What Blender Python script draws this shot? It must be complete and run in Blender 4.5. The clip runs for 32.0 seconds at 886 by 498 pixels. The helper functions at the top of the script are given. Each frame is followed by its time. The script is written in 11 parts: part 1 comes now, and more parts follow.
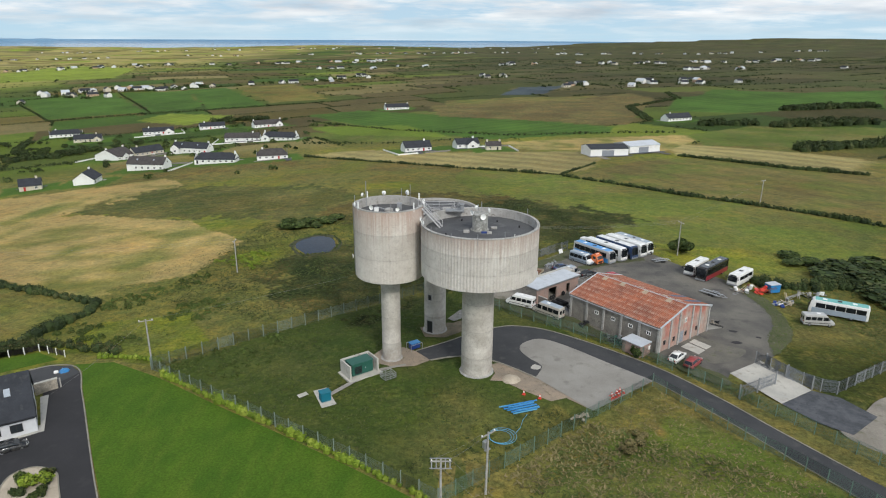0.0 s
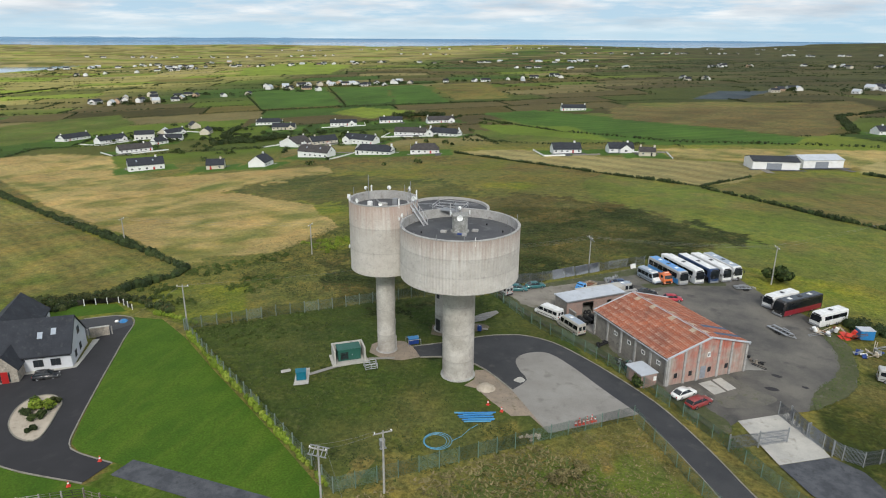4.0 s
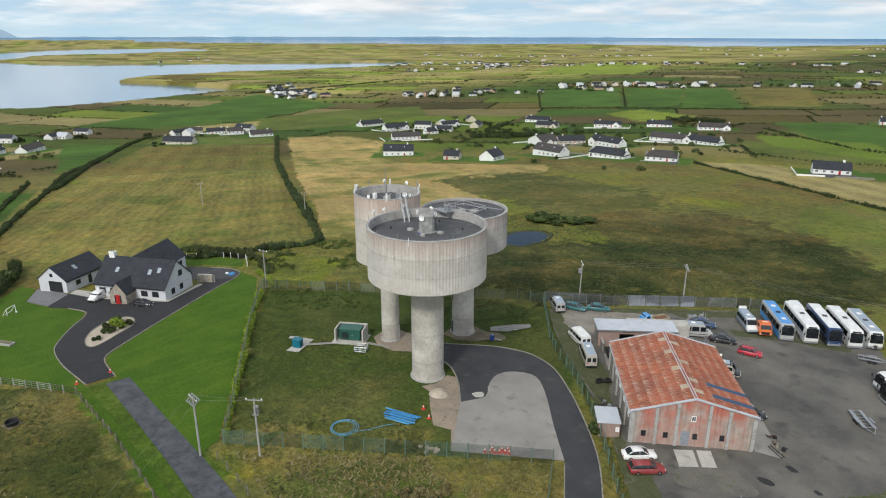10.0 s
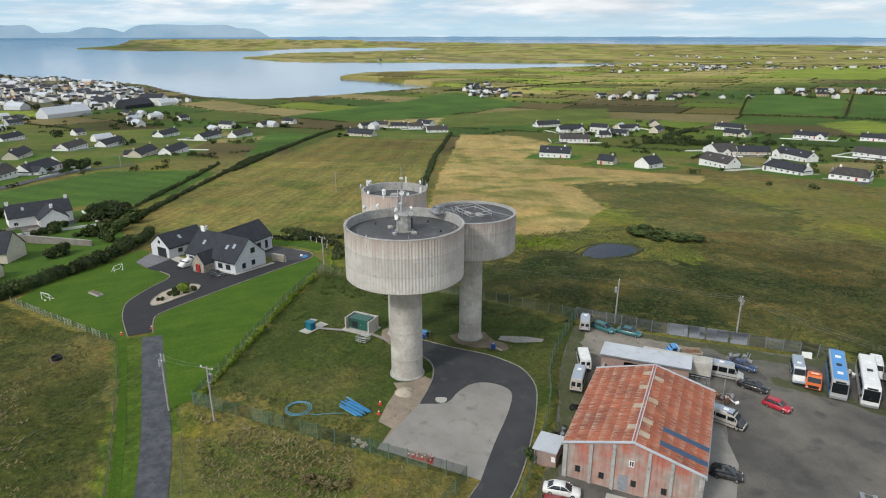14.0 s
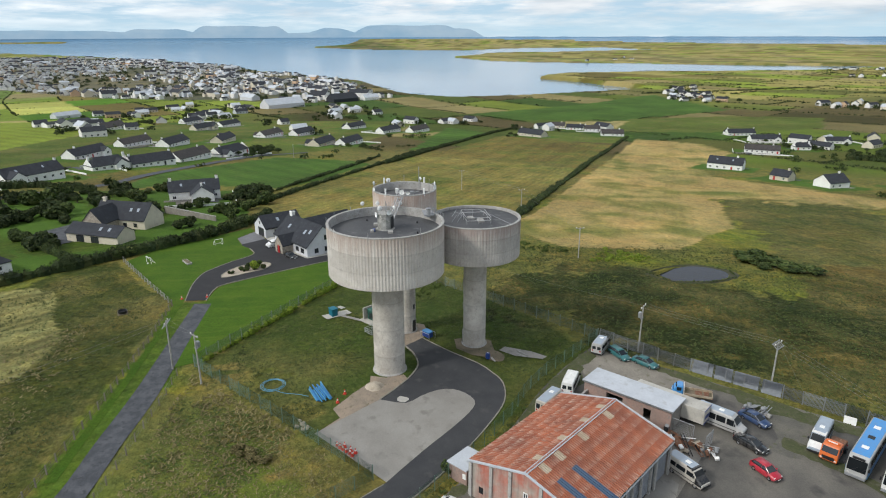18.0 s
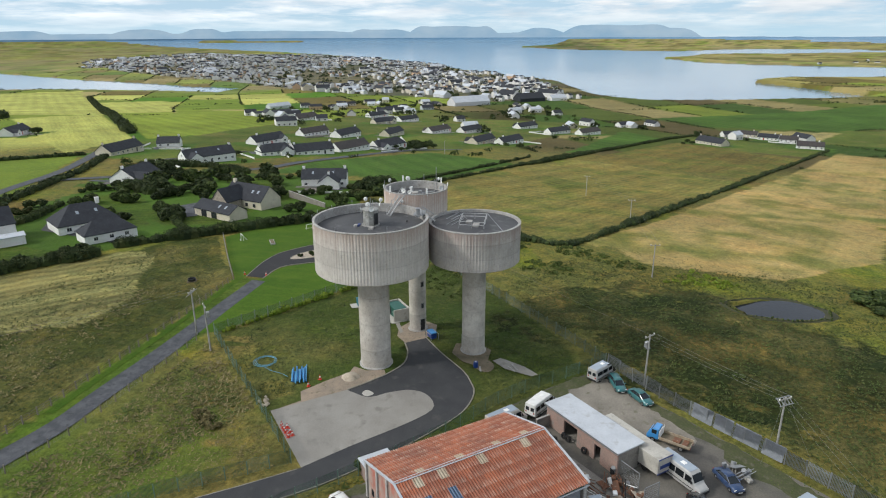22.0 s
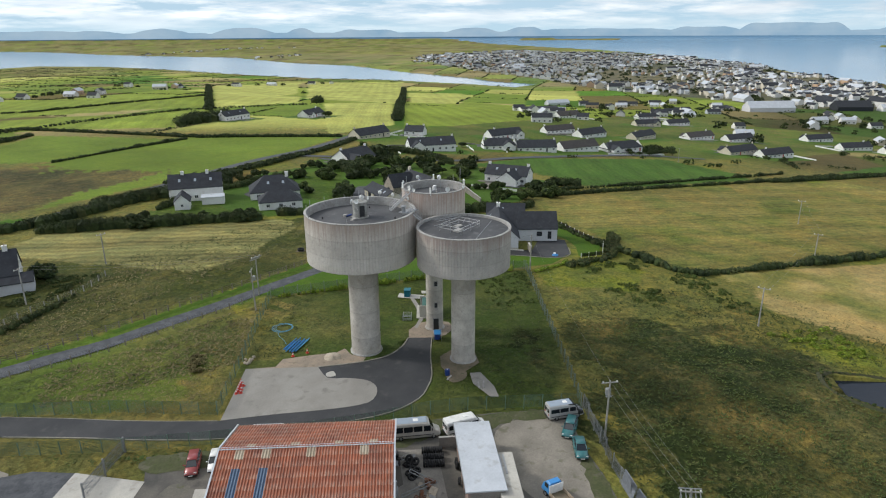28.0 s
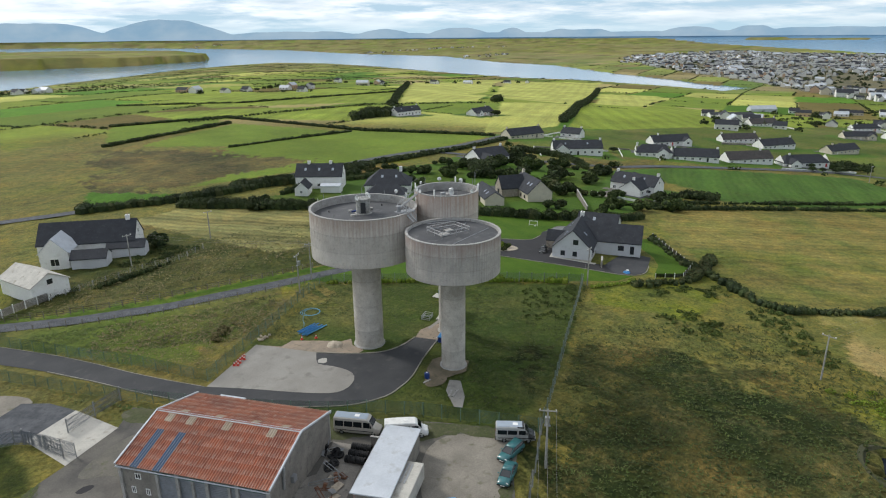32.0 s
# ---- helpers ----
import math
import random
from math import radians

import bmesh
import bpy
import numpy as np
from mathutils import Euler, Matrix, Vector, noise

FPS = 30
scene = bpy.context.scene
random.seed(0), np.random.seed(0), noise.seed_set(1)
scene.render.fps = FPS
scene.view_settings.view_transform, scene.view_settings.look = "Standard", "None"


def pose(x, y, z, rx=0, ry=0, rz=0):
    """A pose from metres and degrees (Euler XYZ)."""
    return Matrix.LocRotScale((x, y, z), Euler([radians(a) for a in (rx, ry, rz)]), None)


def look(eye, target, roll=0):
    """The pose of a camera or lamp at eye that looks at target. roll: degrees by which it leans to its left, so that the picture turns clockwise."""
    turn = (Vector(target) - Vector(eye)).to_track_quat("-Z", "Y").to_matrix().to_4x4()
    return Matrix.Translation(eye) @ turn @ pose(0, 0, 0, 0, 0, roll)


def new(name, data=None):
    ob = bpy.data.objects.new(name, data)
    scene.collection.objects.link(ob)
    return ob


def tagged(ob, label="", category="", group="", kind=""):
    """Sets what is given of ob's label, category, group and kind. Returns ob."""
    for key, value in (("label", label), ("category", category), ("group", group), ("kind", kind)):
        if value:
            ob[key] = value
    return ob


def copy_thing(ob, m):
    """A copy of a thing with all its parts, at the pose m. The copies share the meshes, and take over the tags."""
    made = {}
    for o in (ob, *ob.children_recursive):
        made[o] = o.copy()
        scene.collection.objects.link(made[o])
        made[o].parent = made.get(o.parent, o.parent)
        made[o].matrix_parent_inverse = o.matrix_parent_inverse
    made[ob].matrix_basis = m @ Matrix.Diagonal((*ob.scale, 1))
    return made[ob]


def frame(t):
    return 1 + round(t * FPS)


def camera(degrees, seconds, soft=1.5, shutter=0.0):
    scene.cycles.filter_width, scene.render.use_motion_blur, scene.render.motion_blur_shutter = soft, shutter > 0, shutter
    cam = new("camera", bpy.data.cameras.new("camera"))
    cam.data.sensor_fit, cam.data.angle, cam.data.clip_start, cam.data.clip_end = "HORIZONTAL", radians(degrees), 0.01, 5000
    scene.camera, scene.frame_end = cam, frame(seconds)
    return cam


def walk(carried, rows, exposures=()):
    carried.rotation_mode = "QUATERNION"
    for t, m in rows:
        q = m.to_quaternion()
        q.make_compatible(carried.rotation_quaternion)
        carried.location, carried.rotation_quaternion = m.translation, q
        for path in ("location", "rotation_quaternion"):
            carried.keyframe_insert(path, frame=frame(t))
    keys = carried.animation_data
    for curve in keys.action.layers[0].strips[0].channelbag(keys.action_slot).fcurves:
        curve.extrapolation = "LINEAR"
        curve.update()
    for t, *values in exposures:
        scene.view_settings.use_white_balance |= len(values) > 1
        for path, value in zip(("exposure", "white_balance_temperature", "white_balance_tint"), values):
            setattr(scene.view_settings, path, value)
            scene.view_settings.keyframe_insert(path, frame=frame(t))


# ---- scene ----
import mathutils
import mathutils.geometry

cam = camera(68.7, 32.0, 1.1)
METRES, EYE, TILT, LEAN, TURN = 260.0, 52.1, 0.0, 0.0, 0.0
ROWS = [
    (0.0, 0.0, 0.0, 0.0, 0.11, -18.19, -0.33),
    (0.5, 0.0157, 0.0004, -0.0001, 2.37, -18.21, -0.35),
    (1.0, 0.0315, 0.0016, -0.0002, 4.63, -18.22, -0.35),
    (1.5, 0.0469, 0.0032, -0.0001, 6.88, -18.23, -0.36),
    (2.0, 0.0622, 0.0056, -0.0003, 9.06, -18.23, -0.33),
    (2.5, 0.0774, 0.0085, -0.0001, 11.27, -18.25, -0.32),
    (3.0, 0.0915, 0.0118, -0.0002, 13.36, -18.28, -0.34),
    (3.5, 0.1064, 0.0159, -0.0002, 15.58, -18.3, -0.35),
    (5.5, 0.1645, 0.0377, 0.0001, 24.52, -18.36, -0.27),
    (6.0, 0.1786, 0.0445, 0.0, 26.79, -18.37, -0.26),
    (6.5, 0.1925, 0.052, 0.0001, 29.0, -18.37, -0.22),
    (7.0, 0.2058, 0.0601, 0.0001, 31.25, -18.39, -0.22),
    (7.5, 0.219, 0.0688, 0.0, 33.54, -18.4, -0.2),
    (8.0, 0.2319, 0.0779, 0.0001, 35.84, -18.43, -0.17),
    (8.5, 0.2444, 0.0875, 0.0002, 38.12, -18.45, -0.12),
    (9.0, 0.2565, 0.0976, 0.0002, 40.37, -18.44, -0.12),
    (9.5, 0.2683, 0.1081, 0.0003, 42.66, -18.45, -0.1),
    (10.0, 0.2796, 0.1192, 0.0003, 44.93, -18.45, -0.08),
    (10.5, 0.2905, 0.1307, 0.0004, 47.19, -18.45, -0.05),
    (11.0, 0.3006, 0.1427, 0.0004, 49.44, -18.45, -0.05),
    (11.5, 0.3104, 0.155, 0.0005, 51.7, -18.46, -0.05),
    (12.0, 0.3198, 0.1677, 0.0005, 53.94, -18.46, 0.01),
    (12.5, 0.3286, 0.1807, 0.0004, 56.21, -18.45, 0.02),
    (13.0, 0.3368, 0.1941, 0.0006, 58.46, -18.48, 0.01),
    (13.5, 0.3445, 0.208, 0.0006, 60.73, -18.47, 0.04),
    (14.0, 0.3516, 0.2218, 0.0007, 62.98, -18.47, 0.03),
    (14.5, 0.3584, 0.2361, 0.0007, 65.25, -18.47, 0.05),
    (16.5, 0.3802, 0.2952, 0.002, 74.23, -18.49, 0.08),
    (17.0, 0.3838, 0.3106, 0.0018, 76.51, -18.49, 0.11),
    (17.5, 0.3868, 0.3261, 0.0019, 78.75, -18.48, 0.14),
    (18.0, 0.3893, 0.3416, 0.002, 81.03, -18.47, 0.16),
    (18.5, 0.391, 0.3571, 0.0019, 83.28, -18.45, 0.17),
    (19.0, 0.392, 0.3727, 0.0018, 85.48, -18.43, 0.18),
    (19.5, 0.3925, 0.3885, 0.0018, 87.7, -18.42, 0.2),
    (20.0, 0.3924, 0.4038, 0.0017, 89.92, -18.42, 0.19),
    (20.5, 0.3913, 0.4192, 0.0017, 92.12, -18.41, 0.19),
    (21.0, 0.3901, 0.4347, 0.0018, 94.33, -18.43, 0.2),
    (21.5, 0.388, 0.45, 0.0014, 96.56, -18.41, 0.16),
    (22.0, 0.3854, 0.4654, 0.0016, 98.77, -18.43, 0.19),
    (22.5, 0.3823, 0.4807, 0.0016, 101.0, -18.43, 0.22),
    (23.0, 0.3785, 0.4958, 0.0015, 103.2, -18.45, 0.21),
    (23.5, 0.374, 0.5107, 0.0014, 105.42, -18.46, 0.2),
    (24.0, 0.369, 0.5253, 0.0013, 107.67, -18.46, 0.19),
    (24.5, 0.3634, 0.5399, 0.0013, 109.87, -18.48, 0.21),
    (25.0, 0.3573, 0.5541, 0.0013, 112.08, -18.48, 0.24),
    (25.5, 0.3505, 0.5681, 0.0012, 114.29, -18.48, 0.26),
    (27.5, 0.3197, 0.6231, 0.0017, 123.26, -18.48, 0.3),
    (28.0, 0.3104, 0.6356, 0.0017, 125.5, -18.5, 0.33),
    (28.5, 0.3008, 0.6478, 0.0018, 127.74, -18.49, 0.36),
    (29.0, 0.2907, 0.6597, 0.0019, 129.98, -18.5, 0.39),
    (29.5, 0.2801, 0.6713, 0.0019, 132.23, -18.49, 0.42),
    (30.0, 0.2691, 0.6824, 0.002, 134.43, -18.48, 0.44),
    (30.5, 0.2577, 0.693, 0.002, 136.74, -18.47, 0.47),
    (31.0, 0.2457, 0.7032, 0.0021, 138.98, -18.45, 0.48),
    (31.5, 0.2334, 0.7128, 0.0022, 141.23, -18.43, 0.49),
    (32.0, 0.2212, 0.7215, 0.0022, 143.38, -18.42, 0.49),
]
walk(cam, [(t, pose(0, 0, EYE, TILT, LEAN, TURN) @ pose(METRES * x, METRES * y, METRES * z, 90 + pitch, roll, yaw)) for t, x, y, z, yaw, pitch, roll in ROWS])

# ---- light ----
SUN_AZ, SUN_EL = radians(160), radians(38)
world = bpy.data.worlds.new("sky")
scene.world = world
world.use_nodes = True
wn, wl = world.node_tree.nodes, world.node_tree.links
wn.clear()
w_out = wn.new("ShaderNodeOutputWorld")
w_bg = wn.new("ShaderNodeBackground")
w_sky = wn.new("ShaderNodeTexSky")
w_sky.sky_type, w_sky.sun_disc = "NISHITA", False
w_sky.sun_elevation, w_sky.sun_rotation = SUN_EL, SUN_AZ
w_sky.air_density, w_sky.dust_density, w_sky.ozone_density = 1.0, 0.8, 1.6
w_tc = wn.new("ShaderNodeTexCoord")
w_sep = wn.new("ShaderNodeSeparateXYZ")
wl.new(w_tc.outputs["Generated"], w_sep.inputs[0])
w_dir = wn.new("ShaderNodeCombineXYZ")
w_up = wn.new("ShaderNodeMath")
w_up.operation, w_up.inputs[1].default_value = "ADD", 0.11
w_abs = wn.new("ShaderNodeMath")
w_abs.operation = "ABSOLUTE"
wl.new(w_sep.outputs["Z"], w_abs.inputs[0])
wl.new(w_sep.outputs["X"], w_dir.inputs[0])
wl.new(w_sep.outputs["Y"], w_dir.inputs[1])
wl.new(w_abs.outputs[0], w_dir.inputs[2])
wl.new(w_dir.outputs[0], w_sky.inputs["Vector"])
wl.new(w_abs.outputs[0], w_up.inputs[0])
w_flat = []
for axis in ("X", "Y"):
    d = wn.new("ShaderNodeMath")
    d.operation = "DIVIDE"
    wl.new(w_sep.outputs[axis], d.inputs[0])
    wl.new(w_up.outputs[0], d.inputs[1])
    w_flat.append(d)
w_com = wn.new("ShaderNodeCombineXYZ")
wl.new(w_flat[0].outputs[0], w_com.inputs[0])
wl.new(w_flat[1].outputs[0], w_com.inputs[1])
w_n = wn.new("ShaderNodeTexNoise")
w_n.inputs["Scale"].default_value, w_n.inputs["Detail"].default_value, w_n.inputs["Roughness"].default_value = 0.8, 9, 0.62
wl.new(w_com.outputs[0], w_n.inputs["Vector"])
w_ramp = wn.new("ShaderNodeValToRGB")
w_ramp.color_ramp.elements[0].position, w_ramp.color_ramp.elements[1].position = 0.4, 0.56
wl.new(w_n.outputs["Fac"], w_ramp.inputs[0])
w_n2 = wn.new("ShaderNodeTexNoise")
w_n2.inputs["Scale"].default_value, w_n2.inputs["Detail"].default_value = 1.1, 7
wl.new(w_com.outputs[0], w_n2.inputs["Vector"])
w_shade = wn.new("ShaderNodeValToRGB")
w_shade.color_ramp.elements[0].position, w_shade.color_ramp.elements[1].position = 0.3, 0.68
w_shade.color_ramp.elements[0].color, w_shade.color_ramp.elements[1].color = (5.6, 6.5, 7.4, 1), (10.6, 10.7, 10.7, 1)
wl.new(w_n2.outputs["Fac"], w_shade.inputs[0])
# cloud is brighter towards the sun
w_dot = wn.new("ShaderNodeVectorMath")
w_dot.operation = "DOT_PRODUCT"
w_dot.inputs[1].default_value = (math.sin(SUN_AZ) * math.cos(SUN_EL), math.cos(SUN_AZ) * math.cos(SUN_EL), math.sin(SUN_EL))
wl.new(w_tc.outputs["Generated"], w_dot.inputs[0])
w_glow = wn.new("ShaderNodeMapRange")
w_glow.inputs["From Min"].default_value, w_glow.inputs["From Max"].default_value = -0.7, 0.8
w_glow.inputs["To Min"].default_value, w_glow.inputs["To Max"].default_value = 0.95, 1.32
wl.new(w_dot.outputs["Value"], w_glow.inputs["Value"])
w_lit = wn.new("ShaderNodeVectorMath")
w_lit.operation = "SCALE"
wl.new(w_shade.outputs[0], w_lit.inputs[0])
wl.new(w_glow.outputs[0], w_lit.inputs["Scale"])
w_clear = wn.new("ShaderNodeMapRange")
w_clear.inputs["From Min"].default_value, w_clear.inputs["From Max"].default_value = 0.05, 0.4
w_clear.inputs["To Min"].default_value, w_clear.inputs["To Max"].default_value = 1.0, 0.0
wl.new(w_abs.outputs[0], w_clear.inputs["Value"])
w_gap = wn.new("ShaderNodeMix")
w_gap.data_type = "RGBA"
w_gap.inputs["B"].default_value = (5.0, 6.9, 8.4, 1)
wl.new(w_clear.outputs[0], w_gap.inputs["Factor"])
wl.new(w_sky.outputs[0], w_gap.inputs["A"])
w_mix = wn.new("ShaderNodeMix")
w_mix.data_type = "RGBA"
wl.new(w_ramp.outputs[0], w_mix.inputs["Factor"])
wl.new(w_gap.outputs["Result"], w_mix.inputs["A"])
wl.new(w_lit.outputs[0], w_mix.inputs["B"])
# pale air low over the horizon
w_low = wn.new("ShaderNodeMapRange")
w_low.inputs["From Min"].default_value, w_low.inputs["From Max"].default_value = 0.0, 0.035
w_low.inputs["To Min"].default_value, w_low.inputs["To Max"].default_value = 0.8, 0.0
wl.new(w_abs.outputs[0], w_low.inputs["Value"])
w_air = wn.new("ShaderNodeMix")
w_air.data_type = "RGBA"
w_air.inputs["B"].default_value = (5.2, 7.3, 8.6, 1)
wl.new(w_low.outputs[0], w_air.inputs["Factor"])
wl.new(w_mix.outputs["Result"], w_air.inputs["A"])
wl.new(w_air.outputs["Result"], w_bg.inputs[0])
w_bg.inputs[1].default_value = 0.108
wl.new(w_bg.outputs[0], w_out.inputs[0])

sun_data = bpy.data.lights.new("sun", "SUN")
sun_data.energy, sun_data.angle, sun_data.color = 2.4, radians(10), (1.0, 0.965, 0.9)
sun = new("sun", sun_data)
sun.matrix_world = look((60, -150, 150), (60 - math.sin(SUN_AZ) * 100, -150 - math.cos(SUN_AZ) * 100, 150 - math.tan(SUN_EL) * 100))
scene.view_settings.exposure = -0.12

# ---- materials ----
class Mat:
    """A small node builder round one Principled material."""

    def __init__(self, name, rough=0.8, metal=0.0):
        self.m = bpy.data.materials.new(name)
        self.m.use_nodes = True
        self.n, self.l = self.m.node_tree.nodes, self.m.node_tree.links
        self.b = self.n["Principled BSDF"]
        self.b.inputs["Roughness"].default_value = rough
        self.b.inputs["Metallic"].default_value = metal
        self.geo = None

    def add(self, kind, **kw):
        node = self.n.new("ShaderNode" + kind)
        for key, v in kw.items():
            node.inputs[key.replace("_", " ")].default_value = v
        return node

    def place(self, scale=(1, 1, 1), turn=0.0):
        """World position, scaled."""
        g = self.n.new("ShaderNodeNewGeometry")
        mp = self.n.new("ShaderNodeMapping")
        mp.inputs["Scale"].default_value = scale
        mp.inputs["Rotation"].default_value = (0, 0, turn)
        self.l.new(g.outputs["Position"], mp.inputs["Vector"])
        return mp.outputs["Vector"]

    def local(self, scale=(1, 1, 1)):
        g = self.n.new("ShaderNodeTexCoord")
        mp = self.n.new("ShaderNodeMapping")
        mp.inputs["Scale"].default_value = scale
        self.l.new(g.outputs["Object"], mp.inputs["Vector"])
        return mp.outputs["Vector"]

    def noise(self, vec, scale, detail=4.0, rough=0.55):
        t = self.add("TexNoise", Scale=scale, Detail=detail, Roughness=rough)
        self.l.new(vec, t.inputs["Vector"])
        return t.outputs["Fac"]

    def ramp(self, fac, *stops):
        r = self.n.new("ShaderNodeValToRGB")
        e = r.color_ramp.elements
        while len(e) < len(stops):
            e.new(0.5)
        for el, (p, c) in zip(e, stops):
            el.position = p
            el.color = (c, c, c, 1) if isinstance(c, (int, float)) else (*c, 1)
        self.l.new(fac, r.inputs[0])
        return r.outputs[0]

    def mix(self, fac, a, b, blend="MIX"):
        x = self.n.new("ShaderNodeMix")
        x.data_type, x.blend_type = "RGBA", blend
        for sock, v in ((x.inputs["Factor"], fac), (x.inputs["A"], a), (x.inputs["B"], b)):
            if isinstance(v, (int, float)):
                sock.default_value = v
            elif isinstance(v, tuple):
                sock.default_value = (*v, 1)
            else:
                self.l.new(v, sock)
        return x.outputs["Result"]

    def math(self, op, a, b=0.0, c=None):
        x = self.n.new("ShaderNodeMath")
        x.operation = op
        for sock, v in zip(x.inputs, (a, b, c)):
            if v is None:
                continue
            if isinstance(v, (int, float)):
                sock.default_value = v
            else:
                self.l.new(v, sock)
        return x.outputs[0]

    def attr(self, name):
        a = self.n.new("ShaderNodeAttribute")
        a.attribute_name = name
        return a

    def bump(self, height, dist, strength=1.0):
        b = self.n.new("ShaderNodeBump")
        b.inputs["Distance"].default_value, b.inputs["Strength"].default_value = dist, strength
        self.l.new(height, b.inputs["Height"])
        self.l.new(b.outputs[0], self.b.inputs["Normal"])

    def colour(self, c):
        if isinstance(c, tuple):
            self.b.inputs["Base Color"].default_value = (*c, 1)
        else:
            self.l.new(c, self.b.inputs["Base Color"])
        return self.m


def plain(name, c, rough=0.7, metal=0.0, vary=0.12, scale=2.0):
    """Paint or plastic with a little dirt and unevenness."""
    k = Mat(name, rough, metal)
    n = k.noise(k.local(), scale, 5, 0.6)
    v = k.ramp(n, (0.3, 1 - vary), (0.7, 1 + vary * 0.5))
    return k.colour(k.mix(1.0, c, v, "MULTIPLY"))


def surface(name, c1, c2, c3, s_big, s_small, rough=0.9, bump=0.01, grain=0.25):
    """Mineral surface: two colours in patches, a third in spots, fine grain."""
    k = Mat(name, rough)
    p = k.place()
    big = k.noise(p, s_big, 5, 0.6)
    small = k.noise(p, s_small, 4, 0.7)
    col = k.mix(k.ramp(big, (0.38, 0.0), (0.62, 1.0)), c1, c2)
    spot = k.noise(p, s_big * 2.7, 3, 0.5)
    col = k.mix(k.ramp(spot, (0.58, 0.0), (0.72, 0.8)), col, c3)
    col = k.mix(1.0, col, k.ramp(small, (0.25, 1 - grain), (0.75, 1 + grain * 0.6)), "MULTIPLY")
    k.bump(small, bump)
    return k.colour(col)


def concrete(name, base, stain, top, z_lo, z_hi, lifts=2.6, streak=1.0):
    """Board-marked concrete: lift lines, streaks that run down, stains below the rim."""
    k = Mat(name, 0.88)
    p = k.place()
    blot = k.noise(p, 0.35, 6, 0.7)
    col = k.mix(k.ramp(blot, (0.36, 0.0), (0.62, 1.0)), base, stain)
    scab = k.noise(p, 1.7, 6, 0.75)
    col = k.mix(k.ramp(scab, (0.54, 0.0), (0.68, 0.5)), col, tuple(v * 0.55 for v in stain))
    col = k.mix(k.ramp(scab, (0.28, 0.45), (0.42, 0.0)), col, tuple(min(v * 1.25, 0.72) for v in base))
    run = k.noise(k.place((3.2, 3.2, 0.12)), 1.0, 4, 0.6)
    col = k.mix(k.math("MULTIPLY", k.ramp(run, (0.5, 0.0), (0.72, 1.0)), 0.45 * streak), col, stain)
    sep = k.n.new("ShaderNodeSeparateXYZ")
    k.l.new(p, sep.inputs[0])
    h = k.math("DIVIDE", k.math("SUBTRACT", sep.outputs["Z"], z_lo), z_hi - z_lo)
    rim = k.ramp(k.math("ADD", h, k.math("MULTIPLY", k.math("SUBTRACT", run, 0.5), 0.9)), (0.62, 0.0), (1.0, 0.85))
    col = k.mix(rim, col, top)
    saw = k.math("FRACT", k.math("DIVIDE", k.math("SUBTRACT", sep.outputs["Z"], z_lo), lifts))
    line = k.ramp(saw, (0.0, 0.78), (0.03, 1.0), (0.9, 1.0), (1.0, 0.9))
    col = k.mix(1.0, col, line, "MULTIPLY")
    step = k.math("FLOOR", k.math("DIVIDE", k.math("SUBTRACT", sep.outputs["Z"], z_lo), lifts))
    wn_ = k.n.new("ShaderNodeTexWhiteNoise")
    wn_.noise_dimensions = "1D"
    k.l.new(step, wn_.inputs["W"])
    col = k.mix(1.0, col, k.ramp(wn_.outputs["Value"], (0.0, 0.88), (1.0, 1.06)), "MULTIPLY")
    fine = k.noise(p, 6.0, 5, 0.7)
    col = k.mix(1.0, col, k.ramp(fine, (0.25, 0.85), (0.75, 1.1)), "MULTIPLY")
    k.bump(fine, 0.02)
    return k.colour(col)


def glass(name, c=(0.02, 0.025, 0.03)):
    k = Mat(name, 0.08)
    k.b.inputs["Specular IOR Level"].default_value = 0.6
    return k.colour(c)


def foliage(name, dark, light, dry=None):
    k = Mat(name, 0.75)
    g = k.n.new("ShaderNodeNewGeometry")
    col = k.ramp(g.outputs["Random Per Island"], (0.0, dark), (0.75, light), (1.0, dry or light))
    big = k.noise(k.place(), 0.12, 3)
    col = k.mix(1.0, col, k.ramp(big, (0.3, 0.65), (0.7, 1.25)), "MULTIPLY")
    k.b.inputs["Specular IOR Level"].default_value = 0.2
    return k.colour(col)


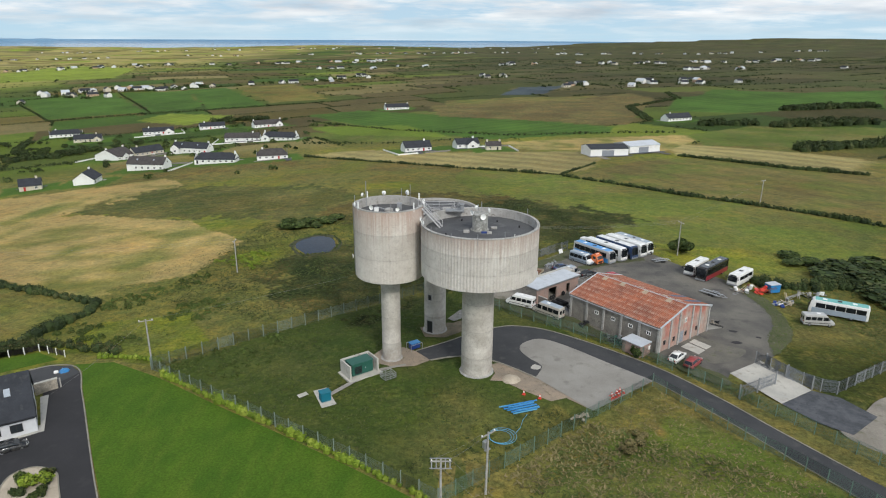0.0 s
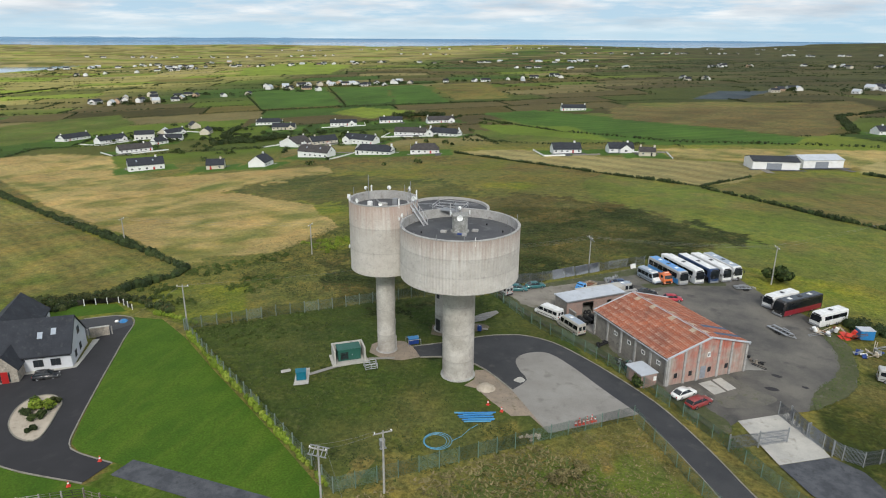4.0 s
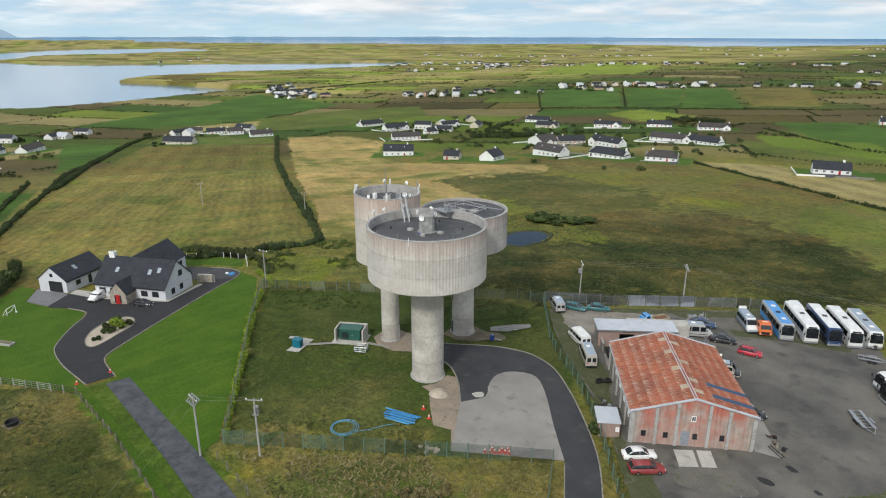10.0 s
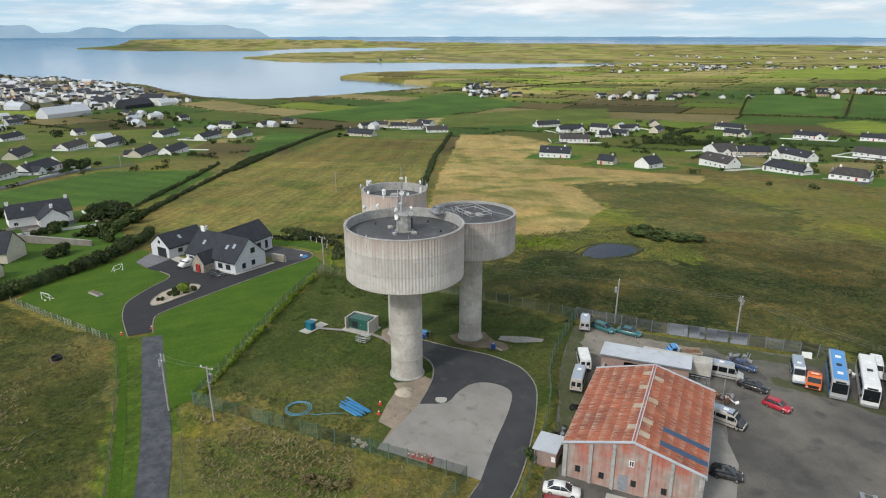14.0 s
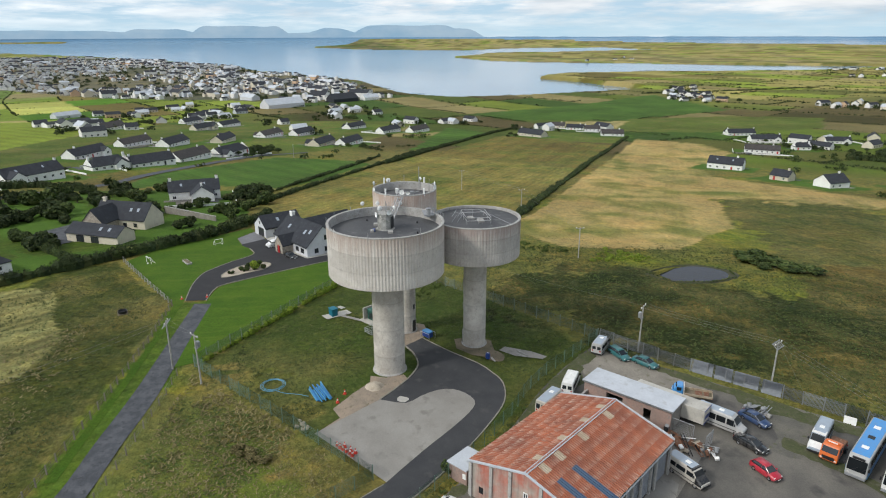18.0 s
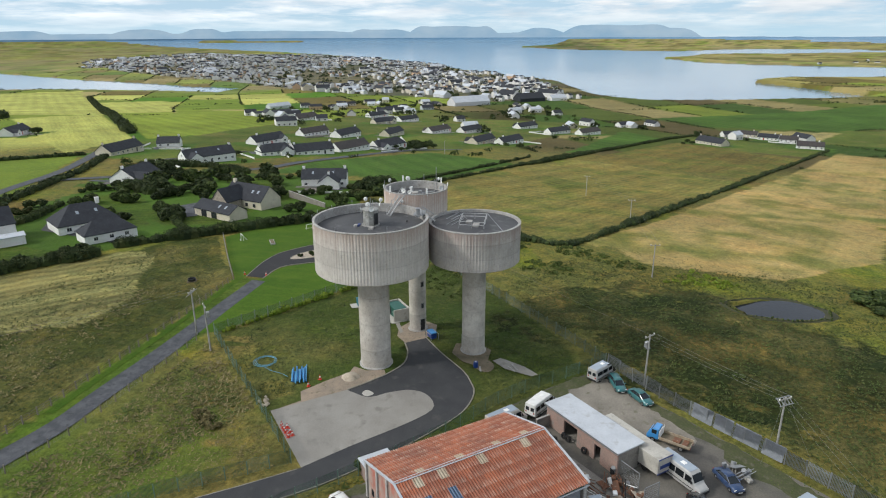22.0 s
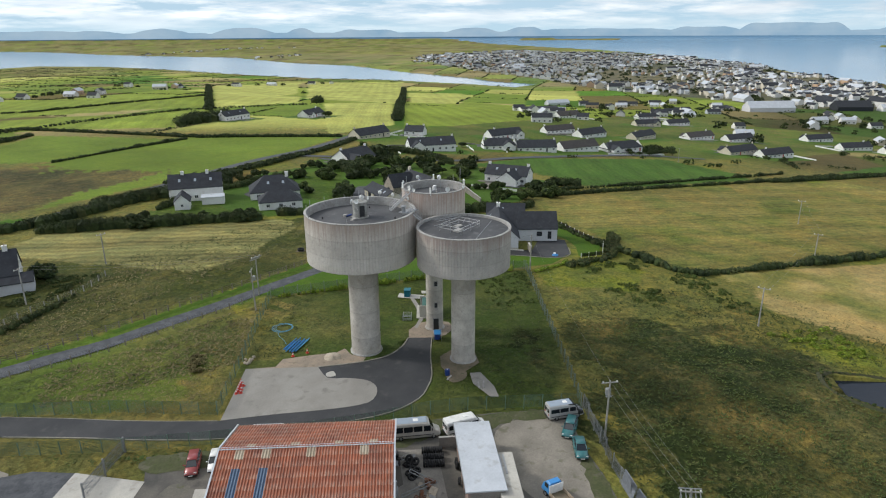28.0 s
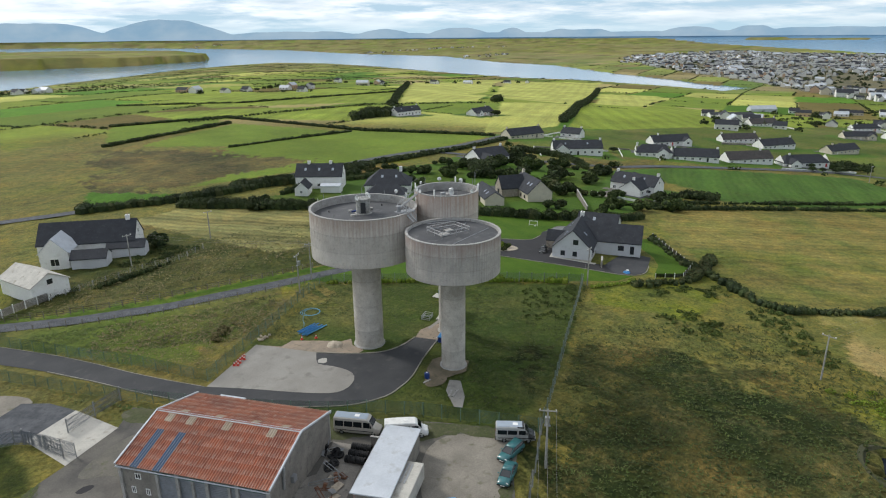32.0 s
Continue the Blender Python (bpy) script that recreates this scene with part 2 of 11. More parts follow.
M = {
    "asphalt": surface("asphalt", (0.035, 0.037, 0.041), (0.05, 0.051, 0.054), (0.075, 0.073, 0.07), 0.16, 9, 0.9, 0.004),
    "new_asphalt": surface("new_asphalt", (0.021, 0.021, 0.023), (0.027, 0.026, 0.029), (0.034, 0.032, 0.034), 0.2, 9, 0.92, 0.003, 0.15),
    "old_asphalt": surface("old_asphalt", (0.05, 0.054, 0.063), (0.09, 0.095, 0.105), (0.038, 0.04, 0.046), 0.6, 7, 0.92, 0.004),
    "yard": surface("yard", (0.078, 0.074, 0.068), (0.16, 0.147, 0.125), (0.05, 0.049, 0.047), 0.09, 5, 0.92, 0.01),
    "pale_yard": surface("pale_yard", (0.27, 0.245, 0.205), (0.2, 0.18, 0.15), (0.13, 0.125, 0.08), 0.25, 5, 0.95, 0.01),
    "pad": surface("pad", (0.3, 0.285, 0.258), (0.25, 0.236, 0.213), (0.195, 0.183, 0.165), 0.2, 6, 0.94, 0.008, 0.18),
    "sand": surface("sand", (0.33, 0.26, 0.195), (0.24, 0.2, 0.155), (0.13, 0.12, 0.07), 0.35, 5, 0.95, 0.012),
    "slab": surface("slab", (0.5, 0.48, 0.43), (0.4, 0.385, 0.35), (0.28, 0.26, 0.22), 0.3, 6, 0.9, 0.004, 0.15),
    "kerb": surface("kerb", (0.3, 0.28, 0.235), (0.22, 0.205, 0.165), (0.12, 0.12, 0.07), 0.5, 6, 0.9, 0.004),
    "paver": surface("paver", (0.16, 0.16, 0.17), (0.2, 0.2, 0.21), (0.12, 0.12, 0.12), 0.6, 12, 0.9, 0.004),
    "soil": surface("soil", (0.2, 0.16, 0.11), (0.13, 0.11, 0.07), (0.08, 0.08, 0.04), 0.4, 4, 0.95, 0.02),
    "gravel": surface("gravel", (0.5, 0.43, 0.34), (0.42, 0.36, 0.28), (0.3, 0.26, 0.2), 0.5, 8, 0.95, 0.02),
    "roof_felt": surface("roof_felt", (0.055, 0.057, 0.062), (0.085, 0.086, 0.09), (0.14, 0.14, 0.14), 0.22, 5, 0.75, 0.004),
    "slate": surface("slate", (0.022, 0.025, 0.032), (0.032, 0.036, 0.045), (0.05, 0.053, 0.058), 0.5, 6, 0.88, 0.01, 0.3),
    "brown_slate": surface("brown_slate", (0.045, 0.04, 0.04), (0.065, 0.058, 0.055), (0.09, 0.082, 0.075), 0.5, 6, 0.88, 0.01, 0.3),
    "white_wall": surface("white_wall", (0.82, 0.82, 0.8), (0.76, 0.755, 0.73), (0.66, 0.65, 0.61), 0.25, 3, 0.85, 0.003, 0.08),
    "grey_wall": surface("grey_wall", (0.6, 0.61, 0.63), (0.55, 0.56, 0.58), (0.5, 0.5, 0.52), 0.25, 3, 0.85, 0.003, 0.06),
    "cream_wall": surface("cream_wall", (0.62, 0.57, 0.46), (0.55, 0.5, 0.4), (0.45, 0.42, 0.35), 0.25, 3, 0.85, 0.003, 0.08),
    "stone_wall": surface("stone_wall", (0.42, 0.37, 0.3), (0.27, 0.24, 0.2), (0.5, 0.46, 0.4), 1.8, 7, 0.9, 0.03, 0.35),
    "block_wall": surface("block_wall", (0.27, 0.25, 0.22), (0.2, 0.185, 0.165), (0.13, 0.125, 0.11), 0.5, 5, 0.92, 0.01),
    "pink_render": surface("pink_render", (0.36, 0.24, 0.2), (0.3, 0.22, 0.19), (0.24, 0.22, 0.2), 0.5, 5, 0.92, 0.008),
    "tank_big": concrete("tank_big", (0.62, 0.59, 0.545), (0.5, 0.465, 0.425), (0.36, 0.28, 0.24), 17.0, 25.3, 2.75),
    "tank_mid": concrete("tank_mid", (0.52, 0.49, 0.455), (0.4, 0.375, 0.35), (0.3, 0.23, 0.205), 16.8, 23.5, 2.3),
    "tank_small": concrete("tank_small", (0.63, 0.59, 0.535), (0.52, 0.475, 0.425), (0.42, 0.3, 0.245), 15.2, 27.0, 4.0),
    "shaft": concrete("shaft", (0.62, 0.585, 0.53), (0.42, 0.385, 0.34), (0.5, 0.48, 0.43), -6.0, 24.0, 4.6, 0.7),
    "rim": surface("rim", (0.42, 0.41, 0.39), (0.33, 0.32, 0.3), (0.22, 0.2, 0.18), 0.8, 5, 0.9, 0.01),
    "lichen": surface("lichen", (0.36, 0.36, 0.34), (0.22, 0.22, 0.2), (0.55, 0.54, 0.5), 1.4, 5, 0.9, 0.01),
    "steel": plain("steel", (0.42, 0.43, 0.44), 0.45, 0.7),
    "galvanised": plain("galvanised", (0.45, 0.45, 0.45), 0.5, 0.15),
    "dull_steel": plain("dull_steel", (0.3, 0.31, 0.32), 0.6, 0.4),
    "white_plastic": plain("white_plastic", (0.82, 0.82, 0.8), 0.45),
    "green_mesh": plain("green_mesh", (0.12, 0.2, 0.16), 0.6),
    "green_cabinet": plain("green_cabinet", (0.02, 0.1, 0.075), 0.5),
    "teal_cabinet": plain("teal_cabinet", (0.0, 0.13, 0.19), 0.5),
    "blue_plastic": plain("blue_plastic", (0.03, 0.2, 0.46), 0.4),
    "pale_blue": plain("pale_blue", (0.1, 0.33, 0.5), 0.45),
    "deep_blue": plain("deep_blue", (0.015, 0.045, 0.2), 0.4),
    "red_plastic": plain("red_plastic", (0.6, 0.05, 0.03), 0.45),
    "timber": surface("timber", (0.25, 0.22, 0.18), (0.18, 0.155, 0.13), (0.12, 0.11, 0.09), 0.8, 9, 0.85, 0.005),
    "grey_timber": surface("grey_timber", (0.4, 0.39, 0.36), (0.3, 0.29, 0.27), (0.2, 0.19, 0.17), 0.8, 9, 0.85, 0.005),
    "dark_timber": surface("dark_timber", (0.045, 0.04, 0.035), (0.03, 0.028, 0.025), (0.07, 0.06, 0.05), 0.8, 9, 0.85, 0.005),
    "rubber": plain("rubber", (0.012, 0.012, 0.013), 0.75),
    "black_trim": plain("black_trim", (0.015, 0.015, 0.017), 0.5),
    "glass": glass("glass"),
    "window": glass("window", (0.03, 0.035, 0.04)),
    "door_dark": plain("door_dark", (0.025, 0.027, 0.03), 0.4),
    "door_red": plain("door_red", (0.4, 0.02, 0.02), 0.4),
    "lamp_glass": plain("lamp_glass", (0.75, 0.75, 0.72), 0.15),
    "lamp_red": plain("lamp_red", (0.4, 0.02, 0.02), 0.2),
    "ribbed_grey": plain("ribbed_grey", (0.24, 0.26, 0.29), 0.7, 0.0, 0.25),
    "grey_roof": surface("grey_roof", (0.52, 0.55, 0.59), (0.45, 0.48, 0.52), (0.38, 0.39, 0.4), 0.3, 4, 0.55, 0.003, 0.1),
    "trailer_roof": surface("trailer_roof", (0.5, 0.48, 0.43), (0.4, 0.38, 0.34), (0.28, 0.26, 0.22), 0.4, 5, 0.8, 0.003, 0.15),
    "blue_sheet": plain("blue_sheet", (0.045, 0.085, 0.15), 0.5, 0.2),
    "rooflight": surface("rooflight", (0.42, 0.36, 0.27), (0.34, 0.27, 0.19), (0.26, 0.16, 0.1), 0.8, 5, 0.6, 0.003),
    "scrap_rust": surface("scrap_rust", (0.22, 0.09, 0.045), (0.13, 0.07, 0.045), (0.3, 0.25, 0.2), 1.2, 6, 0.85, 0.01),
    "leaf": foliage("leaf", (0.024, 0.042, 0.013), (0.065, 0.095, 0.024), (0.1, 0.115, 0.035)),
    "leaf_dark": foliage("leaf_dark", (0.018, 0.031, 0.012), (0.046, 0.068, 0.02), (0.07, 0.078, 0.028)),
    "leaf_lime": foliage("leaf_lime", (0.1, 0.16, 0.015), (0.2, 0.27, 0.03), (0.26, 0.3, 0.05)),
    "scrub": foliage("scrub", (0.03, 0.045, 0.014), (0.07, 0.085, 0.025), (0.12, 0.1, 0.045)),
    "rush": foliage("rush", (0.028, 0.045, 0.011), (0.062, 0.085, 0.02), (0.1, 0.1, 0.034)),
    "cable": plain("cable", (0.2, 0.2, 0.19), 0.6),
    "skylight": plain("skylight", (0.33, 0.37, 0.42), 0.12),
    "grey_mesh": plain("grey_mesh", (0.17, 0.215, 0.18), 0.6),
    "tuft_dry": foliage("tuft_dry", (0.11, 0.1, 0.035), (0.2, 0.17, 0.075), (0.24, 0.19, 0.1)),
    "tuft_green": foliage("tuft_green", (0.05, 0.085, 0.018), (0.085, 0.115, 0.026), (0.12, 0.13, 0.045)),
    "verge": surface("verge", (0.06, 0.072, 0.024), (0.085, 0.088, 0.042), (0.13, 0.12, 0.085), 0.35, 3, 0.95, 0.03, 0.35),
    "dusty_yard": surface("dusty_yard", (0.15, 0.138, 0.115), (0.11, 0.105, 0.09), (0.09, 0.1, 0.04), 0.4, 5, 0.95, 0.01, 0.3),
    "bark": surface("bark", (0.13, 0.1, 0.075), (0.09, 0.07, 0.055), (0.16, 0.15, 0.12), 2, 9, 0.9, 0.02),
}


def painted(name, c, rough=0.32):
    """Vehicle paint under a thin film of dust."""
    k = Mat(name, rough)
    n = k.noise(k.local(), 1.6, 5, 0.6)
    col = k.mix(k.ramp(n, (0.45, 0.0), (0.8, 0.3)), c, (0.22, 0.2, 0.17))
    k.b.inputs["Coat Weight"].default_value = 0.35
    return k.colour(col)


P = {
    "white": painted("paint_white", (0.76, 0.76, 0.74)),
    "silver": painted("paint_silver", (0.42, 0.42, 0.41)),
    "sandgrey": painted("paint_sandgrey", (0.48, 0.45, 0.4)),
    "bluegrey": painted("paint_bluegrey", (0.3, 0.36, 0.43)),
    "red": painted("paint_red", (0.42, 0.015, 0.035)),
    "darkred": painted("paint_darkred", (0.16, 0.012, 0.018)),
    "oldred": painted("paint_oldred", (0.26, 0.03, 0.03)),
    "crimson": painted("paint_crimson", (0.24, 0.012, 0.025)),
    "teal": painted("paint_teal", (0.02, 0.13, 0.14)),
    "navy": painted("paint_navy", (0.02, 0.05, 0.13)),
    "sky": painted("paint_sky", (0.05, 0.27, 0.62)),
    "black": painted("paint_black", (0.012, 0.013, 0.015), 0.2),
    "orange": painted("paint_orange", (0.66, 0.15, 0.03)),
    "aqua": painted("paint_aqua", (0.12, 0.42, 0.38)),
}


def rust_sheet():
    """Corrugated iron: rust over old pale paint that shows in streaks down the slope."""
    k = Mat("rust_sheet", 0.78)
    info = k.n.new("ShaderNodeObjectInfo")
    tc = k.n.new("ShaderNodeTexCoord")
    off = k.n.new("ShaderNodeVectorMath")
    off.operation = "ADD"
    far_off = k.math("MULTIPLY", info.outputs["Random"], 60.0)
    com = k.n.new("ShaderNodeCombineXYZ")
    k.l.new(far_off, com.inputs[0])
    k.l.new(far_off, com.inputs[1])
    k.l.new(tc.outputs["Object"], off.inputs[0])
    k.l.new(com.outputs[0], off.inputs[1])

    def scaled(s):
        mp = k.n.new("ShaderNodeMapping")
        mp.inputs["Scale"].default_value = s
        k.l.new(off.outputs[0], mp.inputs["Vector"])
        return mp.outputs[0]

    big = k.noise(k.place(), 0.3, 5, 0.6)
    col = k.mix(k.ramp(big, (0.35, 0.0), (0.65, 1.0)), (0.18, 0.043, 0.02), (0.34, 0.085, 0.031))
    sep = k.n.new("ShaderNodeSeparateXYZ")
    k.l.new(tc.outputs["Object"], sep.inputs[0])
    low = k.ramp(k.math("DIVIDE", sep.outputs["Y"], 1.5), (0.0, 1.0), (0.3, 0.75), (0.55, 0.2), (0.9, 0.1))
    run = k.noise(scaled((9.0, 0.55, 1.0)), 1.0, 5, 0.7)
    pale = k.math("MULTIPLY", k.math("MULTIPLY", k.ramp(run, (0.45, 0.0), (0.6, 0.9)), low), k.attr("wear").outputs["Fac"])
    col = k.mix(pale, col, (0.45, 0.34, 0.27))
    crest = k.math("SINE", k.math("MULTIPLY", sep.outputs["X"], 18.48))
    col = k.mix(k.math("MULTIPLY", k.ramp(crest, (0.55, 0.0), (1.0, 0.42)), k.attr("wear").outputs["Fac"]), col, (0.42, 0.28, 0.21))
    dark = k.noise(scaled((3.0, 0.6, 1.0)), 1.0, 5, 0.7)
    col = k.mix(k.ramp(dark, (0.52, 0.0), (0.72, 0.8)), col, (0.11, 0.035, 0.022))
    tone = k.ramp(info.outputs["Random"], (0.0, 0.9), (1.0, 1.08))
    col = k.mix(1.0, col, tone, "MULTIPLY")
    fine = k.noise(k.place(), 7.0, 4, 0.7)
    col = k.mix(1.0, col, k.ramp(fine, (0.25, 0.8), (0.75, 1.15)), "MULTIPLY")
    return k.colour(col)


def gable_render():
    """Grey render with worn red paint."""
    k = Mat("gable_render", 0.9)
    p = k.place()
    n = k.noise(p, 0.55, 6, 0.62)
    red = k.attr("wear").outputs["Fac"]
    m = k.math("MULTIPLY", k.ramp(n, (0.36, 0.1), (0.6, 1.0)), red)
    base = k.mix(k.ramp(k.noise(p, 0.9, 5), (0.35, 0.0), (0.65, 1.0)), (0.4, 0.36, 0.31), (0.3, 0.27, 0.235))
    col = k.mix(m, base, (0.44, 0.115, 0.075))
    run = k.noise(k.place((3, 3, 0.2)), 1.0, 4, 0.6)
    col = k.mix(1.0, col, k.ramp(run, (0.3, 0.78), (0.6, 1.08)), "MULTIPLY")
    k.bump(n, 0.01)
    return k.colour(col)


M["rust"] = rust_sheet()
M["gable"] = gable_render()

# ---- where the houses stand ----
HOMES = [
    ('b', -338, 583, 24, 26, 9),
    ('b', -297, 543, 20, 21, 9),
    ('c', -221, 434, -18, 19, 12),
    ('b', -206, 447, 54, 21, 9),
    ('h', -173, 446, -10, 26, 9),
    ('h', -172, 375, -4, 22, 10),
    ('b', -252, 576, 27, 25, 8),
    ('b', -136, 386, 1, 24, 9),
    ('b', -213, 601, 27, 22, 8),
    ('b', -155, 502, 9, 26, 9),
    ('b', -124, 495, -8, 26, 9),
    ('b', -104, 391, 18, 18, 9),
    ('b', -162, 600, 33, 26, 9),
    ('b', -210, 323, 29, 10, 8),
    ('c', -186, 333, 10, 10, 9),
    ('b', -17, 399, 22, 17, 9),
    ('b', 14, 408, 21, 15, 8),
    ('b', 30, 393, 6, 9, 6),
    ('b', -52, 724, 19, 26, 9),
    ('s', 90, 362, 10, 22, 14),
    ('s', 112, 376, 25, 22, 14),
    ('b', 196, 554, 26, 26, 9),
    ('h', -258, 320, 47, 20, 10),
    ('b', -467, 336, 73, 20, 9),
    ('b', -464, 259, 37, 26, 10),
    ('b', -555, 312, 64, 18, 8),
    ('b', -529, 323, 64, 17, 8),
    ('b', -516, 336, 70, 15, 8),
    ('b', -465, 463, 82, 26, 9),
    ('b', -415, 454, 80, 26, 9),
    ('b', -341, 401, 59, 24, 9),
    ('b', -356, 445, 78, 12, 8),
    ('b', -390, 504, 78, 21, 8),
    ('h', -206, -48, 143, 26, 10),
    ('b', -247, -29, 133, 19, 10),
    ('b', -261, -12, 130, 23, 10),
    ('b', -288, 2, 152, 26, 10),
    ('b', -314, 20, 148, 26, 10),
    ('b', -304, -59, 156, 26, 10),
    ('b', -375, -27, 161, 26, 10),
    ('b', -609, -63, 146, 26, 9),
    ('b', -568, -20, 148, 26, 9),
    ('b', -522, -34, 144, 26, 9),
    ('b', -452, 31, 151, 26, 9),
    ('b', -473, 56, 148, 26, 9),
    ('b', -386, 75, 153, 26, 9),
    ('b', -395, 95, 148, 26, 9),
    ('b', -263, -103, 110, 13, 9),
    ('b', -508, 133, 137, 26, 9),
    ('b', -512, 161, 137, 26, 9),
    ('s', -549, -160, 139, 41, 12),
    ('b', -519, -113, 154, 26, 12),
    ('b', -375, -53, 152, 26, 9),
    ('b', -404, 2, 166, 26, 9),
    ('b', -550, 103, 142, 26, 9),
    ('b', -140, -44, 178, 17, 12),
    ('b', -224, -109, 175, 26, 10),
    ('h', -234, -256, -170, 26, 9),
    ('b', -297, -238, -164, 26, 10),
    ("h", -151.5, 32.9, 102, 18, 9, "white_wall", "slate", "white storey-and-a-half house with two gables and tall chimneys"),
    ("c", -147.0, 36.5, 102, 7, 8, "white_wall", "slate", "white gabled wing of a house"),
]
TOWN = [(-1050, 180), (-1400, 130), (-1700, 90), (-2000, -90), (-2400, -290), (-2750, -520), (-3300, -950), (-3600, -1950), (-2700, -1950), (-2000, -1350), (-1680, -950), (-1480, -640), (-1340, -480), (-1200, -330), (-1080, -120), (-960, 30)]

# ---- the lie of the land ----
CX, CY, CZ = 0.0, 100.0, 52.0
SEA = -68.0
HILL = (-16.67, 3.92, -13.53, -4.05, 6.87, -20.97, 23.97, 16.37, -8.01, -5.67)


def vnoise(x, y, s, seed=0):
    """Smooth value noise, -1 to 1, of arrays x and y at the size s."""
    x, y = np.asarray(x, float) / s + 311.7, np.asarray(y, float) / s + 127.3
    i, j = np.floor(x), np.floor(y)
    f, g = x - i, y - j
    f, g = f * f * (3 - 2 * f), g * g * (3 - 2 * g)

    def rnd(a, b):
        v = np.sin(a * 127.1 + b * 311.7 + seed * 74.7) * 43758.5453
        return v - np.floor(v)

    top = rnd(i, j) * (1 - f) + rnd(i + 1, j) * f
    low = rnd(i, j + 1) * (1 - f) + rnd(i + 1, j + 1) * f
    return (top * (1 - g) + low * g) * 2 - 1


def hill(x, y):
    """The broad hill under the towers."""
    x, y = np.asarray(x, float) - CX, np.asarray(y, float) - CY
    r, th = np.hypot(x, y), np.arctan2(y, x)
    q = np.sqrt(r * r + 1600.0) - 40.0
    out = 0.0
    for n, size in enumerate((300.0, 1200.0)):
        s = 1 - np.exp(-((q / size) ** 1.3))
        a = HILL[n * 5:n * 5 + 5]
        out = out + s * (a[0] + a[1] * np.cos(th) + a[2] * np.sin(th) + a[3] * np.cos(2 * th) + a[4] * np.sin(2 * th))
    return out


def inside(px, py, ring):
    """Which of the points lie in a ring."""
    px, py = np.asarray(px, float), np.asarray(py, float)
    res = np.zeros(px.shape, bool)
    n = len(ring)
    for k in range(n):
        (x1, y1), (x2, y2) = ring[k], ring[(k + 1) % n]
        if y1 == y2:
            continue
        c = ((y1 > py) != (y2 > py)) & (px < (x2 - x1) * (py - y1) / (y2 - y1) + x1)
        res ^= c
    return res


BAY_WEST = [(-2737, -450), (-2359, -249), (-1950, -50), (-1690, 146), (-1400, 187), (-1219, 210), (-1121, 244), (-1060, 285), (-1066, 335), (-1099, 440), (-1133, 549), (-1169, 662), (-1238, 739), (-1353, 739), (-1539, 687), (-1665, 632), (-1760, 687), (-1863, 793), (-1871, 1070), (-1802, 1246), (-1759, 1448), (-1805, 1663), (-1955, 2031), (-2034, 2108), (-2181, 1766), (-2432, 1362), (-2682, 958), (-2863, 770), (-3363, 684), (-3851, 1014), (-4031, 1333), (-4365, 2372), (-5300, 2319), (-5255, 1504), (-4661, 940), (-5151, 231), (-6093, -154), (-7200, 200), (-30000, 1500), (-30000, -14000), (-12000, -8500), (-6000, -3500), (-3840, -1250)]
BAY_SOUTH = [(-34, -1626), (-168, -1796), (-405, -2056), (-630, -2333), (-885, -2533), (-1132, -2650), (-1268, -2373), (-1262, -1944), (-1218, -1549), (-1208, -1173), (-1264, -993), (-1258, -721), (-1234, -572), (-1357, -571), (-1393, -729), (-1473, -868), (-1586, -1157), (-1835, -1642), (-1880, -2025), (-2185, -2836), (-2119, -3298), (-2105, -3952), (-2242, -5118), (-2010, -6334), (-1631, -7553), (-742, -9000), (1800, -6500), (900, -2500), (260, -1500)]
SPIT = [(-200, -4500), (-896, -4259), (-1095, -3948), (-1104, -3526), (-974, -3160), (-745, -3032), (-587, -2874), (400, -2800), (900, -3900)]
ISLE = [(-9509, -5137), (-9485, -3356), (-12741, -4922), (-13641, -7377)]
OPEN_SEA = [(9000, 14000), (2500, 8200), (-1000, 6900), (-5000, 5800), (-8000, 4000), (-30000, 3000), (-30000, 40000), (20000, 40000)]


def shore_gap(x, y, ring):
    """Distance from points to the line of a ring."""
    best = np.full(np.shape(x), 1e12)
    for (x1, y1), (x2, y2) in zip(ring, ring[1:] + ring[:1]):
        dx, dy = x2 - x1, y2 - y1
        t = np.clip(((x - x1) * dx + (y - y1) * dy) / (dx * dx + dy * dy + 1e-9), 0, 1)
        best = np.minimum(best, (x - x1 - t * dx) ** 2 + (y - y1 - t * dy) ** 2)
    return np.sqrt(best)


def level(x, y):
    """Height of the land, in true distances."""
    x, y = np.asarray(x, float), np.asarray(y, float)
    r = np.hypot(x - CX, y - CY)
    far = np.clip((r - 900) / 2500, 0, 1)
    h = hill(x, y) + far * (9 * vnoise(x, y, 900, 3) + 5 * vnoise(x, y, 350, 4)) + np.clip((r - 200) / 500, 0, 1) * 1.2 * vnoise(x, y, 160, 5)
    north = np.clip((y - 1500) / 6000, 0, 1)
    h = h + north * (16 * vnoise(x, y, 1500, 6) - 20) + np.clip((x - 900) / 3000, 0, 1) * np.clip(y / 2000, 0, 1) * 75
    h = np.maximum(h, SEA + 3.5 + 2.5 * vnoise(x, y, 300, 7) + far * 2)
    south = (r > 600) & (y < 200) & (x < 600)
    if south.any():
        low = np.ones(np.shape(x))
        low[south] = np.clip(shore_gap(x[south], y[south], BAY_SOUTH) / 800, 0, 1) ** 0.8
        h = SEA + 3 + (h - SEA - 3) * low
    wet = (inside(x, y, BAY_WEST) & ~inside(x, y, ISLE)) | (inside(x, y, BAY_SOUTH) & ~inside(x, y, SPIT)) | inside(x, y, OPEN_SEA)
    return np.where(wet, SEA - 7, h)


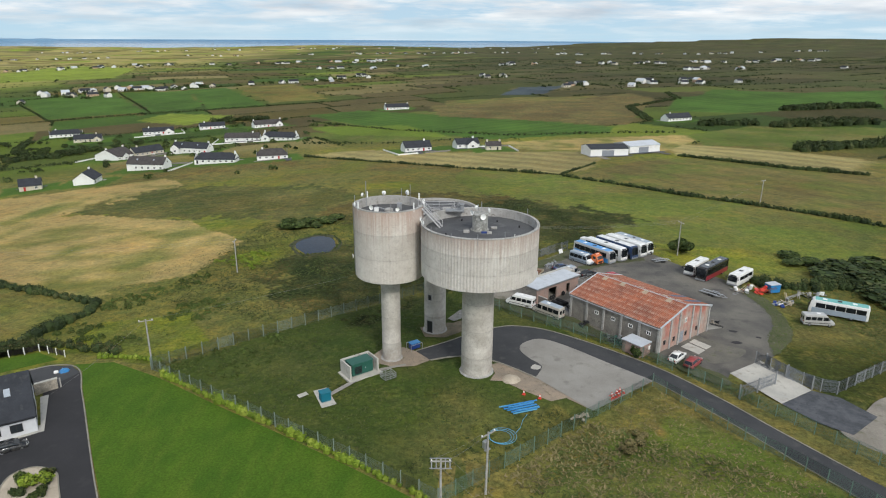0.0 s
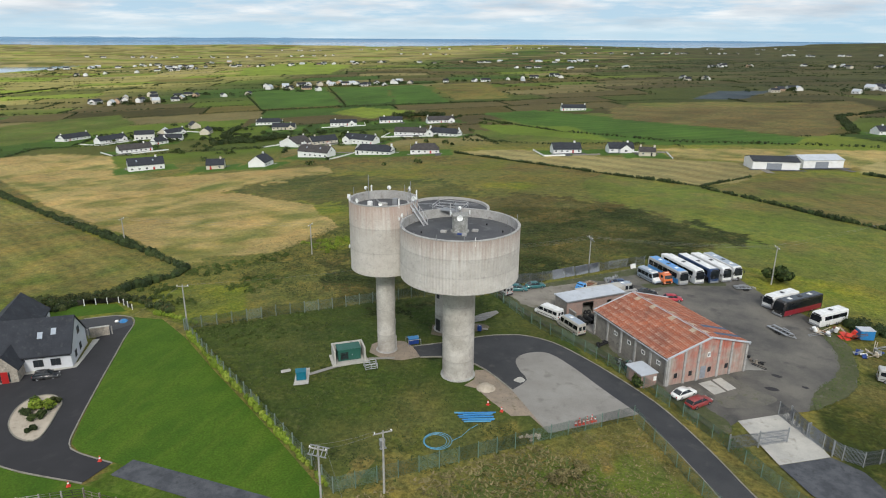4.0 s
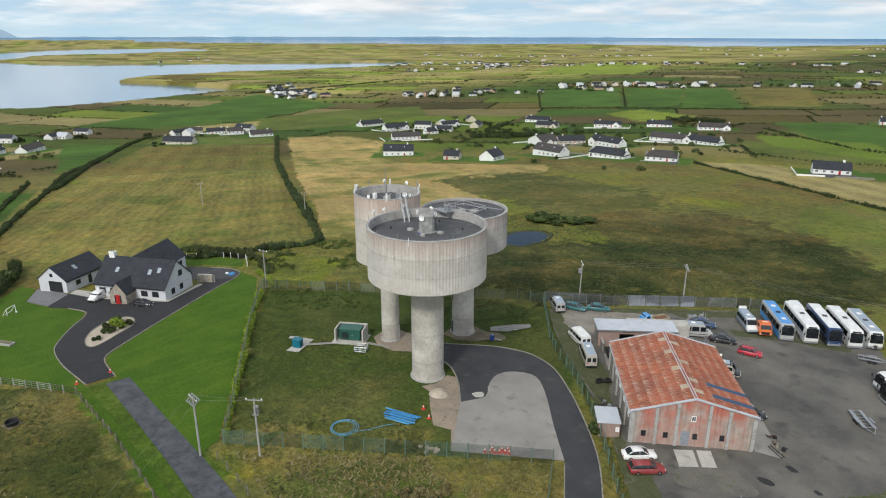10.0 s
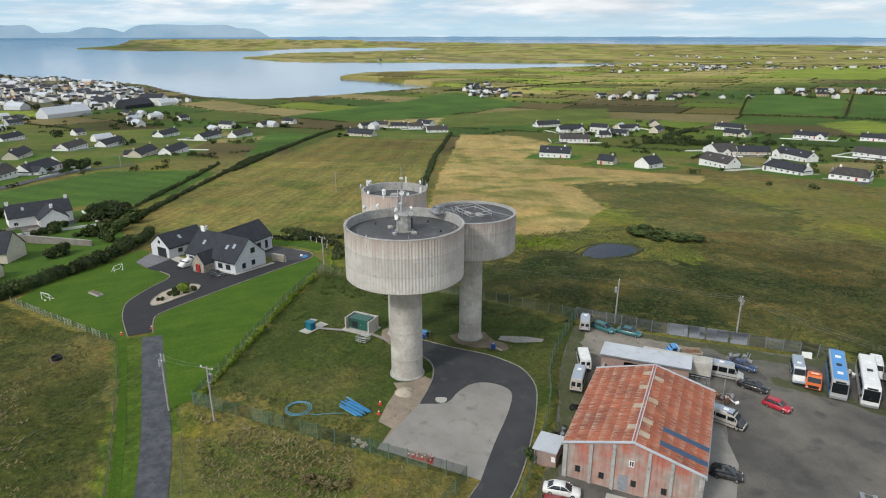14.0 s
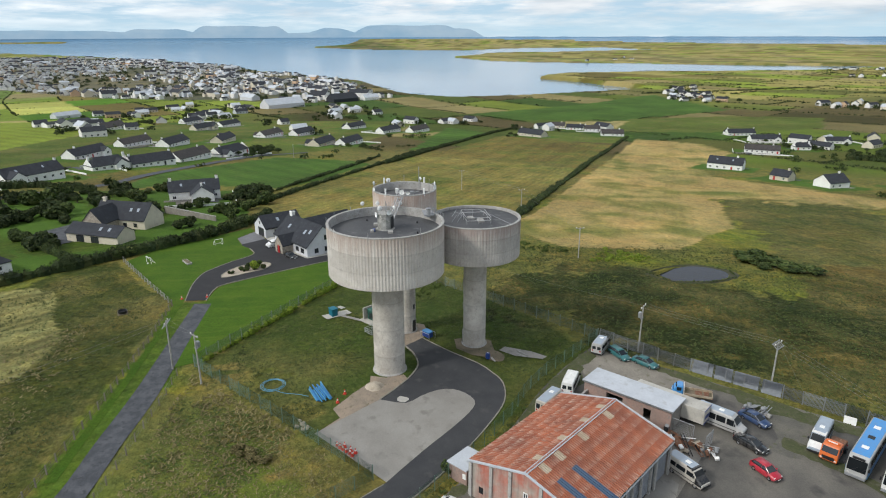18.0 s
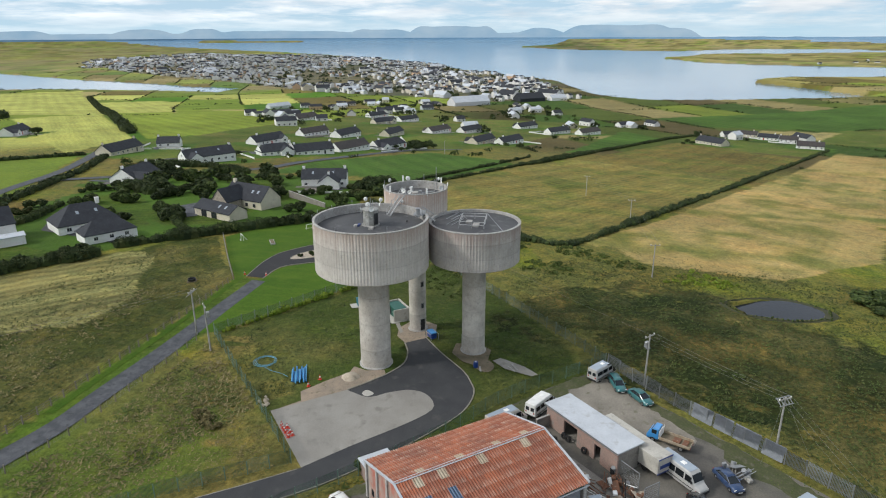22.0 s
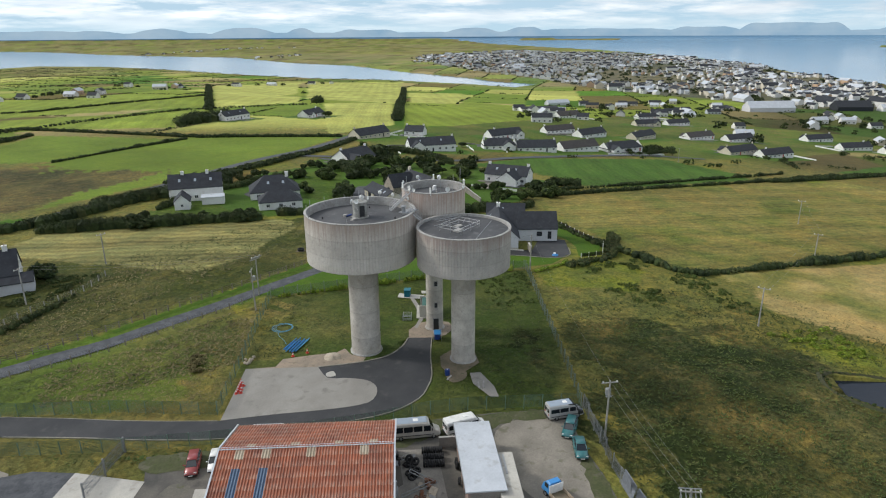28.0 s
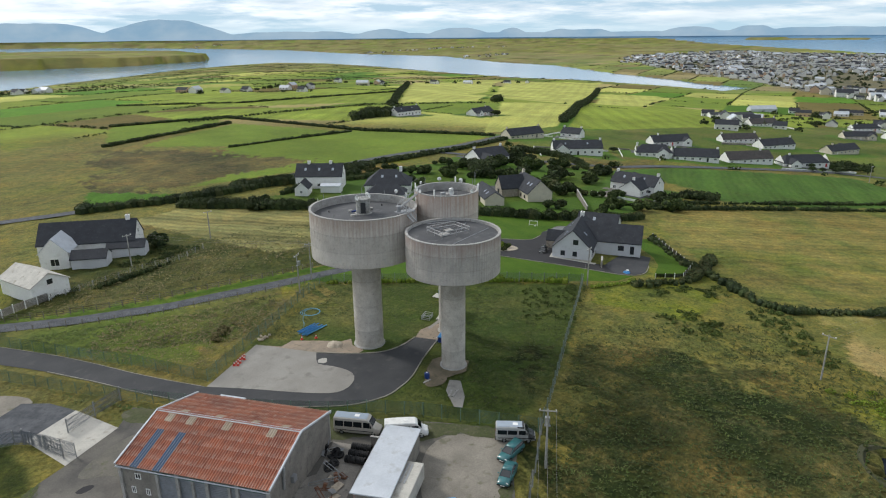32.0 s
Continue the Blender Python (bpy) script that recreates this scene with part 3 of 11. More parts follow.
def squeeze(d):
    """True distance to the distance at which it is built: the same within 2.2 km, packed closer beyond."""
    d = np.asarray(d, float)
    return np.where(d < 2200, d, 2200 + 2650 * (1 - np.exp(-np.maximum(d - 2200, 0) / 2650)))


def unsqueeze(s):
    s = np.asarray(s, float)
    return np.where(s < 2200, s, 2200 - 2650 * np.log(np.maximum(1e-6, 1 - np.maximum(s - 2200, 0) / 2650)))


def settle(x, y, h):
    """Where a true point is built: the earth's bend and the packing of the distance."""
    x, y, h = np.asarray(x, float), np.asarray(y, float), np.asarray(h, float)
    d = np.maximum(np.hypot(x - CX, y - CY), 1e-6)
    k = squeeze(d) / d
    h = h - d * d / 14.6e6
    return CX + (x - CX) * k, CY + (y - CY) * k, CZ + (h - CZ) * k


def ground_z(x, y):
    return float(level(x, y))


# ---- fields ----
TINT = {
    "gold": (0.33, 0.235, 0.075), "stripe": (0.19, 0.16, 0.035), "ochre": (0.155, 0.135, 0.038), "straw": (0.3, 0.24, 0.11), "tan": (0.2, 0.155, 0.06),
    "grass": (0.095, 0.12, 0.024), "green": (0.06, 0.115, 0.018), "lime": (0.15, 0.19, 0.03), "sunny": (0.3, 0.3, 0.08), "bog": (0.085, 0.06, 0.026),
    "bright": (0.075, 0.17, 0.012), "mown": (0.2, 0.18, 0.075), "lawn": (0.08, 0.15, 0.016), "moss": (0.082, 0.09, 0.026), "slate": (0.06, 0.075, 0.1),
    "moor": (0.09, 0.11, 0.024), "dry": (0.18, 0.15, 0.05), "heath": (0.085, 0.072, 0.024), "lush": (0.13, 0.17, 0.018), "compound": (0.065, 0.09, 0.016),
}
TINT.update({"stripe": (0.24, 0.178, 0.05), "gold": (0.37, 0.245, 0.09), "ochre": (0.16, 0.125, 0.038), "lawn": (0.088, 0.14, 0.018), "meadow": (0.055, 0.068, 0.015), "fen": (0.03, 0.043, 0.009), "moor": (0.118, 0.126, 0.028), "lush": (0.155, 0.175, 0.024), "compound": (0.07, 0.084, 0.014), "grass": (0.084, 0.114, 0.021), "garden": (0.085, 0.16, 0.02), "town": (0.13, 0.13, 0.11)})
# sunny: patches of sunlight on the far fields are put into the tint
TINT.update({"pasture": (0.135, 0.185, 0.024), "sunny": (0.4, 0.39, 0.11), "lime": (0.2, 0.245, 0.034), "moor": (0.132, 0.136, 0.032), "fen": (0.026, 0.037, 0.009), "meadow": (0.052, 0.062, 0.014), "grass": (0.098, 0.13, 0.024), "lawn": (0.066, 0.13, 0.014), "dry": (0.155, 0.13, 0.05), "down": (0.13, 0.155, 0.032), "compound": (0.082, 0.108, 0.02), "brown": (0.135, 0.104, 0.045), "garden": (0.068, 0.125, 0.017), "gold": (0.41, 0.29, 0.125), "stripe": (0.215, 0.178, 0.056), "tan": (0.165, 0.132, 0.05), "hay": (0.31, 0.26, 0.09), "town": (0.09, 0.092, 0.075)})
TINT = {k: (r * (0.72 if k in ("compound", "bog") else 0.9), g * (0.82 if k in ("compound", "lawn") else 0.98), b * 0.9) for k, (r, g, b) in TINT.items()}
WILD = {"pasture": 0.3, "brown": 0.8, "hay": 0.5, "meadow": 0.8, "fen": 1.0, "garden": 0.15, "town": 0.6, "gold": 0.55, "stripe": 0.75, "ochre": 0.7, "straw": 0.35, "tan": 0.6, "grass": 0.55, "green": 0.25, "lime": 0.35, "sunny": 0.3, "bog": 0.9, "bright": 0.15,
        "mown": 0.5, "lawn": 0.5, "moss": 1.0, "slate": 0.3, "compound": 0.55, "down": 0.7, "dry": 0.9, "lush": 0.8, "heath": 1.0}
FIELDS = []
# drilled or mown rows: bearing of the rows and how strongly they show
ROWS_IN = {"stripe": (150, 0.24), "gold": (152, 0.1), "mown": (128, 0.42), "straw": (140, 0.28), "lawn": (115, 0.2), "tan": (120, 0.16), "green": (35, 0.18), "lime": (50, 0.2), "sunny": (40, 0.16), "ochre": (150, 0.2), "bright": (60, 0.14)}
POND = [(-36.2, 162.4), (-40.6, 169.6), (-41.2, 176.0), (-37, 181.0), (-32.4, 179.6), (-29.6, 172.4), (-30.4, 164.6)]
POND_Z = min(ground_z(a, b) for a, b in POND)


def field(kind, ring):
    FIELDS.append((kind, ring))


field('gold', [(-438, 346), (-402, 387), (-340, 376), (-259, 303), (-221, 289), (-193, 304), (-144, 331), (-124, 306), (-127, 288), (-147, 250), (-152, 220), (-85, 153), (-75, 136), (-79, 134), (-128, 163), (-233, 223)])
field('stripe', [(-314, 141), (-298, 175), (-256, 225), (-156, 170), (-86, 133), (-77, 123), (-84, 108), (-90, 97), (-115, 69), (-235, 103)])
field('ochre', [(-466, 232), (-422, 272), (-390, 303), (-271, 231), (-306, 178), (-319, 145), (-387, 181)])
field('green', [(-352, 136), (-384, 167), (-493, 228), (-562, 197)])
field('grass', [(-492, 242), (-535, 272), (-460, 344), (-405, 313), (-422, 272)])
field('straw', [(-86, 399), (-48, 411), (5, 383), (71, 377), (95, 370), (68, 306), (53, 293), (18, 315), (-26, 347), (-61, 373)])
field('tan', [(72, 306), (102, 335), (124, 342), (150, 331), (203, 294), (145, 204), (121, 219), (91, 246), (56, 281)])
field('straw', [(141, 409), (175, 391), (229, 351), (201, 303), (171, 316), (130, 358)])
field('gold', [(5, 406), (43, 434), (164, 455), (173, 439), (129, 374), (87, 375)])
field('grass', [(-127, 614), (-21, 692), (106, 572), (111, 504), (48, 480), (-40, 541)])
field('grass', [(-114, 537), (-38, 511), (18, 465), (-33, 449), (-97, 494)])
field('down', [(10, 313), (53, 290), (90, 242), (141, 199), (114, 157), (79, 168), (57, 171), (30, 189), (19, 225), (4, 279)])
field('green', [(-627, 984), (-538, 1080), (-349, 772), (-435, 715)])
field('green', [(-523, 1076), (-427, 1103), (-299, 819), (-341, 770)])
field('green', [(-437, 1128), (-375, 1145), (-215, 809), (-279, 783)])
field('lime', [(-324, 688), (-314, 752), (-223, 709), (-250, 635)])
field('ochre', [(-359, 1141), (-271, 1205), (-156, 887), (-223, 853)])
field('lime', [(-1153, 1739), (-1199, 2176), (-861, 1873), (-716, 1445), (-942, 1416)])
field('green', [(237, 685), (378, 940), (550, 827), (450, 672), (343, 651)])
field('tan', [(3, 817), (82, 846), (196, 841), (176, 631), (125, 527), (-3, 699)])
field('grass', [(168, 455), (240, 510), (341, 504), (294, 432), (218, 394), (162, 401)])
field('slate', [(71, 885), (115, 1011), (187, 1033), (132, 890)])
field('green', [(-163, -6), (-227, 2), (-304, 50), (-286, 95), (-267, 107), (-202, 82), (-168, 55), (-179, 44), (-187, 11)])
field('lime', [(-699, -355), (-658, -225), (-513, -130), (-380, -102), (-346, -160)])
field('green', [(-711, 243), (-796, 369), (-1013, 645), (-722, 612), (-635, 428), (-638, 296)])
field('grass', [(-517, 297), (-635, 428), (-652, 576), (-603, 659), (-502, 581), (-488, 475)])
field('straw', [(-618, 342), (-615, 420), (-534, 367), (-556, 310)])
field('lime', [(-577, -762), (-761, -747), (-569, -546), (-425, -536)])
field('sunny', [(-767, -745), (-955, -670), (-528, -330), (-485, -446)])
field('sunny', [(-425, -536), (-550, -525), (-406, -372), (-304, -373)])
field('sunny', [(-419, -349), (-517, -333), (-298, -151), (-215, -136)])
field('sunny', [(-848, -575), (-912, -499), (-629, -316), (-585, -359)])
field('lime', [(-492, -299), (-521, -186), (-398, -104), (-297, -139)])
field('lime', [(-70, -504), (-412, -543), (-318, -413), (-94, -432)])
field('lime', [(-54, -380), (-287, -357), (-200, -259), (-76, -296)])
field('pasture', [(-4, -202), (-94, -275), (-95, -329), (-24, -293)])
field('pasture', [(-17, -186), (-95, -259), (-139, -174), (-56, -152)])
field('pasture', [(-41, -143), (-111, -191), (-149, -178), (-215, -125), (-96, -65), (-56, -64), (-6, -59), (-38, -85)])
field('bog', [(0, -183), (-41, -143), (-68, -91), (-56, -83), (-5, -67), (23, -80)])
field('bright', [(24, -78), (-3, -51), (0, -41), (30, -49)])
field('green', [(-145, 686), (-90, 720), (40, 610), (133, 513), (121, 474), (33, 446), (-60, 560)])
field('pasture', [(-121, 582), (-32, 564), (6, 469), (-82, 508)])
field('brown', [(-16, 752), (144, 790), (247, 881), (254, 798), (146, 522), (-3, 630)])
field('green', [(288, 818), (612, 923), (458, 684), (272, 617), (216, 639)])
field('sunny', [(-666, -885), (-968, -983), (-608, -599), (-302, -373)])
field('sunny', [(-980, -978), (-1190, -862), (-614, -406), (-571, -522)])
field('lime', [(-146, -594), (-415, -565), (-307, -399), (-125, -393), (-117, -496)])
field('lime', [(-97, -360), (-255, -344), (-170, -234), (-100, -297)])
field('meadow', [(-62, 32), (-28, 53), (27, 49), (50, 43), (62, 38), (50, 20), (20, -10), (-40, 12), (-60, 25)])
field('mown', [(22, -22), (5, -28), (-37, 10), (-45, 14), (-45.6, 19.6), (-41.9, 25.7), (-32.9, 29.6), (-13.1, 36.6), (-2.7, 37), (1.2, 33.6), (8, 14)])
field('grass', [(-190, -80), (-240, -40), (-320, 60), (-420, 110), (-640, 180), (-640, -80), (-420, -120), (-260, -130)])
field('garden', [(-62, 20), (-75, 34), (-95, 50), (-115, 57), (-165, 45), (-175, 0), (-150, -50), (-90, -50), (-40, -30), (-42, 6)])
field('lawn', [(-30, 52.5), (-28, 64), (0, 60.5), (30, 58), (50, 50), (64, 42), (62, 38), (50, 43.6), (27, 49.5), (-10, 52.7)])
field('lawn', [(-94, -21), (-97, -13), (-70, 6), (-68, -2)])
field('lawn', [(-82, -1), (-96, 3), (-99, 10), (-97, 27), (-76, 28), (-71, 8)])
field('lawn', [(-102, -41), (-118, -29), (-80, 3), (-79, -12)])
field('lawn', [(-18, -28), (-49, -26), (-38, 5), (-13, -12)])
field('lawn', [(-148, -10), (-180, -2), (-122, 32), (-108, 30)])
field('stripe', [(-135, 54), (-298, 116), (-122, 149), (-78, 120), (-89, 100)])
field('moss', [(-145, 245), (-136, 291), (-94, 299), (-56, 278), (-36, 245), (-42, 209), (-76, 218), (-108, 223)])
field('gold', [(-169, 238), (-139, 243), (-89, 217), (-59, 181), (-62, 147), (-82, 138), (-119, 164)])
# rough ground close to the towers
field("compound", [(0, 63), (33, 91), (22, 112), (3, 130), (-16, 121), (-30, 111), (-48, 97), (-26, 80)])
field("dry", [(2, 61), (14, 68), (26, 78), (31, 84), (24, 82), (8, 72), (-1, 64)])
field("grass", [(6, 58), (40, 53), (60, 42), (62, 52), (50, 66), (36, 84), (24, 76), (12, 66)])
field("dry", [(8.7, 62.5), (1.1, 64.5), (9.8, 69), (15.2, 73.4), (20.4, 78.6), (25.4, 78.3), (20.9, 74.1), (24.3, 71.2), (22.5, 68), (17.2, 68.2)])
field("dry", [(28.7, 77.1), (27, 80.6), (29.8, 83.6), (35.1, 82.7), (34.4, 78.3)])
field("lush", [(-50, 98), (-42, 106), (-52, 122), (-68, 118), (-72, 106)])
field("meadow", [(62, 84), (80, 98), (95, 120), (80, 132), (66, 112), (57, 100)])
field("fen", [(0, 132), (36, 168), (66, 205), (30, 234), (-14, 226), (-22, 190), (-26, 166), (-30, 158), (-42, 156), (-40, 132), (-22, 114)])
field("heath", [(-20, 190), (10, 205), (20, 240), (-20, 250), (-40, 225)])

field("town", TOWN)
for kind, hx, hy, turn, L, W, *more in HOMES:
    if kind != "s":
        q, gl, gw = radians(turn), L / 2 + 8, W / 2 + 11
        field("garden", [(hx + a * gl * math.cos(q) - b * gw * math.sin(q), hy + a * gl * math.sin(q) + b * gw * math.cos(q)) for a, b in ((-1, -1), (1, -1), (1, 1), (-1, 1))])


PARCEL_L, PARCEL_W, PARCEL_TURN = 150.0, 82.0, 0.45


def chance(i, j, seed=0):
    """A fixed number from 0 to 1 for each pair of whole numbers."""
    v = np.sin(np.asarray(i, float) * 127.1 + np.asarray(j, float) * 311.7 + seed * 74.7) * 43758.5453
    return v - np.floor(v)


def parcel_warp(x, y):
    return 45 * vnoise(x, y, 420, 71), 45 * vnoise(x, y, 420, 72)


def parcel_at(x, y):
    """The field of the far country that a point lies in: column and row."""
    c, s = math.cos(PARCEL_TURN), math.sin(PARCEL_TURN)
    wx, wy = parcel_warp(x, y)
    row = np.floor((-s * x + c * y + wy) / PARCEL_W)
    return np.floor((c * x + s * y + wx) / PARCEL_L + chance(row, 0, 5)), row


def parcel_tints(x, y):
    """Crop or pasture of each far field: dull in the north, hay in a sunlit tint across the water, lush in the south.
    """
    i, j = parcel_at(x, y)
    pick, tone = chance(i, j, 1), 0.8 + 0.4 * chance(i, j, 2)
    names = ("green", "moor", "grass", "brown", "green", "heath", "lime", "grass", "ochre", "straw", "brown", "pasture")
    table = np.array([TINT[q] for q in names])
    north = table[np.minimum((pick * len(names)).astype(int), len(names) - 1)] * 0.72
    wild_land = np.clip((x + 250) / 450, 0, 1) * np.clip((y - 400) / 700, 0, 1) * 0.8
    north = north * (1 - wild_land[:, None]) + np.array((0.05, 0.05, 0.021)) * wild_land[:, None]
    names = ("lime", "pasture", "sunny", "bright", "lime", "ochre", "pasture", "straw")
    table = np.array([TINT[q] for q in names])
    south = table[np.minimum((pick * len(names)).astype(int), len(names) - 1)]
    names = ("hay", "straw", "hay", "ochre", "lime", "moor", "hay")
    table = np.array([TINT[q] for q in names])
    west = table[np.minimum((pick * len(names)).astype(int), len(names) - 1)]
    f = np.clip((60 - y) / 160, 0, 1)[:, None]
    out = north * (1 - f) + south * f
    f = (np.clip((-x - 700) / 250, 0, 1) * np.clip((y - 560) / 160, 0, 1))[:, None]
    out = out * (1 - f) + west * f
    f = np.clip((-y - 1500) / 400, 0, 1)[:, None]
    out = out * (1 - f) + (0.6 * north + 0.5 * west) * f
    return out * tone[:, None]


def build_ground():
    yaw = np.concatenate([np.arange(-42, 190, 0.3), np.arange(190, 318, 1.5)])
    ring = np.concatenate([np.arange(1.3, 132, 1.3), 132 * 1.0155 ** np.arange(0, 236)])
    ring = ring[ring < 4840]
    A, R = np.meshgrid(np.radians(yaw), ring)
    D = unsqueeze(R)
    X, Y = CX - np.sin(A) * D, CY + np.cos(A) * D
    x, y = X.ravel(), Y.ravel()
    n = x.size
    r = np.hypot(x - CX, y - CY)
    h = level(x, y)
    d1, d2 = vnoise(x, y, 4.0, 17) * 0.6 + vnoise(x, y, 2.0, 18) * 0.5, vnoise(x, y, 4.0, 19) * 0.6 + vnoise(x, y, 2.0, 20) * 0.5
    # colours: moor first, then the fields laid on it
    a, b, c = vnoise(x, y, 45, 11), vnoise(x, y, 17, 12), vnoise(x, y, 7, 13)
    mixv = np.clip(0.5 + 0.5 * (0.6 * a + 0.35 * b + 0.25 * c), 0, 1)[:, None]
    col = np.array(TINT["moor"]) * (1 - mixv) + np.array(TINT["dry"]) * mixv
    rust = np.clip(vnoise(x, y, 34, 15) * 1.5 + 0.5 * c - 0.35, 0, 0.8)[:, None]
    col = col * (1 - rust) + np.array((0.105, 0.085, 0.03)) * rust
    lush = np.clip(vnoise(x, y, 28, 14) * 1.6 + 0.4 * c - 0.5, 0, 1)[:, None]
    col = col * (1 - lush) + np.array(TINT["lush"]) * lush
    wild = np.full(n, 0.9)
    rows_at, rows_by = np.zeros(n), np.zeros(n)
    taken = np.zeros(n, bool)
    for kind, pts in FIELDS:
        lo, hi = np.min(pts, axis=0), np.max(pts, axis=0)
        box = np.nonzero((x > lo[0] - 9) & (x < hi[0] + 9) & (y > lo[1] - 9) & (y < hi[1] + 9))[0]
        if not len(box):
            continue
        loose, fray = (9, 9) if WILD[kind] > 0.85 else (1.5, 1.0)
        k = box[inside(x[box] + loose * b[box] + fray * d1[box], y[box] + loose * a[box] * 0.7 + fray * d2[box], pts)]
        shade = (1 + 0.16 * a[k] + 0.12 * b[k])[:, None]
        t = np.array(TINT[kind]) * shade
        if WILD[kind] > 0.5:
            m = np.clip(0.6 * b[k] + 0.45 * c[k] + 0.1, 0, 0.75)[:, None]
            t = t * (1 - m) + np.array(TINT["grass"] if kind in ("gold", "stripe", "ochre", "tan") else TINT["moor"] if kind == "dry" else TINT["dry"]) * m
            m = np.clip(1.2 * vnoise(x[k], y[k], 22, 16) + 0.4 * c[k] - 0.35, 0, 0.55)[:, None]
            t = t * (1 - m) + t * np.array((0.62, 0.78, 0.7)) * m
        col[k], wild[k], taken[k] = t, WILD[kind], True
        if kind in ROWS_IN:
            q = radians(ROWS_IN[kind][0])
            rows_at[k], rows_by[k] = -math.sin(q) * x[k] + math.cos(q) * y[k], ROWS_IN[kind][1]
        else:
            rows_by[k] = 0.0
    parcel = np.clip((r - 330) / 60, 0, 1) * ~taken
    h = np.where(inside(x, y, POND), POND_Z - 0.5, h)
    wild = np.where(parcel > 0.5, 0.4, wild)
    col = col * (1 - parcel[:, None]) + parcel_tints(x, y) * parcel[:, None]
    # sandy shores
    wet = h < SEA - 1
    shore = np.abs(h - (SEA + 4)) < 1.4
    col[shore] = col[shore] * 0.75 + np.array((0.25, 0.22, 0.14)) * 0.25
    calm = inside(x, y, [(-95, 52), (-60, 30), (-26, 50), (40, 47), (45, 52), (0, 63), (-50, 98), (-70, 106), (-90, 90)]) | inside(x, y, [(0, 95), (22, 80), (60, 60), (60, 75), (35, 100), (15, 115), (-8, 104)])
    calm |= inside(x, y, [(22, 120), (36, 100), (62, 84), (80, 110), (72, 135), (58, 165), (22, 160), (5, 132)])
    bumpy = np.where(calm | (r > 420), 0.0, wild)
    h = h - bumpy * (0.16 + 0.16 * vnoise(x, y, 3.1, 21) + 0.1 * vnoise(x, y, 1.4, 22)).clip(0, 1) - 0.02
    bx, by, bz = settle(x, y, h)
    rows, cols = A.shape
    v = np.stack([bx, by, bz], -1)
    mid = settle(CX, CY, ground_z(CX, CY))
    v = np.vstack([v, [[float(mid[0]), float(mid[1]), float(mid[2])]]])
    i = np.arange(rows - 1)[:, None] * cols + np.arange(cols)[None, :]
    j = np.arange(rows - 1)[:, None] * cols + (np.arange(cols)[None, :] + 1) % cols
    quads = np.stack([i, i + cols, j + cols, j], -1).reshape(-1, 4)[:, ::-1]
    # normals must point up
    me = bpy.data.meshes.new("ground")
    nq = len(quads)
    fan = np.stack([np.full(cols, n), (np.arange(cols) + 1) % cols, np.arange(cols)], -1)[:, ::-1]
    me.vertices.add(n + 1)
    me.vertices.foreach_set("co", v.astype(np.float32).ravel())
    loops = np.concatenate([quads.ravel(), fan.ravel()])
    me.loops.add(len(loops))
    me.loops.foreach_set("vertex_index", loops.astype(np.int32))
    me.polygons.add(nq + len(fan))
    starts = np.concatenate([np.arange(nq) * 4, nq * 4 + np.arange(len(fan)) * 3])
    me.polygons.foreach_set("loop_start", starts.astype(np.int32))
    me.polygons.foreach_set("use_smooth", np.ones(nq + len(fan), bool))
    me.update(calc_edges=True)
    if me.polygons[10].normal.z < 0:
        me.flip_normals()
    for name, arr in (("wild", wild), ("row_at", rows_at), ("row_by", rows_by)):
        at = me.attributes.new(name, "FLOAT", "POINT")
        at.data.foreach_set("value", np.append(arr, 0.0).astype(np.float32))
    at = me.attributes.new("tint", "FLOAT_COLOR", "POINT")
    rgba = np.ones((n + 1, 4), np.float32)
    rgba[:n, :3] = col
    rgba[n, :3] = col[0]
    at.data.foreach_set("color", rgba.ravel())
    ob = new("ground", me)
    me.materials.append(ground_material())
    return tagged(ob, "rough green and straw-coloured pasture divided into fields", "ground", kind="structure")


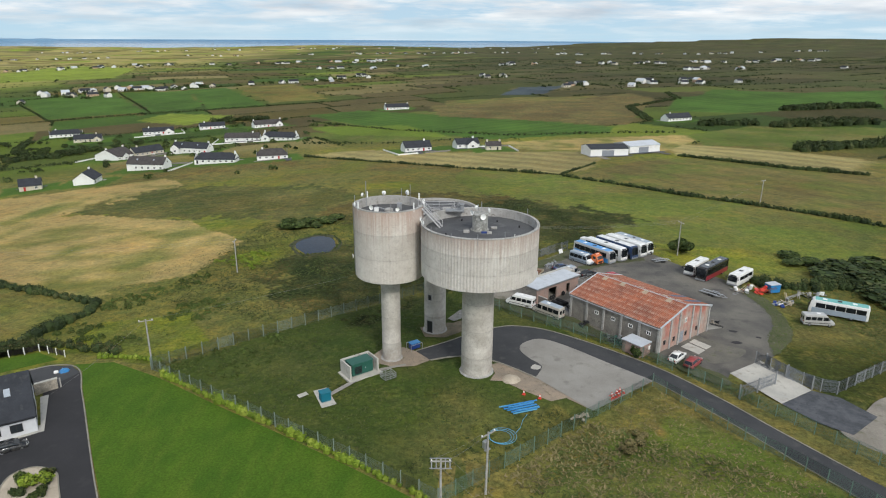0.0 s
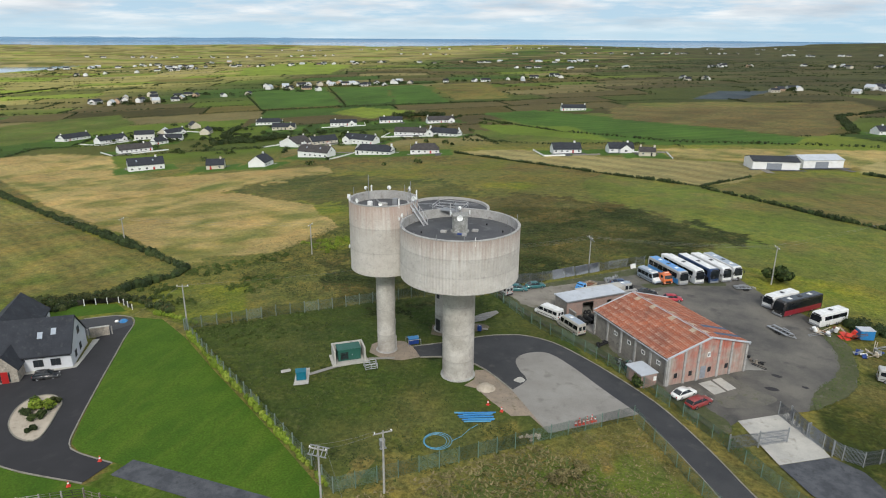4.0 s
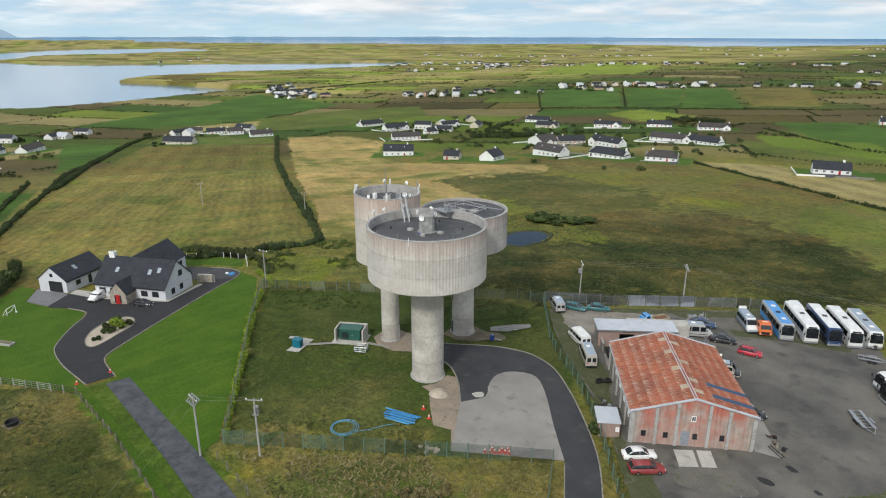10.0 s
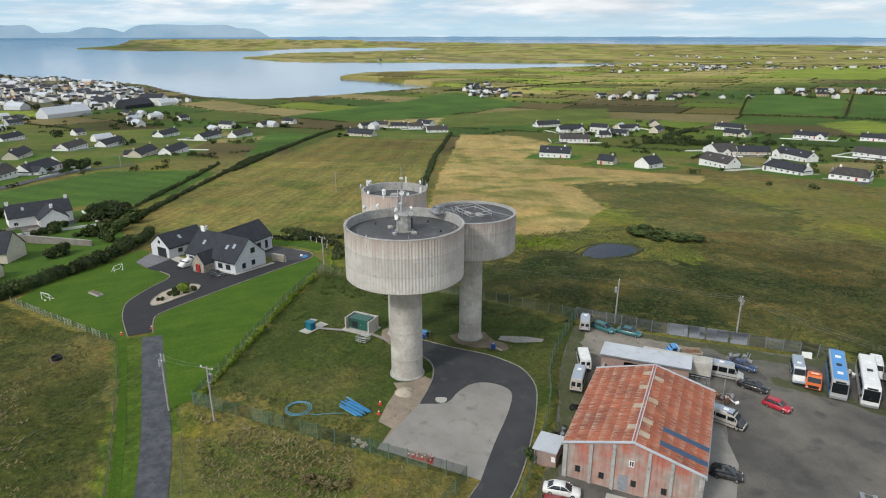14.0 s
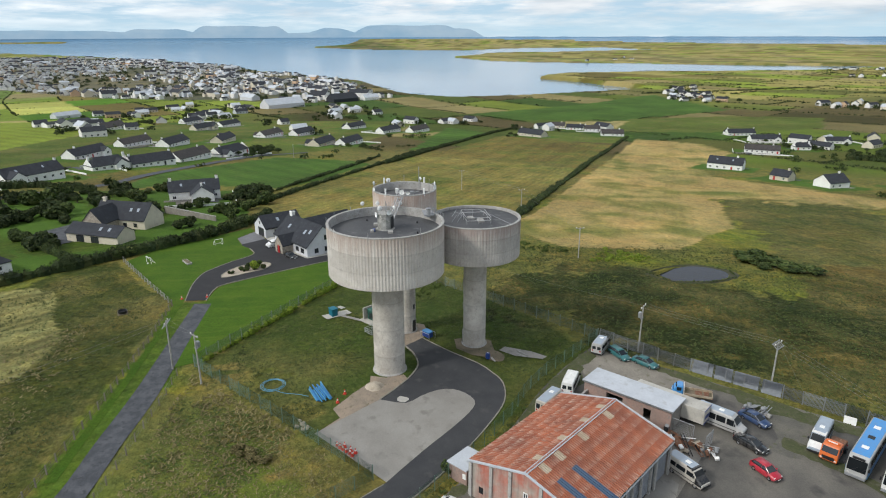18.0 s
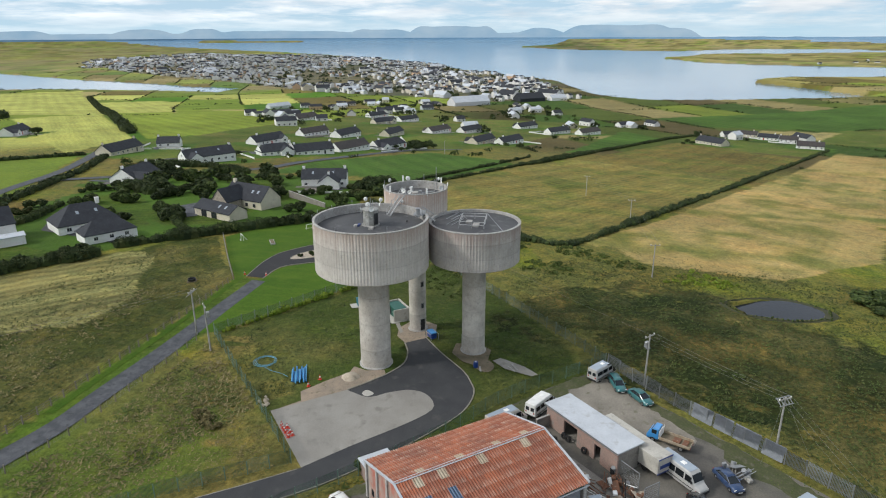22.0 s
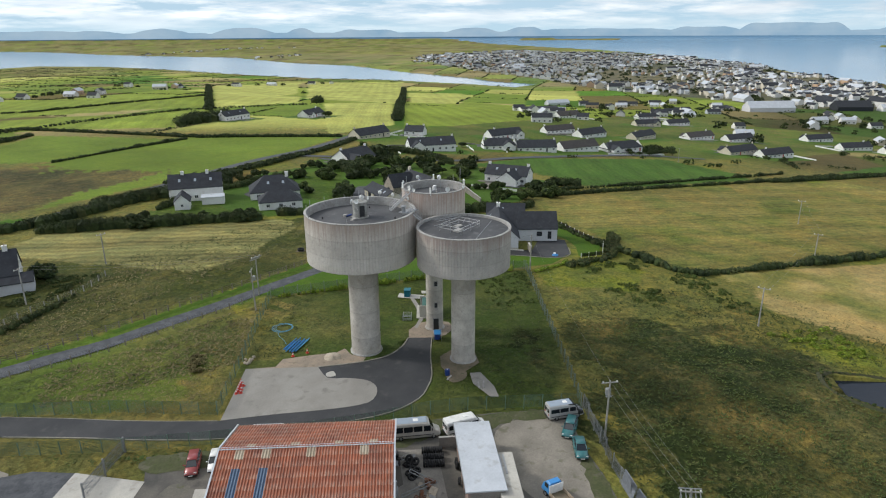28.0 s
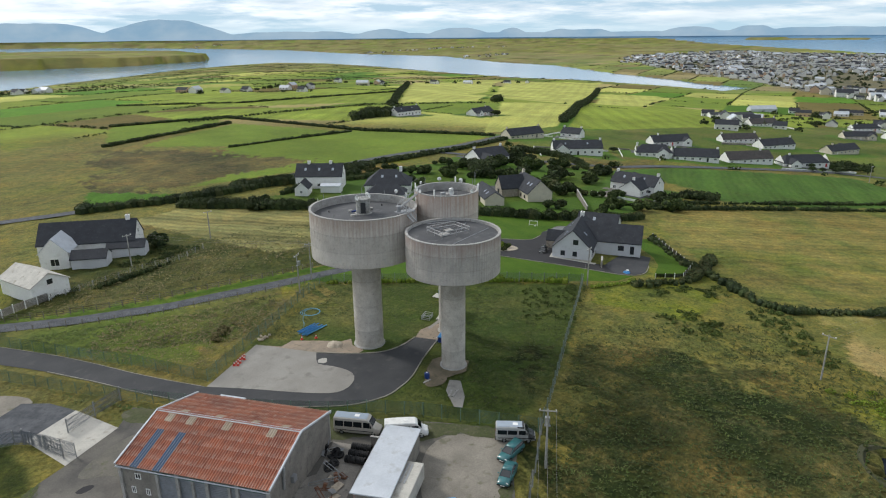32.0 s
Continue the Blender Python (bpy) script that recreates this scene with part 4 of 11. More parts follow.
def ground_material():
    k = Mat("ground", 0.95)
    k.b.inputs["Specular IOR Level"].default_value = 0.15
    p = k.place()
    col = k.attr("tint").outputs["Color"]
    # grass texture at three sizes
    wild = k.attr("wild").outputs["Fac"]
    n1, n2, n3 = k.noise(p, 0.11, 4, 0.6), k.noise(p, 0.75, 4, 0.65), k.noise(p, 4.0, 4, 0.7)
    dry = k.math("MULTIPLY", k.ramp(k.math("ADD", k.math("MULTIPLY", n1, 0.5), k.math("MULTIPLY", n2, 0.5)), (0.5, 0.0), (0.66, 0.7)), wild)
    col = k.mix(k.math("MULTIPLY", dry, 0.75), col, (0.15, 0.135, 0.055))
    dk = k.math("MULTIPLY", k.ramp(n2, (0.3, 0.75), (0.5, 0.0)), wild)
    col = k.mix(k.math("MULTIPLY", dk, 0.4), col, (0.03, 0.045, 0.012))
    grain = k.mix(1.0, col, k.ramp(n3, (0.25, 0.7), (0.75, 1.3)), "MULTIPLY")
    col = k.mix(k.math("ADD", 0.25, k.math("MULTIPLY", wild, 0.75)), col, grain)
    hue = k.math("MULTIPLY", k.ramp(k.noise(p, 0.28, 5, 0.68), (0.4, 0.0), (0.62, 0.7)), wild)
    col = k.mix(hue, col, k.mix(1.0, col, (1.35, 1.12, 0.95), "MULTIPLY"))
    clump = k.mix(1.0, col, k.ramp(k.noise(p, 1.5, 6, 0.75), (0.3, 0.5), (0.7, 1.5)), "MULTIPLY")
    col = k.mix(k.math("ADD", 0.25, k.math("MULTIPLY", wild, 0.75)), col, clump)
    sward = k.mix(1.0, col, k.ramp(k.noise(p, 0.33, 6, 0.72), (0.34, (0.58, 0.66, 0.62)), (0.5, 1.0), (0.66, (1.42, 1.34, 1.1))), "MULTIPLY")
    col = k.mix(k.math("ADD", 0.12, k.math("MULTIPLY", wild, 0.75)), col, sward)
    col = k.mix(1.0, col, k.ramp(k.noise(p, 0.02, 3), (0.3, 0.85), (0.7, 1.15)), "MULTIPLY")
    # withered and lush patches, some tens of metres across
    patch = k.math("MULTIPLY", k.ramp(k.noise(p, 0.045, 6, 0.66), (0.47, 0.0), (0.64, 0.6)), wild)
    col = k.mix(patch, col, k.mix(1.0, col, (1.45, 1.12, 1.0), "MULTIPLY"))
    patch = k.math("MULTIPLY", k.ramp(k.noise(p, 0.07, 6, 0.66), (0.36, 0.55), (0.5, 0.0)), wild)
    col = k.mix(patch, col, k.mix(1.0, col, (0.66, 0.8, 0.7), "MULTIPLY"))
    # rows
    at = k.attr("row_at").outputs["Fac"]
    wave = k.math("SINE", k.math("ADD", k.math("MULTIPLY", at, 1.9), k.math("MULTIPLY", k.noise(p, 0.06, 4), 16.0)))
    wide = k.math("SINE", k.math("ADD", k.math("MULTIPLY", at, 0.42), k.math("MULTIPLY", k.noise(p, 0.02, 2), 6.0)))
    both = k.math("ADD", k.math("MULTIPLY", wave, 0.5), k.math("MULTIPLY", wide, 0.6))
    fade = k.math("MULTIPLY", k.attr("row_by").outputs["Fac"], k.ramp(n1, (0.3, 0.3), (0.65, 1.2)))
    rowed = k.math("ADD", 1.0, k.math("MULTIPLY", both, fade))
    grey = k.n.new("ShaderNodeCombineColor")
    for ch in range(3):
        k.l.new(rowed, grey.inputs[ch])
    col = k.mix(1.0, col, grey.outputs[0], "MULTIPLY")
    k.bump(k.math("ADD", k.math("MULTIPLY", n2, 0.6), k.math("MULTIPLY", n3, 0.3)), 0.5, 0.9)
    return k.colour(col)


ground = build_ground()


def water_sheet():
    yaw = np.radians(np.arange(-42, 318, 1.0))
    ring = np.concatenate([np.arange(700, 2200, 150), np.arange(2200, 4800, 110), [4810, 4832, 4843, 4849.4]])
    A, R = np.meshgrid(yaw, ring)
    D = unsqueeze(R)
    bx, by, bz = settle(CX - np.sin(A) * D, CY + np.cos(A) * D, np.full(A.shape, SEA))
    rows, cols = A.shape
    verts = np.stack([bx.ravel(), by.ravel(), bz.ravel()], -1).tolist()
    faces = [(i * cols + j, i * cols + (j + 1) % cols, (i + 1) * cols + (j + 1) % cols, (i + 1) * cols + j) for i in range(rows - 1) for j in range(cols)]
    me = bpy.data.meshes.new("sea")
    me.from_pydata(verts, [], faces)
    if me.polygons[0].normal.z < 0:
        me.flip_normals()
    for f in me.polygons:
        f.use_smooth = True
    k = Mat("sea_water", 0.12)
    k.b.inputs["IOR"].default_value = 1.33
    k.b.inputs["Specular IOR Level"].default_value = 0.55
    me.materials.append(k.colour(k.mix(k.ramp(k.noise(k.place(), 0.0015, 4), (0.35, 0.0), (0.65, 1.0)), (0.11, 0.22, 0.34), (0.16, 0.28, 0.4))))
    return tagged(new("water", me), "calm blue-grey bay and open sea", "water", kind="structure")


water_sheet()


def ridges():
    """Blue hills beyond the bay: heights in degrees above eye level by bearing."""
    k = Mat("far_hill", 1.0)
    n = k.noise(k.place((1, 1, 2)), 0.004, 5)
    # haze is put into this pale blue, and the hills glow with it
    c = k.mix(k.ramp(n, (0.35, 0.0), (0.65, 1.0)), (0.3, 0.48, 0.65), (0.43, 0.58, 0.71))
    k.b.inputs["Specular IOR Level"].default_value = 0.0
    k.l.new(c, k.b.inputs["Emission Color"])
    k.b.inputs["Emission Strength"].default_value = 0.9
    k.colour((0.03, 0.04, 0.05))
    hills = ((196, 10, 1.0, 1.0), (185, 9, 1.1, 1.0), (175, 6.5, 0.95, 1.3), (165.8, 6.4, 1.18, 1.1), (156, 8, 0.2, 1.5), (148.3, 3.6, 0.42, 1.0), (142, 4, 0.46, 1.1), (137.4, 2, 0.4, 1.0), (132, 4.5, 0.24, 1.4),
             (123, 3.5, 0.34, 1.2), (118.4, 2.6, 0.42, 1.2), (112, 9, 0.2, 1.6), (104, 4, 0.34, 1.4), (97.8, 4.4, 0.54, 2.6), (90.4, 3, 0.36, 1.2), (84, 5.4, 0.58, 2.2), (79.6, 2.4, 0.3, 1.3))
    yaw = np.arange(30, 215, 0.25)
    el = np.full(yaw.shape, -0.34) + 0.36 * np.clip((yaw - 77) / 4, 0, 1)
    for at, half, top, mesa in hills:
        q = np.clip(mesa * (1 - np.abs(yaw - at) / half), 0, 1)
        el = np.maximum(el, -0.4 + (top + 0.4) * (q * q * (3 - 2 * q)) ** 0.7)
    el = el + 0.05 * vnoise(yaw, yaw * 0, 1.1, 31) + 0.025 * vnoise(yaw, yaw * 0, 0.5, 32)
    verts, faces = [], []
    for d, share in ((4849.3, 0.0), (4850.0, 0.6), (4851.0, 1.0), (4852.0, 0.0)):
        for a, e in zip(yaw, el):
            z = CZ + d * math.tan(radians(-0.6 + (e + 0.6) * share))
            verts.append((CX - math.sin(radians(a)) * d, CY + math.cos(radians(a)) * d, z))
    m = len(yaw)
    for s in range(3):
        for i in range(m - 1):
            faces.append((s * m + i, s * m + i + 1, (s + 1) * m + i + 1, (s + 1) * m + i))
    me = bpy.data.meshes.new("far_hills")
    me.from_pydata(verts, [], faces)
    for f in me.polygons:
        f.use_smooth = True
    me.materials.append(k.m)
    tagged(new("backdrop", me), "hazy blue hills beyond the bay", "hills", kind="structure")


ridges()

# ---- building tools ----
def mesh_ob(name, bm, material, smooth=False):
    me = bpy.data.meshes.new(name)
    bm.normal_update()
    bm.to_mesh(me)
    bm.free()
    for one in (material if isinstance(material, (list, tuple)) else [material]):
        me.materials.append(one)
    if smooth:
        for f in me.polygons:
            f.use_smooth = True
    return new(name, me)


def part(name, bm, material, parent, label="", smooth=False):
    """One mesh object under a thing or a part."""
    ob = mesh_ob(name, bm, material, smooth)
    ob.parent = parent
    return tagged(ob, label)


def twin(ob, parent, m):
    """Another object on the same mesh."""
    o = new(ob.name.split(".")[0], ob.data)
    o.parent, o.matrix_basis = parent, m
    return o


def thing(name, x, y, turn=0.0, label="", category="", group="", z=None, kind=""):
    ob = new(name)
    ob.empty_display_size = 0.5
    ob.matrix_world = pose(x, y, ground_z(x, y) if z is None else z, 0, 0, turn)
    return tagged(ob, label, category, group, kind)


def box(bm, x0, x1, y0, y1, z0, z1, bevel=0.0):
    vs = [bm.verts.new(p) for p in ((x0, y0, z0), (x1, y0, z0), (x1, y1, z0), (x0, y1, z0), (x0, y0, z1), (x1, y0, z1), (x1, y1, z1), (x0, y1, z1))]
    fs = [bm.faces.new([vs[i] for i in q]) for q in ((3, 2, 1, 0), (4, 5, 6, 7), (0, 1, 5, 4), (1, 2, 6, 5), (2, 3, 7, 6), (3, 0, 4, 7))]
    if bevel:
        bmesh.ops.bevel(bm, geom=list({e for f in fs for e in f.edges}), offset=bevel, segments=1, affect="EDGES")
    return bm


def boxes(*dims, bevel=0.0):
    bm = bmesh.new()
    for d in dims:
        box(bm, *d, bevel=bevel)
    return bm


def bar(bm, a, b, r, seg=6):
    """A round bar from a to b."""
    a, b = Vector(a), Vector(b)
    q = (b - a).to_track_quat("Z", "Y").to_matrix()
    rings = [[bm.verts.new(c + q @ Vector((r * math.cos(i * math.tau / seg), r * math.sin(i * math.tau / seg), 0))) for i in range(seg)] for c in (a, b)]
    for i in range(seg):
        bm.faces.new((rings[0][i], rings[0][(i + 1) % seg], rings[1][(i + 1) % seg], rings[1][i]))
    bm.faces.new(rings[0][::-1])
    bm.faces.new(rings[1])
    return bm


def bars(*ends, r=0.03, seg=6):
    bm = bmesh.new()
    for a, b in ends:
        bar(bm, a, b, r, seg)
    return bm


def lathe(profile, seg=48, bm=None, centre=(0, 0)):
    """A turned form from (radius, height) pairs."""
    bm = bm or bmesh.new()
    rings = []
    for r, z in profile:
        if r < 1e-6:
            rings.append([bm.verts.new((centre[0], centre[1], z))] * seg)
        else:
            rings.append([bm.verts.new((centre[0] + r * math.cos(i * math.tau / seg), centre[1] + r * math.sin(i * math.tau / seg), z)) for i in range(seg)])
    for lo, hi in zip(rings, rings[1:]):
        for i in range(seg):
            q = [lo[i], lo[(i + 1) % seg], hi[(i + 1) % seg], hi[i]]
            q = [v for n, v in enumerate(q) if v not in q[:n]]
            if len(q) > 2:
                bm.faces.new(q)
    return bm


def sheet(name, ring, material, lift, label="", category="", kind="structure", cell=6.0, skirt=0.0):
    """A flat ground surface laid on the land."""
    bm = bmesh.new()
    vs = [bm.verts.new((x, y, 0)) for x, y in ring]
    for tri in mathutils.geometry.tessellate_polygon([[v.co.copy() for v in vs]]):
        if len(set(tri)) == 3 and bm.faces.get([vs[i] for i in tri]) is None:
            bm.faces.new([vs[i] for i in tri])
    bmesh.ops.recalc_face_normals(bm, faces=bm.faces[:])
    for axis in (0, 1):
        lo, hi = min(p[axis] for p in ring), max(p[axis] for p in ring)
        at = math.floor(lo / cell) * cell + cell
        while at < hi:
            co, no = [0, 0, 0], [0, 0, 0]
            co[axis], no[axis] = at, 1
            bmesh.ops.bisect_plane(bm, geom=bm.verts[:] + bm.edges[:] + bm.faces[:], plane_co=co, plane_no=no)
            at += cell
    for v in bm.verts:
        v.co.z = ground_z(v.co.x, v.co.y) + lift
    if skirt:
        out = bmesh.ops.extrude_edge_only(bm, edges=[e for e in bm.edges if e.is_boundary])
        for v in out["geom"]:
            if isinstance(v, bmesh.types.BMVert):
                v.co.z -= skirt
    bm.normal_update()
    for f in bm.faces:
        if f.normal.z < -0.05:
            f.normal_flip()
    ob = mesh_ob(name, bm, material)
    return tagged(ob, label, category, kind=kind)


def smooth_line(pts, step=1.5, closed=False):
    """Catmull-Rom through points."""
    out, n = [], len(pts)
    for i in range(n if closed else n - 1):
        if closed:
            p0, p1, p2, p3 = (Vector(pts[(i + k) % n]) for k in (-1, 0, 1, 2))
        else:
            p0, p1, p2, p3 = Vector(pts[max(i - 1, 0)]), Vector(pts[i]), Vector(pts[i + 1]), Vector(pts[min(i + 2, n - 1)])
        m = max(1, round((p2 - p1).length / step))
        for k in range(m):
            t = k / m
            out.append(0.5 * (2 * p1 + (p2 - p0) * t + (2 * p0 - 5 * p1 + 4 * p2 - p3) * t * t + (3 * p1 - p0 - 3 * p2 + p3) * t ** 3))
    if not closed:
        out.append(Vector(pts[-1]))
    return [(v.x, v.y) for v in out]


def ribbon(pts, w, z0, z1, bm=None):
    """A low wall or kerb of width w along a line, on the land."""
    bm = bm or bmesh.new()
    last = None
    for i, (x, y) in enumerate(pts):
        a, b = pts[max(i - 1, 0)], pts[min(i + 1, len(pts) - 1)]
        d = Vector((b[0] - a[0], b[1] - a[1])).normalized()
        n = Vector((-d.y, d.x)) * w / 2
        g = ground_z(x, y)
        row = [bm.verts.new((x + s * n.x, y + s * n.y, g + z)) for s, z in ((1, z0), (1, z1), (-1, z1), (-1, z0))]
        if last:
            for k in range(3):
                bm.faces.new((last[k], last[k + 1], row[k + 1], row[k]))
        else:
            bm.faces.new(row)
        last = row
    bm.faces.new(last[::-1])
    bmesh.ops.recalc_face_normals(bm, faces=bm.faces[:])
    return bm


def along(pts, step):
    """Points at even steps on a line, with the heading of each."""
    seg = [math.dist(a, b) for a, b in zip(pts, pts[1:])]
    total = sum(seg)
    n = max(1, round(total / step))
    out, k, done = [], 0, 0.0
    for i in range(n + 1):
        s = min(total * i / n, total - 1e-6)
        while s > done + seg[k]:
            done += seg[k]
            k += 1
        t = (s - done) / seg[k]
        a, b = pts[k], pts[k + 1]
        out.append((a[0] + (b[0] - a[0]) * t, a[1] + (b[1] - a[1]) * t, math.degrees(math.atan2(b[1] - a[1], b[0] - a[0]))))
    return out

# ---- houses ----
def gable_body(bm, L, W, eave, ridge, z0=-0.8):
    """Walls of a house with gable ends; length along x."""
    a, b = L / 2, W / 2
    pts = [(-a, -b, z0), (a, -b, z0), (a, b, z0), (-a, b, z0), (-a, -b, eave), (a, -b, eave), (a, b, eave), (-a, b, eave), (-a, 0, ridge), (a, 0, ridge)]
    v = [bm.verts.new(p) for p in pts]
    for q in ((0, 1, 5, 4), (2, 3, 7, 6), (1, 2, 6, 9, 5), (3, 0, 4, 8, 7)):
        bm.faces.new([v[i] for i in q])
    return bm


def gable_roof(bm, L, W, eave, ridge, over=0.35, thick=0.18, hip=0.0):
    a, b = L / 2 + over * 0.6, W / 2 + over
    drop = (ridge - eave) / (W / 2) * over
    e = eave - drop
    ar = a - hip
    top = [(-a, -b, e + thick), (a, -b, e + thick), (a, b, e + thick), (-a, b, e + thick), (-ar, 0, ridge + thick), (ar, 0, ridge + thick)]
    low = [(x, y, z - thick) for x, y, z in top]
    v = [bm.verts.new(p) for p in top + low]
    for q in ((0, 1, 5, 4), (2, 3, 4, 5)):
        bm.faces.new([v[i] for i in q])
        bm.faces.new([v[i + 6] for i in q[::-1]])
    if hip:
        bm.faces.new((v[1], v[2], v[5]))
        bm.faces.new((v[3], v[0], v[4]))
    for i, j in ((0, 1), (2, 3), (1, 5), (5, 2), (3, 4), (4, 0)):
        if hip and (i, j) in ((1, 5), (5, 2), (3, 4), (4, 0)):
            continue
        bm.faces.new((v[i], v[i + 6], v[j + 6], v[j]))
    if hip:
        for i, j in ((1, 2), (3, 0)):
            bm.faces.new((v[i], v[i + 6], v[j + 6], v[j]))
        bm.faces.new((v[7], v[11], v[8]))
        bm.faces.new((v[9], v[10], v[6]))
    return bm


WINDOW_CACHE = {}


def window(parent, x, y, z, turn, w=1.3, h=1.15, sill=True, dark=False):
    """A framed window, its middle at x, y and its foot at z, facing along turn."""
    key = (w, h, dark)
    if key not in WINDOW_CACHE:
        f = 0.09
        bm = boxes((-0.05, 0.06, -w / 2, -w / 2 + f, 0, h), (-0.05, 0.06, w / 2 - f, w / 2, 0, h), (-0.05, 0.06, -w / 2 + f, w / 2 - f, 0, f), (-0.05, 0.06, -w / 2 + f, w / 2 - f, h - f, h), (-0.05, 0.05, -0.035, 0.035, f, h - f))
        a = mesh_ob("window", bm, M["black_trim"] if dark else M["white_plastic"])
        bm = boxes((-0.06, 0.02, -w / 2 + f, -0.035, f, h - f), (-0.06, 0.02, 0.035, w / 2 - f, f, h - f))
        b = mesh_ob("pane", bm, M["window"])
        WINDOW_CACHE[key] = (a.data, b.data)
        bpy.data.objects.remove(a)
        bpy.data.objects.remove(b)
    da, db = WINDOW_CACHE[key]
    o = new("window", da)
    o.parent, o.matrix_basis = parent, pose(x, y, z, 0, 0, turn)
    p = new("pane", db)
    p.parent = o
    return o


ROOF_KINDS = ("slate", "slate", "slate", "brown_slate")
home_rng = random.Random(5)


def home(kind, x, y, turn, L, W, wall=None, roof=None, label=None):
    """A dwelling: b bungalow, h house with rooms in the roof, c gable-fronted cottage, s shed."""
    rng = home_rng
    L = min(max(L, 8.0), 26.0) if kind != "s" else L
    eave, ridge = {"b": (2.7, 5.2), "h": (3.6, 7.2), "c": (3.0, 6.0), "s": (4.2, 6.0)}[kind]
    if kind == "c":
        L, W, turn = W + 4, L, turn + 90
    W = max(W, 6.0)
    ridge = eave + min(W, 11) / 2 * (0.72 if kind != "s" else 0.3)
    wall = wall or ("white_wall" if rng.random() < 0.8 else "cream_wall")
    roof = roof or rng.choice(ROOF_KINDS)
    words = {"b": "white bungalow with a dark slate roof", "h": "white storey-and-a-half house with a slate roof", "c": "white cottage with a dark gabled roof", "s": "plain farm shed with a shallow roof"}
    if kind == "s":
        wall, roof = rng.choice(("white_wall", "block_wall")), rng.choice(("grey_roof", "slate"))
    t = thing({"s": "shed"}.get(kind, "house"), x, y, turn, label or words[kind], {"s": "shed"}.get(kind, "house"), "houses in the country round the towers")
    lows = [ground_z(x + dx, y + dy) for dx in (-L / 2, L / 2) for dy in (-W / 2, W / 2)]
    part("wall", gable_body(bmesh.new(), L, W, eave, ridge, min(lows) - t.location.z - 0.6), M[wall], t)
    part("roof", gable_roof(bmesh.new(), L, W, eave, ridge, hip=0.0 if kind != "b" or rng.random() < 0.75 else W * 0.35), M[roof], t, "dark slate roof" if kind != "s" else "sheet metal roof")
    if kind != "s":
        for cx in ([-L / 2 + 0.7, L / 2 - 0.7] if rng.random() < 0.5 else [rng.choice((-1, 1)) * L * 0.3]):
            c = part("chimney", boxes((cx - 0.5, cx + 0.5, -0.35, 0.35, ridge - 0.9, ridge + 0.95), (cx - 0.56, cx + 0.56, -0.41, 0.41, ridge + 0.95, ridge + 1.07)), M[wall], t)
            for px in (cx - 0.2, cx + 0.2):
                part("pot", bars(((px, 0, ridge + 1.0), (px, 0, ridge + 1.4)), r=0.12), M["pink_render"], c)
        if L > 13 and rng.random() < 0.65:
            # a gabled wing that stands out from the front or the back
            s, wide, out_by = rng.choice((-1, 1)), rng.uniform(5.6, 7.0), rng.uniform(2.0, 3.6)
            wx, deep = rng.choice((-1, 1)) * (L / 2 - wide / 2 - rng.uniform(0.0, 2.5)), W / 2 + out_by
            for name, bm, mat in (("wing", gable_body(bmesh.new(), deep, wide, eave, eave + wide * 0.36, min(lows) - t.location.z - 0.6), M[wall]), ("wing_roof", gable_roof(bmesh.new(), deep, wide, eave, eave + wide * 0.36), M[roof])):
                part(name, bm, mat, t).matrix_basis = pose(wx, s * deep / 2, 0, 0, 0, 90)
            window(t, wx, s * (deep + 0.01), 0.95, 90 * s, 1.7, 1.3)
        n = max(2, int(L / 3.4))
        for s in (-1, 1):
            door_at = rng.randrange(n)
            for i in range(n):
                wx = -L / 2 + (i + 0.5) * L / n
                if i == door_at:
                    d = part("door", boxes((wx - 0.5, wx + 0.5, s * W / 2 - 0.05, s * W / 2 + 0.05, 0.0, 2.1)), M[rng.choice(("door_dark", "door_red", "white_plastic"))], t)
                else:
                    window(t, wx, s * W / 2, 0.95, 90 * s)
        if kind == "h":
            for s in (-1, 1):
                window(t, s * L / 2, 0, eave + 0.3, 0 if s > 0 else 180, 1.2, 1.2)
            slope = math.atan2(ridge - eave, W / 2)
            for wx in (-L / 4, L / 5):
                for s in (-1, 1):
                    bm = boxes((-0.4, 0.4, -0.6, 0.6, 0.1, 0.24))
                    o = part("rooflight", bm, M["skylight"], t, "roof window")
                    o.matrix_basis = pose(wx, s * W * 0.22, eave + (ridge - eave) * 0.56 + 0.05, math.degrees(slope) * -s, 0, 0)
    else:
        part("door", boxes((-L * 0.2, L * 0.12, -W / 2 - 0.05, -W / 2 + 0.05, 0, 3.4)), M["ribbed_grey"], t, "large grey sliding door")
    return t



# ---- ground round the towers ----
ROAD_OUT = [(-4.6, 101.6), (1.0, 105.4), (6.3, 109.6), (9.5, 111.2), (13.2, 112.2), (18.6, 111.0), (24.5, 107.0), (29.5, 102.8), (34.6, 98.0), (38.4, 93.6), (43.4, 86.2), (47.5, 79.2), (53.5, 69.8), (60.0, 61.0), (72.0, 45.0), (95.0, 15.0)]
ROAD_IN = [(90.0, 12.0), (67.5, 41.5), (55.6, 58.2), (50.8, 65.0), (46.3, 72.4), (42.0, 80.0), (38.2, 86.0), (33.9, 92.2)]
PAD = [(33.9, 92.2), (28.3, 97.6), (23.5, 102.6), (19.6, 106.0), (17.4, 106.7), (15.2, 105.7), (13.8, 103.9), (13.7, 101.6), (15.1, 98.7), (16.6, 96.4), (15.0, 92.6), (22.2, 83.1)]
TOWER_EDGE = [(15.0, 92.6), (11.8, 95.6), (8.7, 98.0), (5.2, 99.6), (1.4, 99.4), (-2.0, 98.2)]
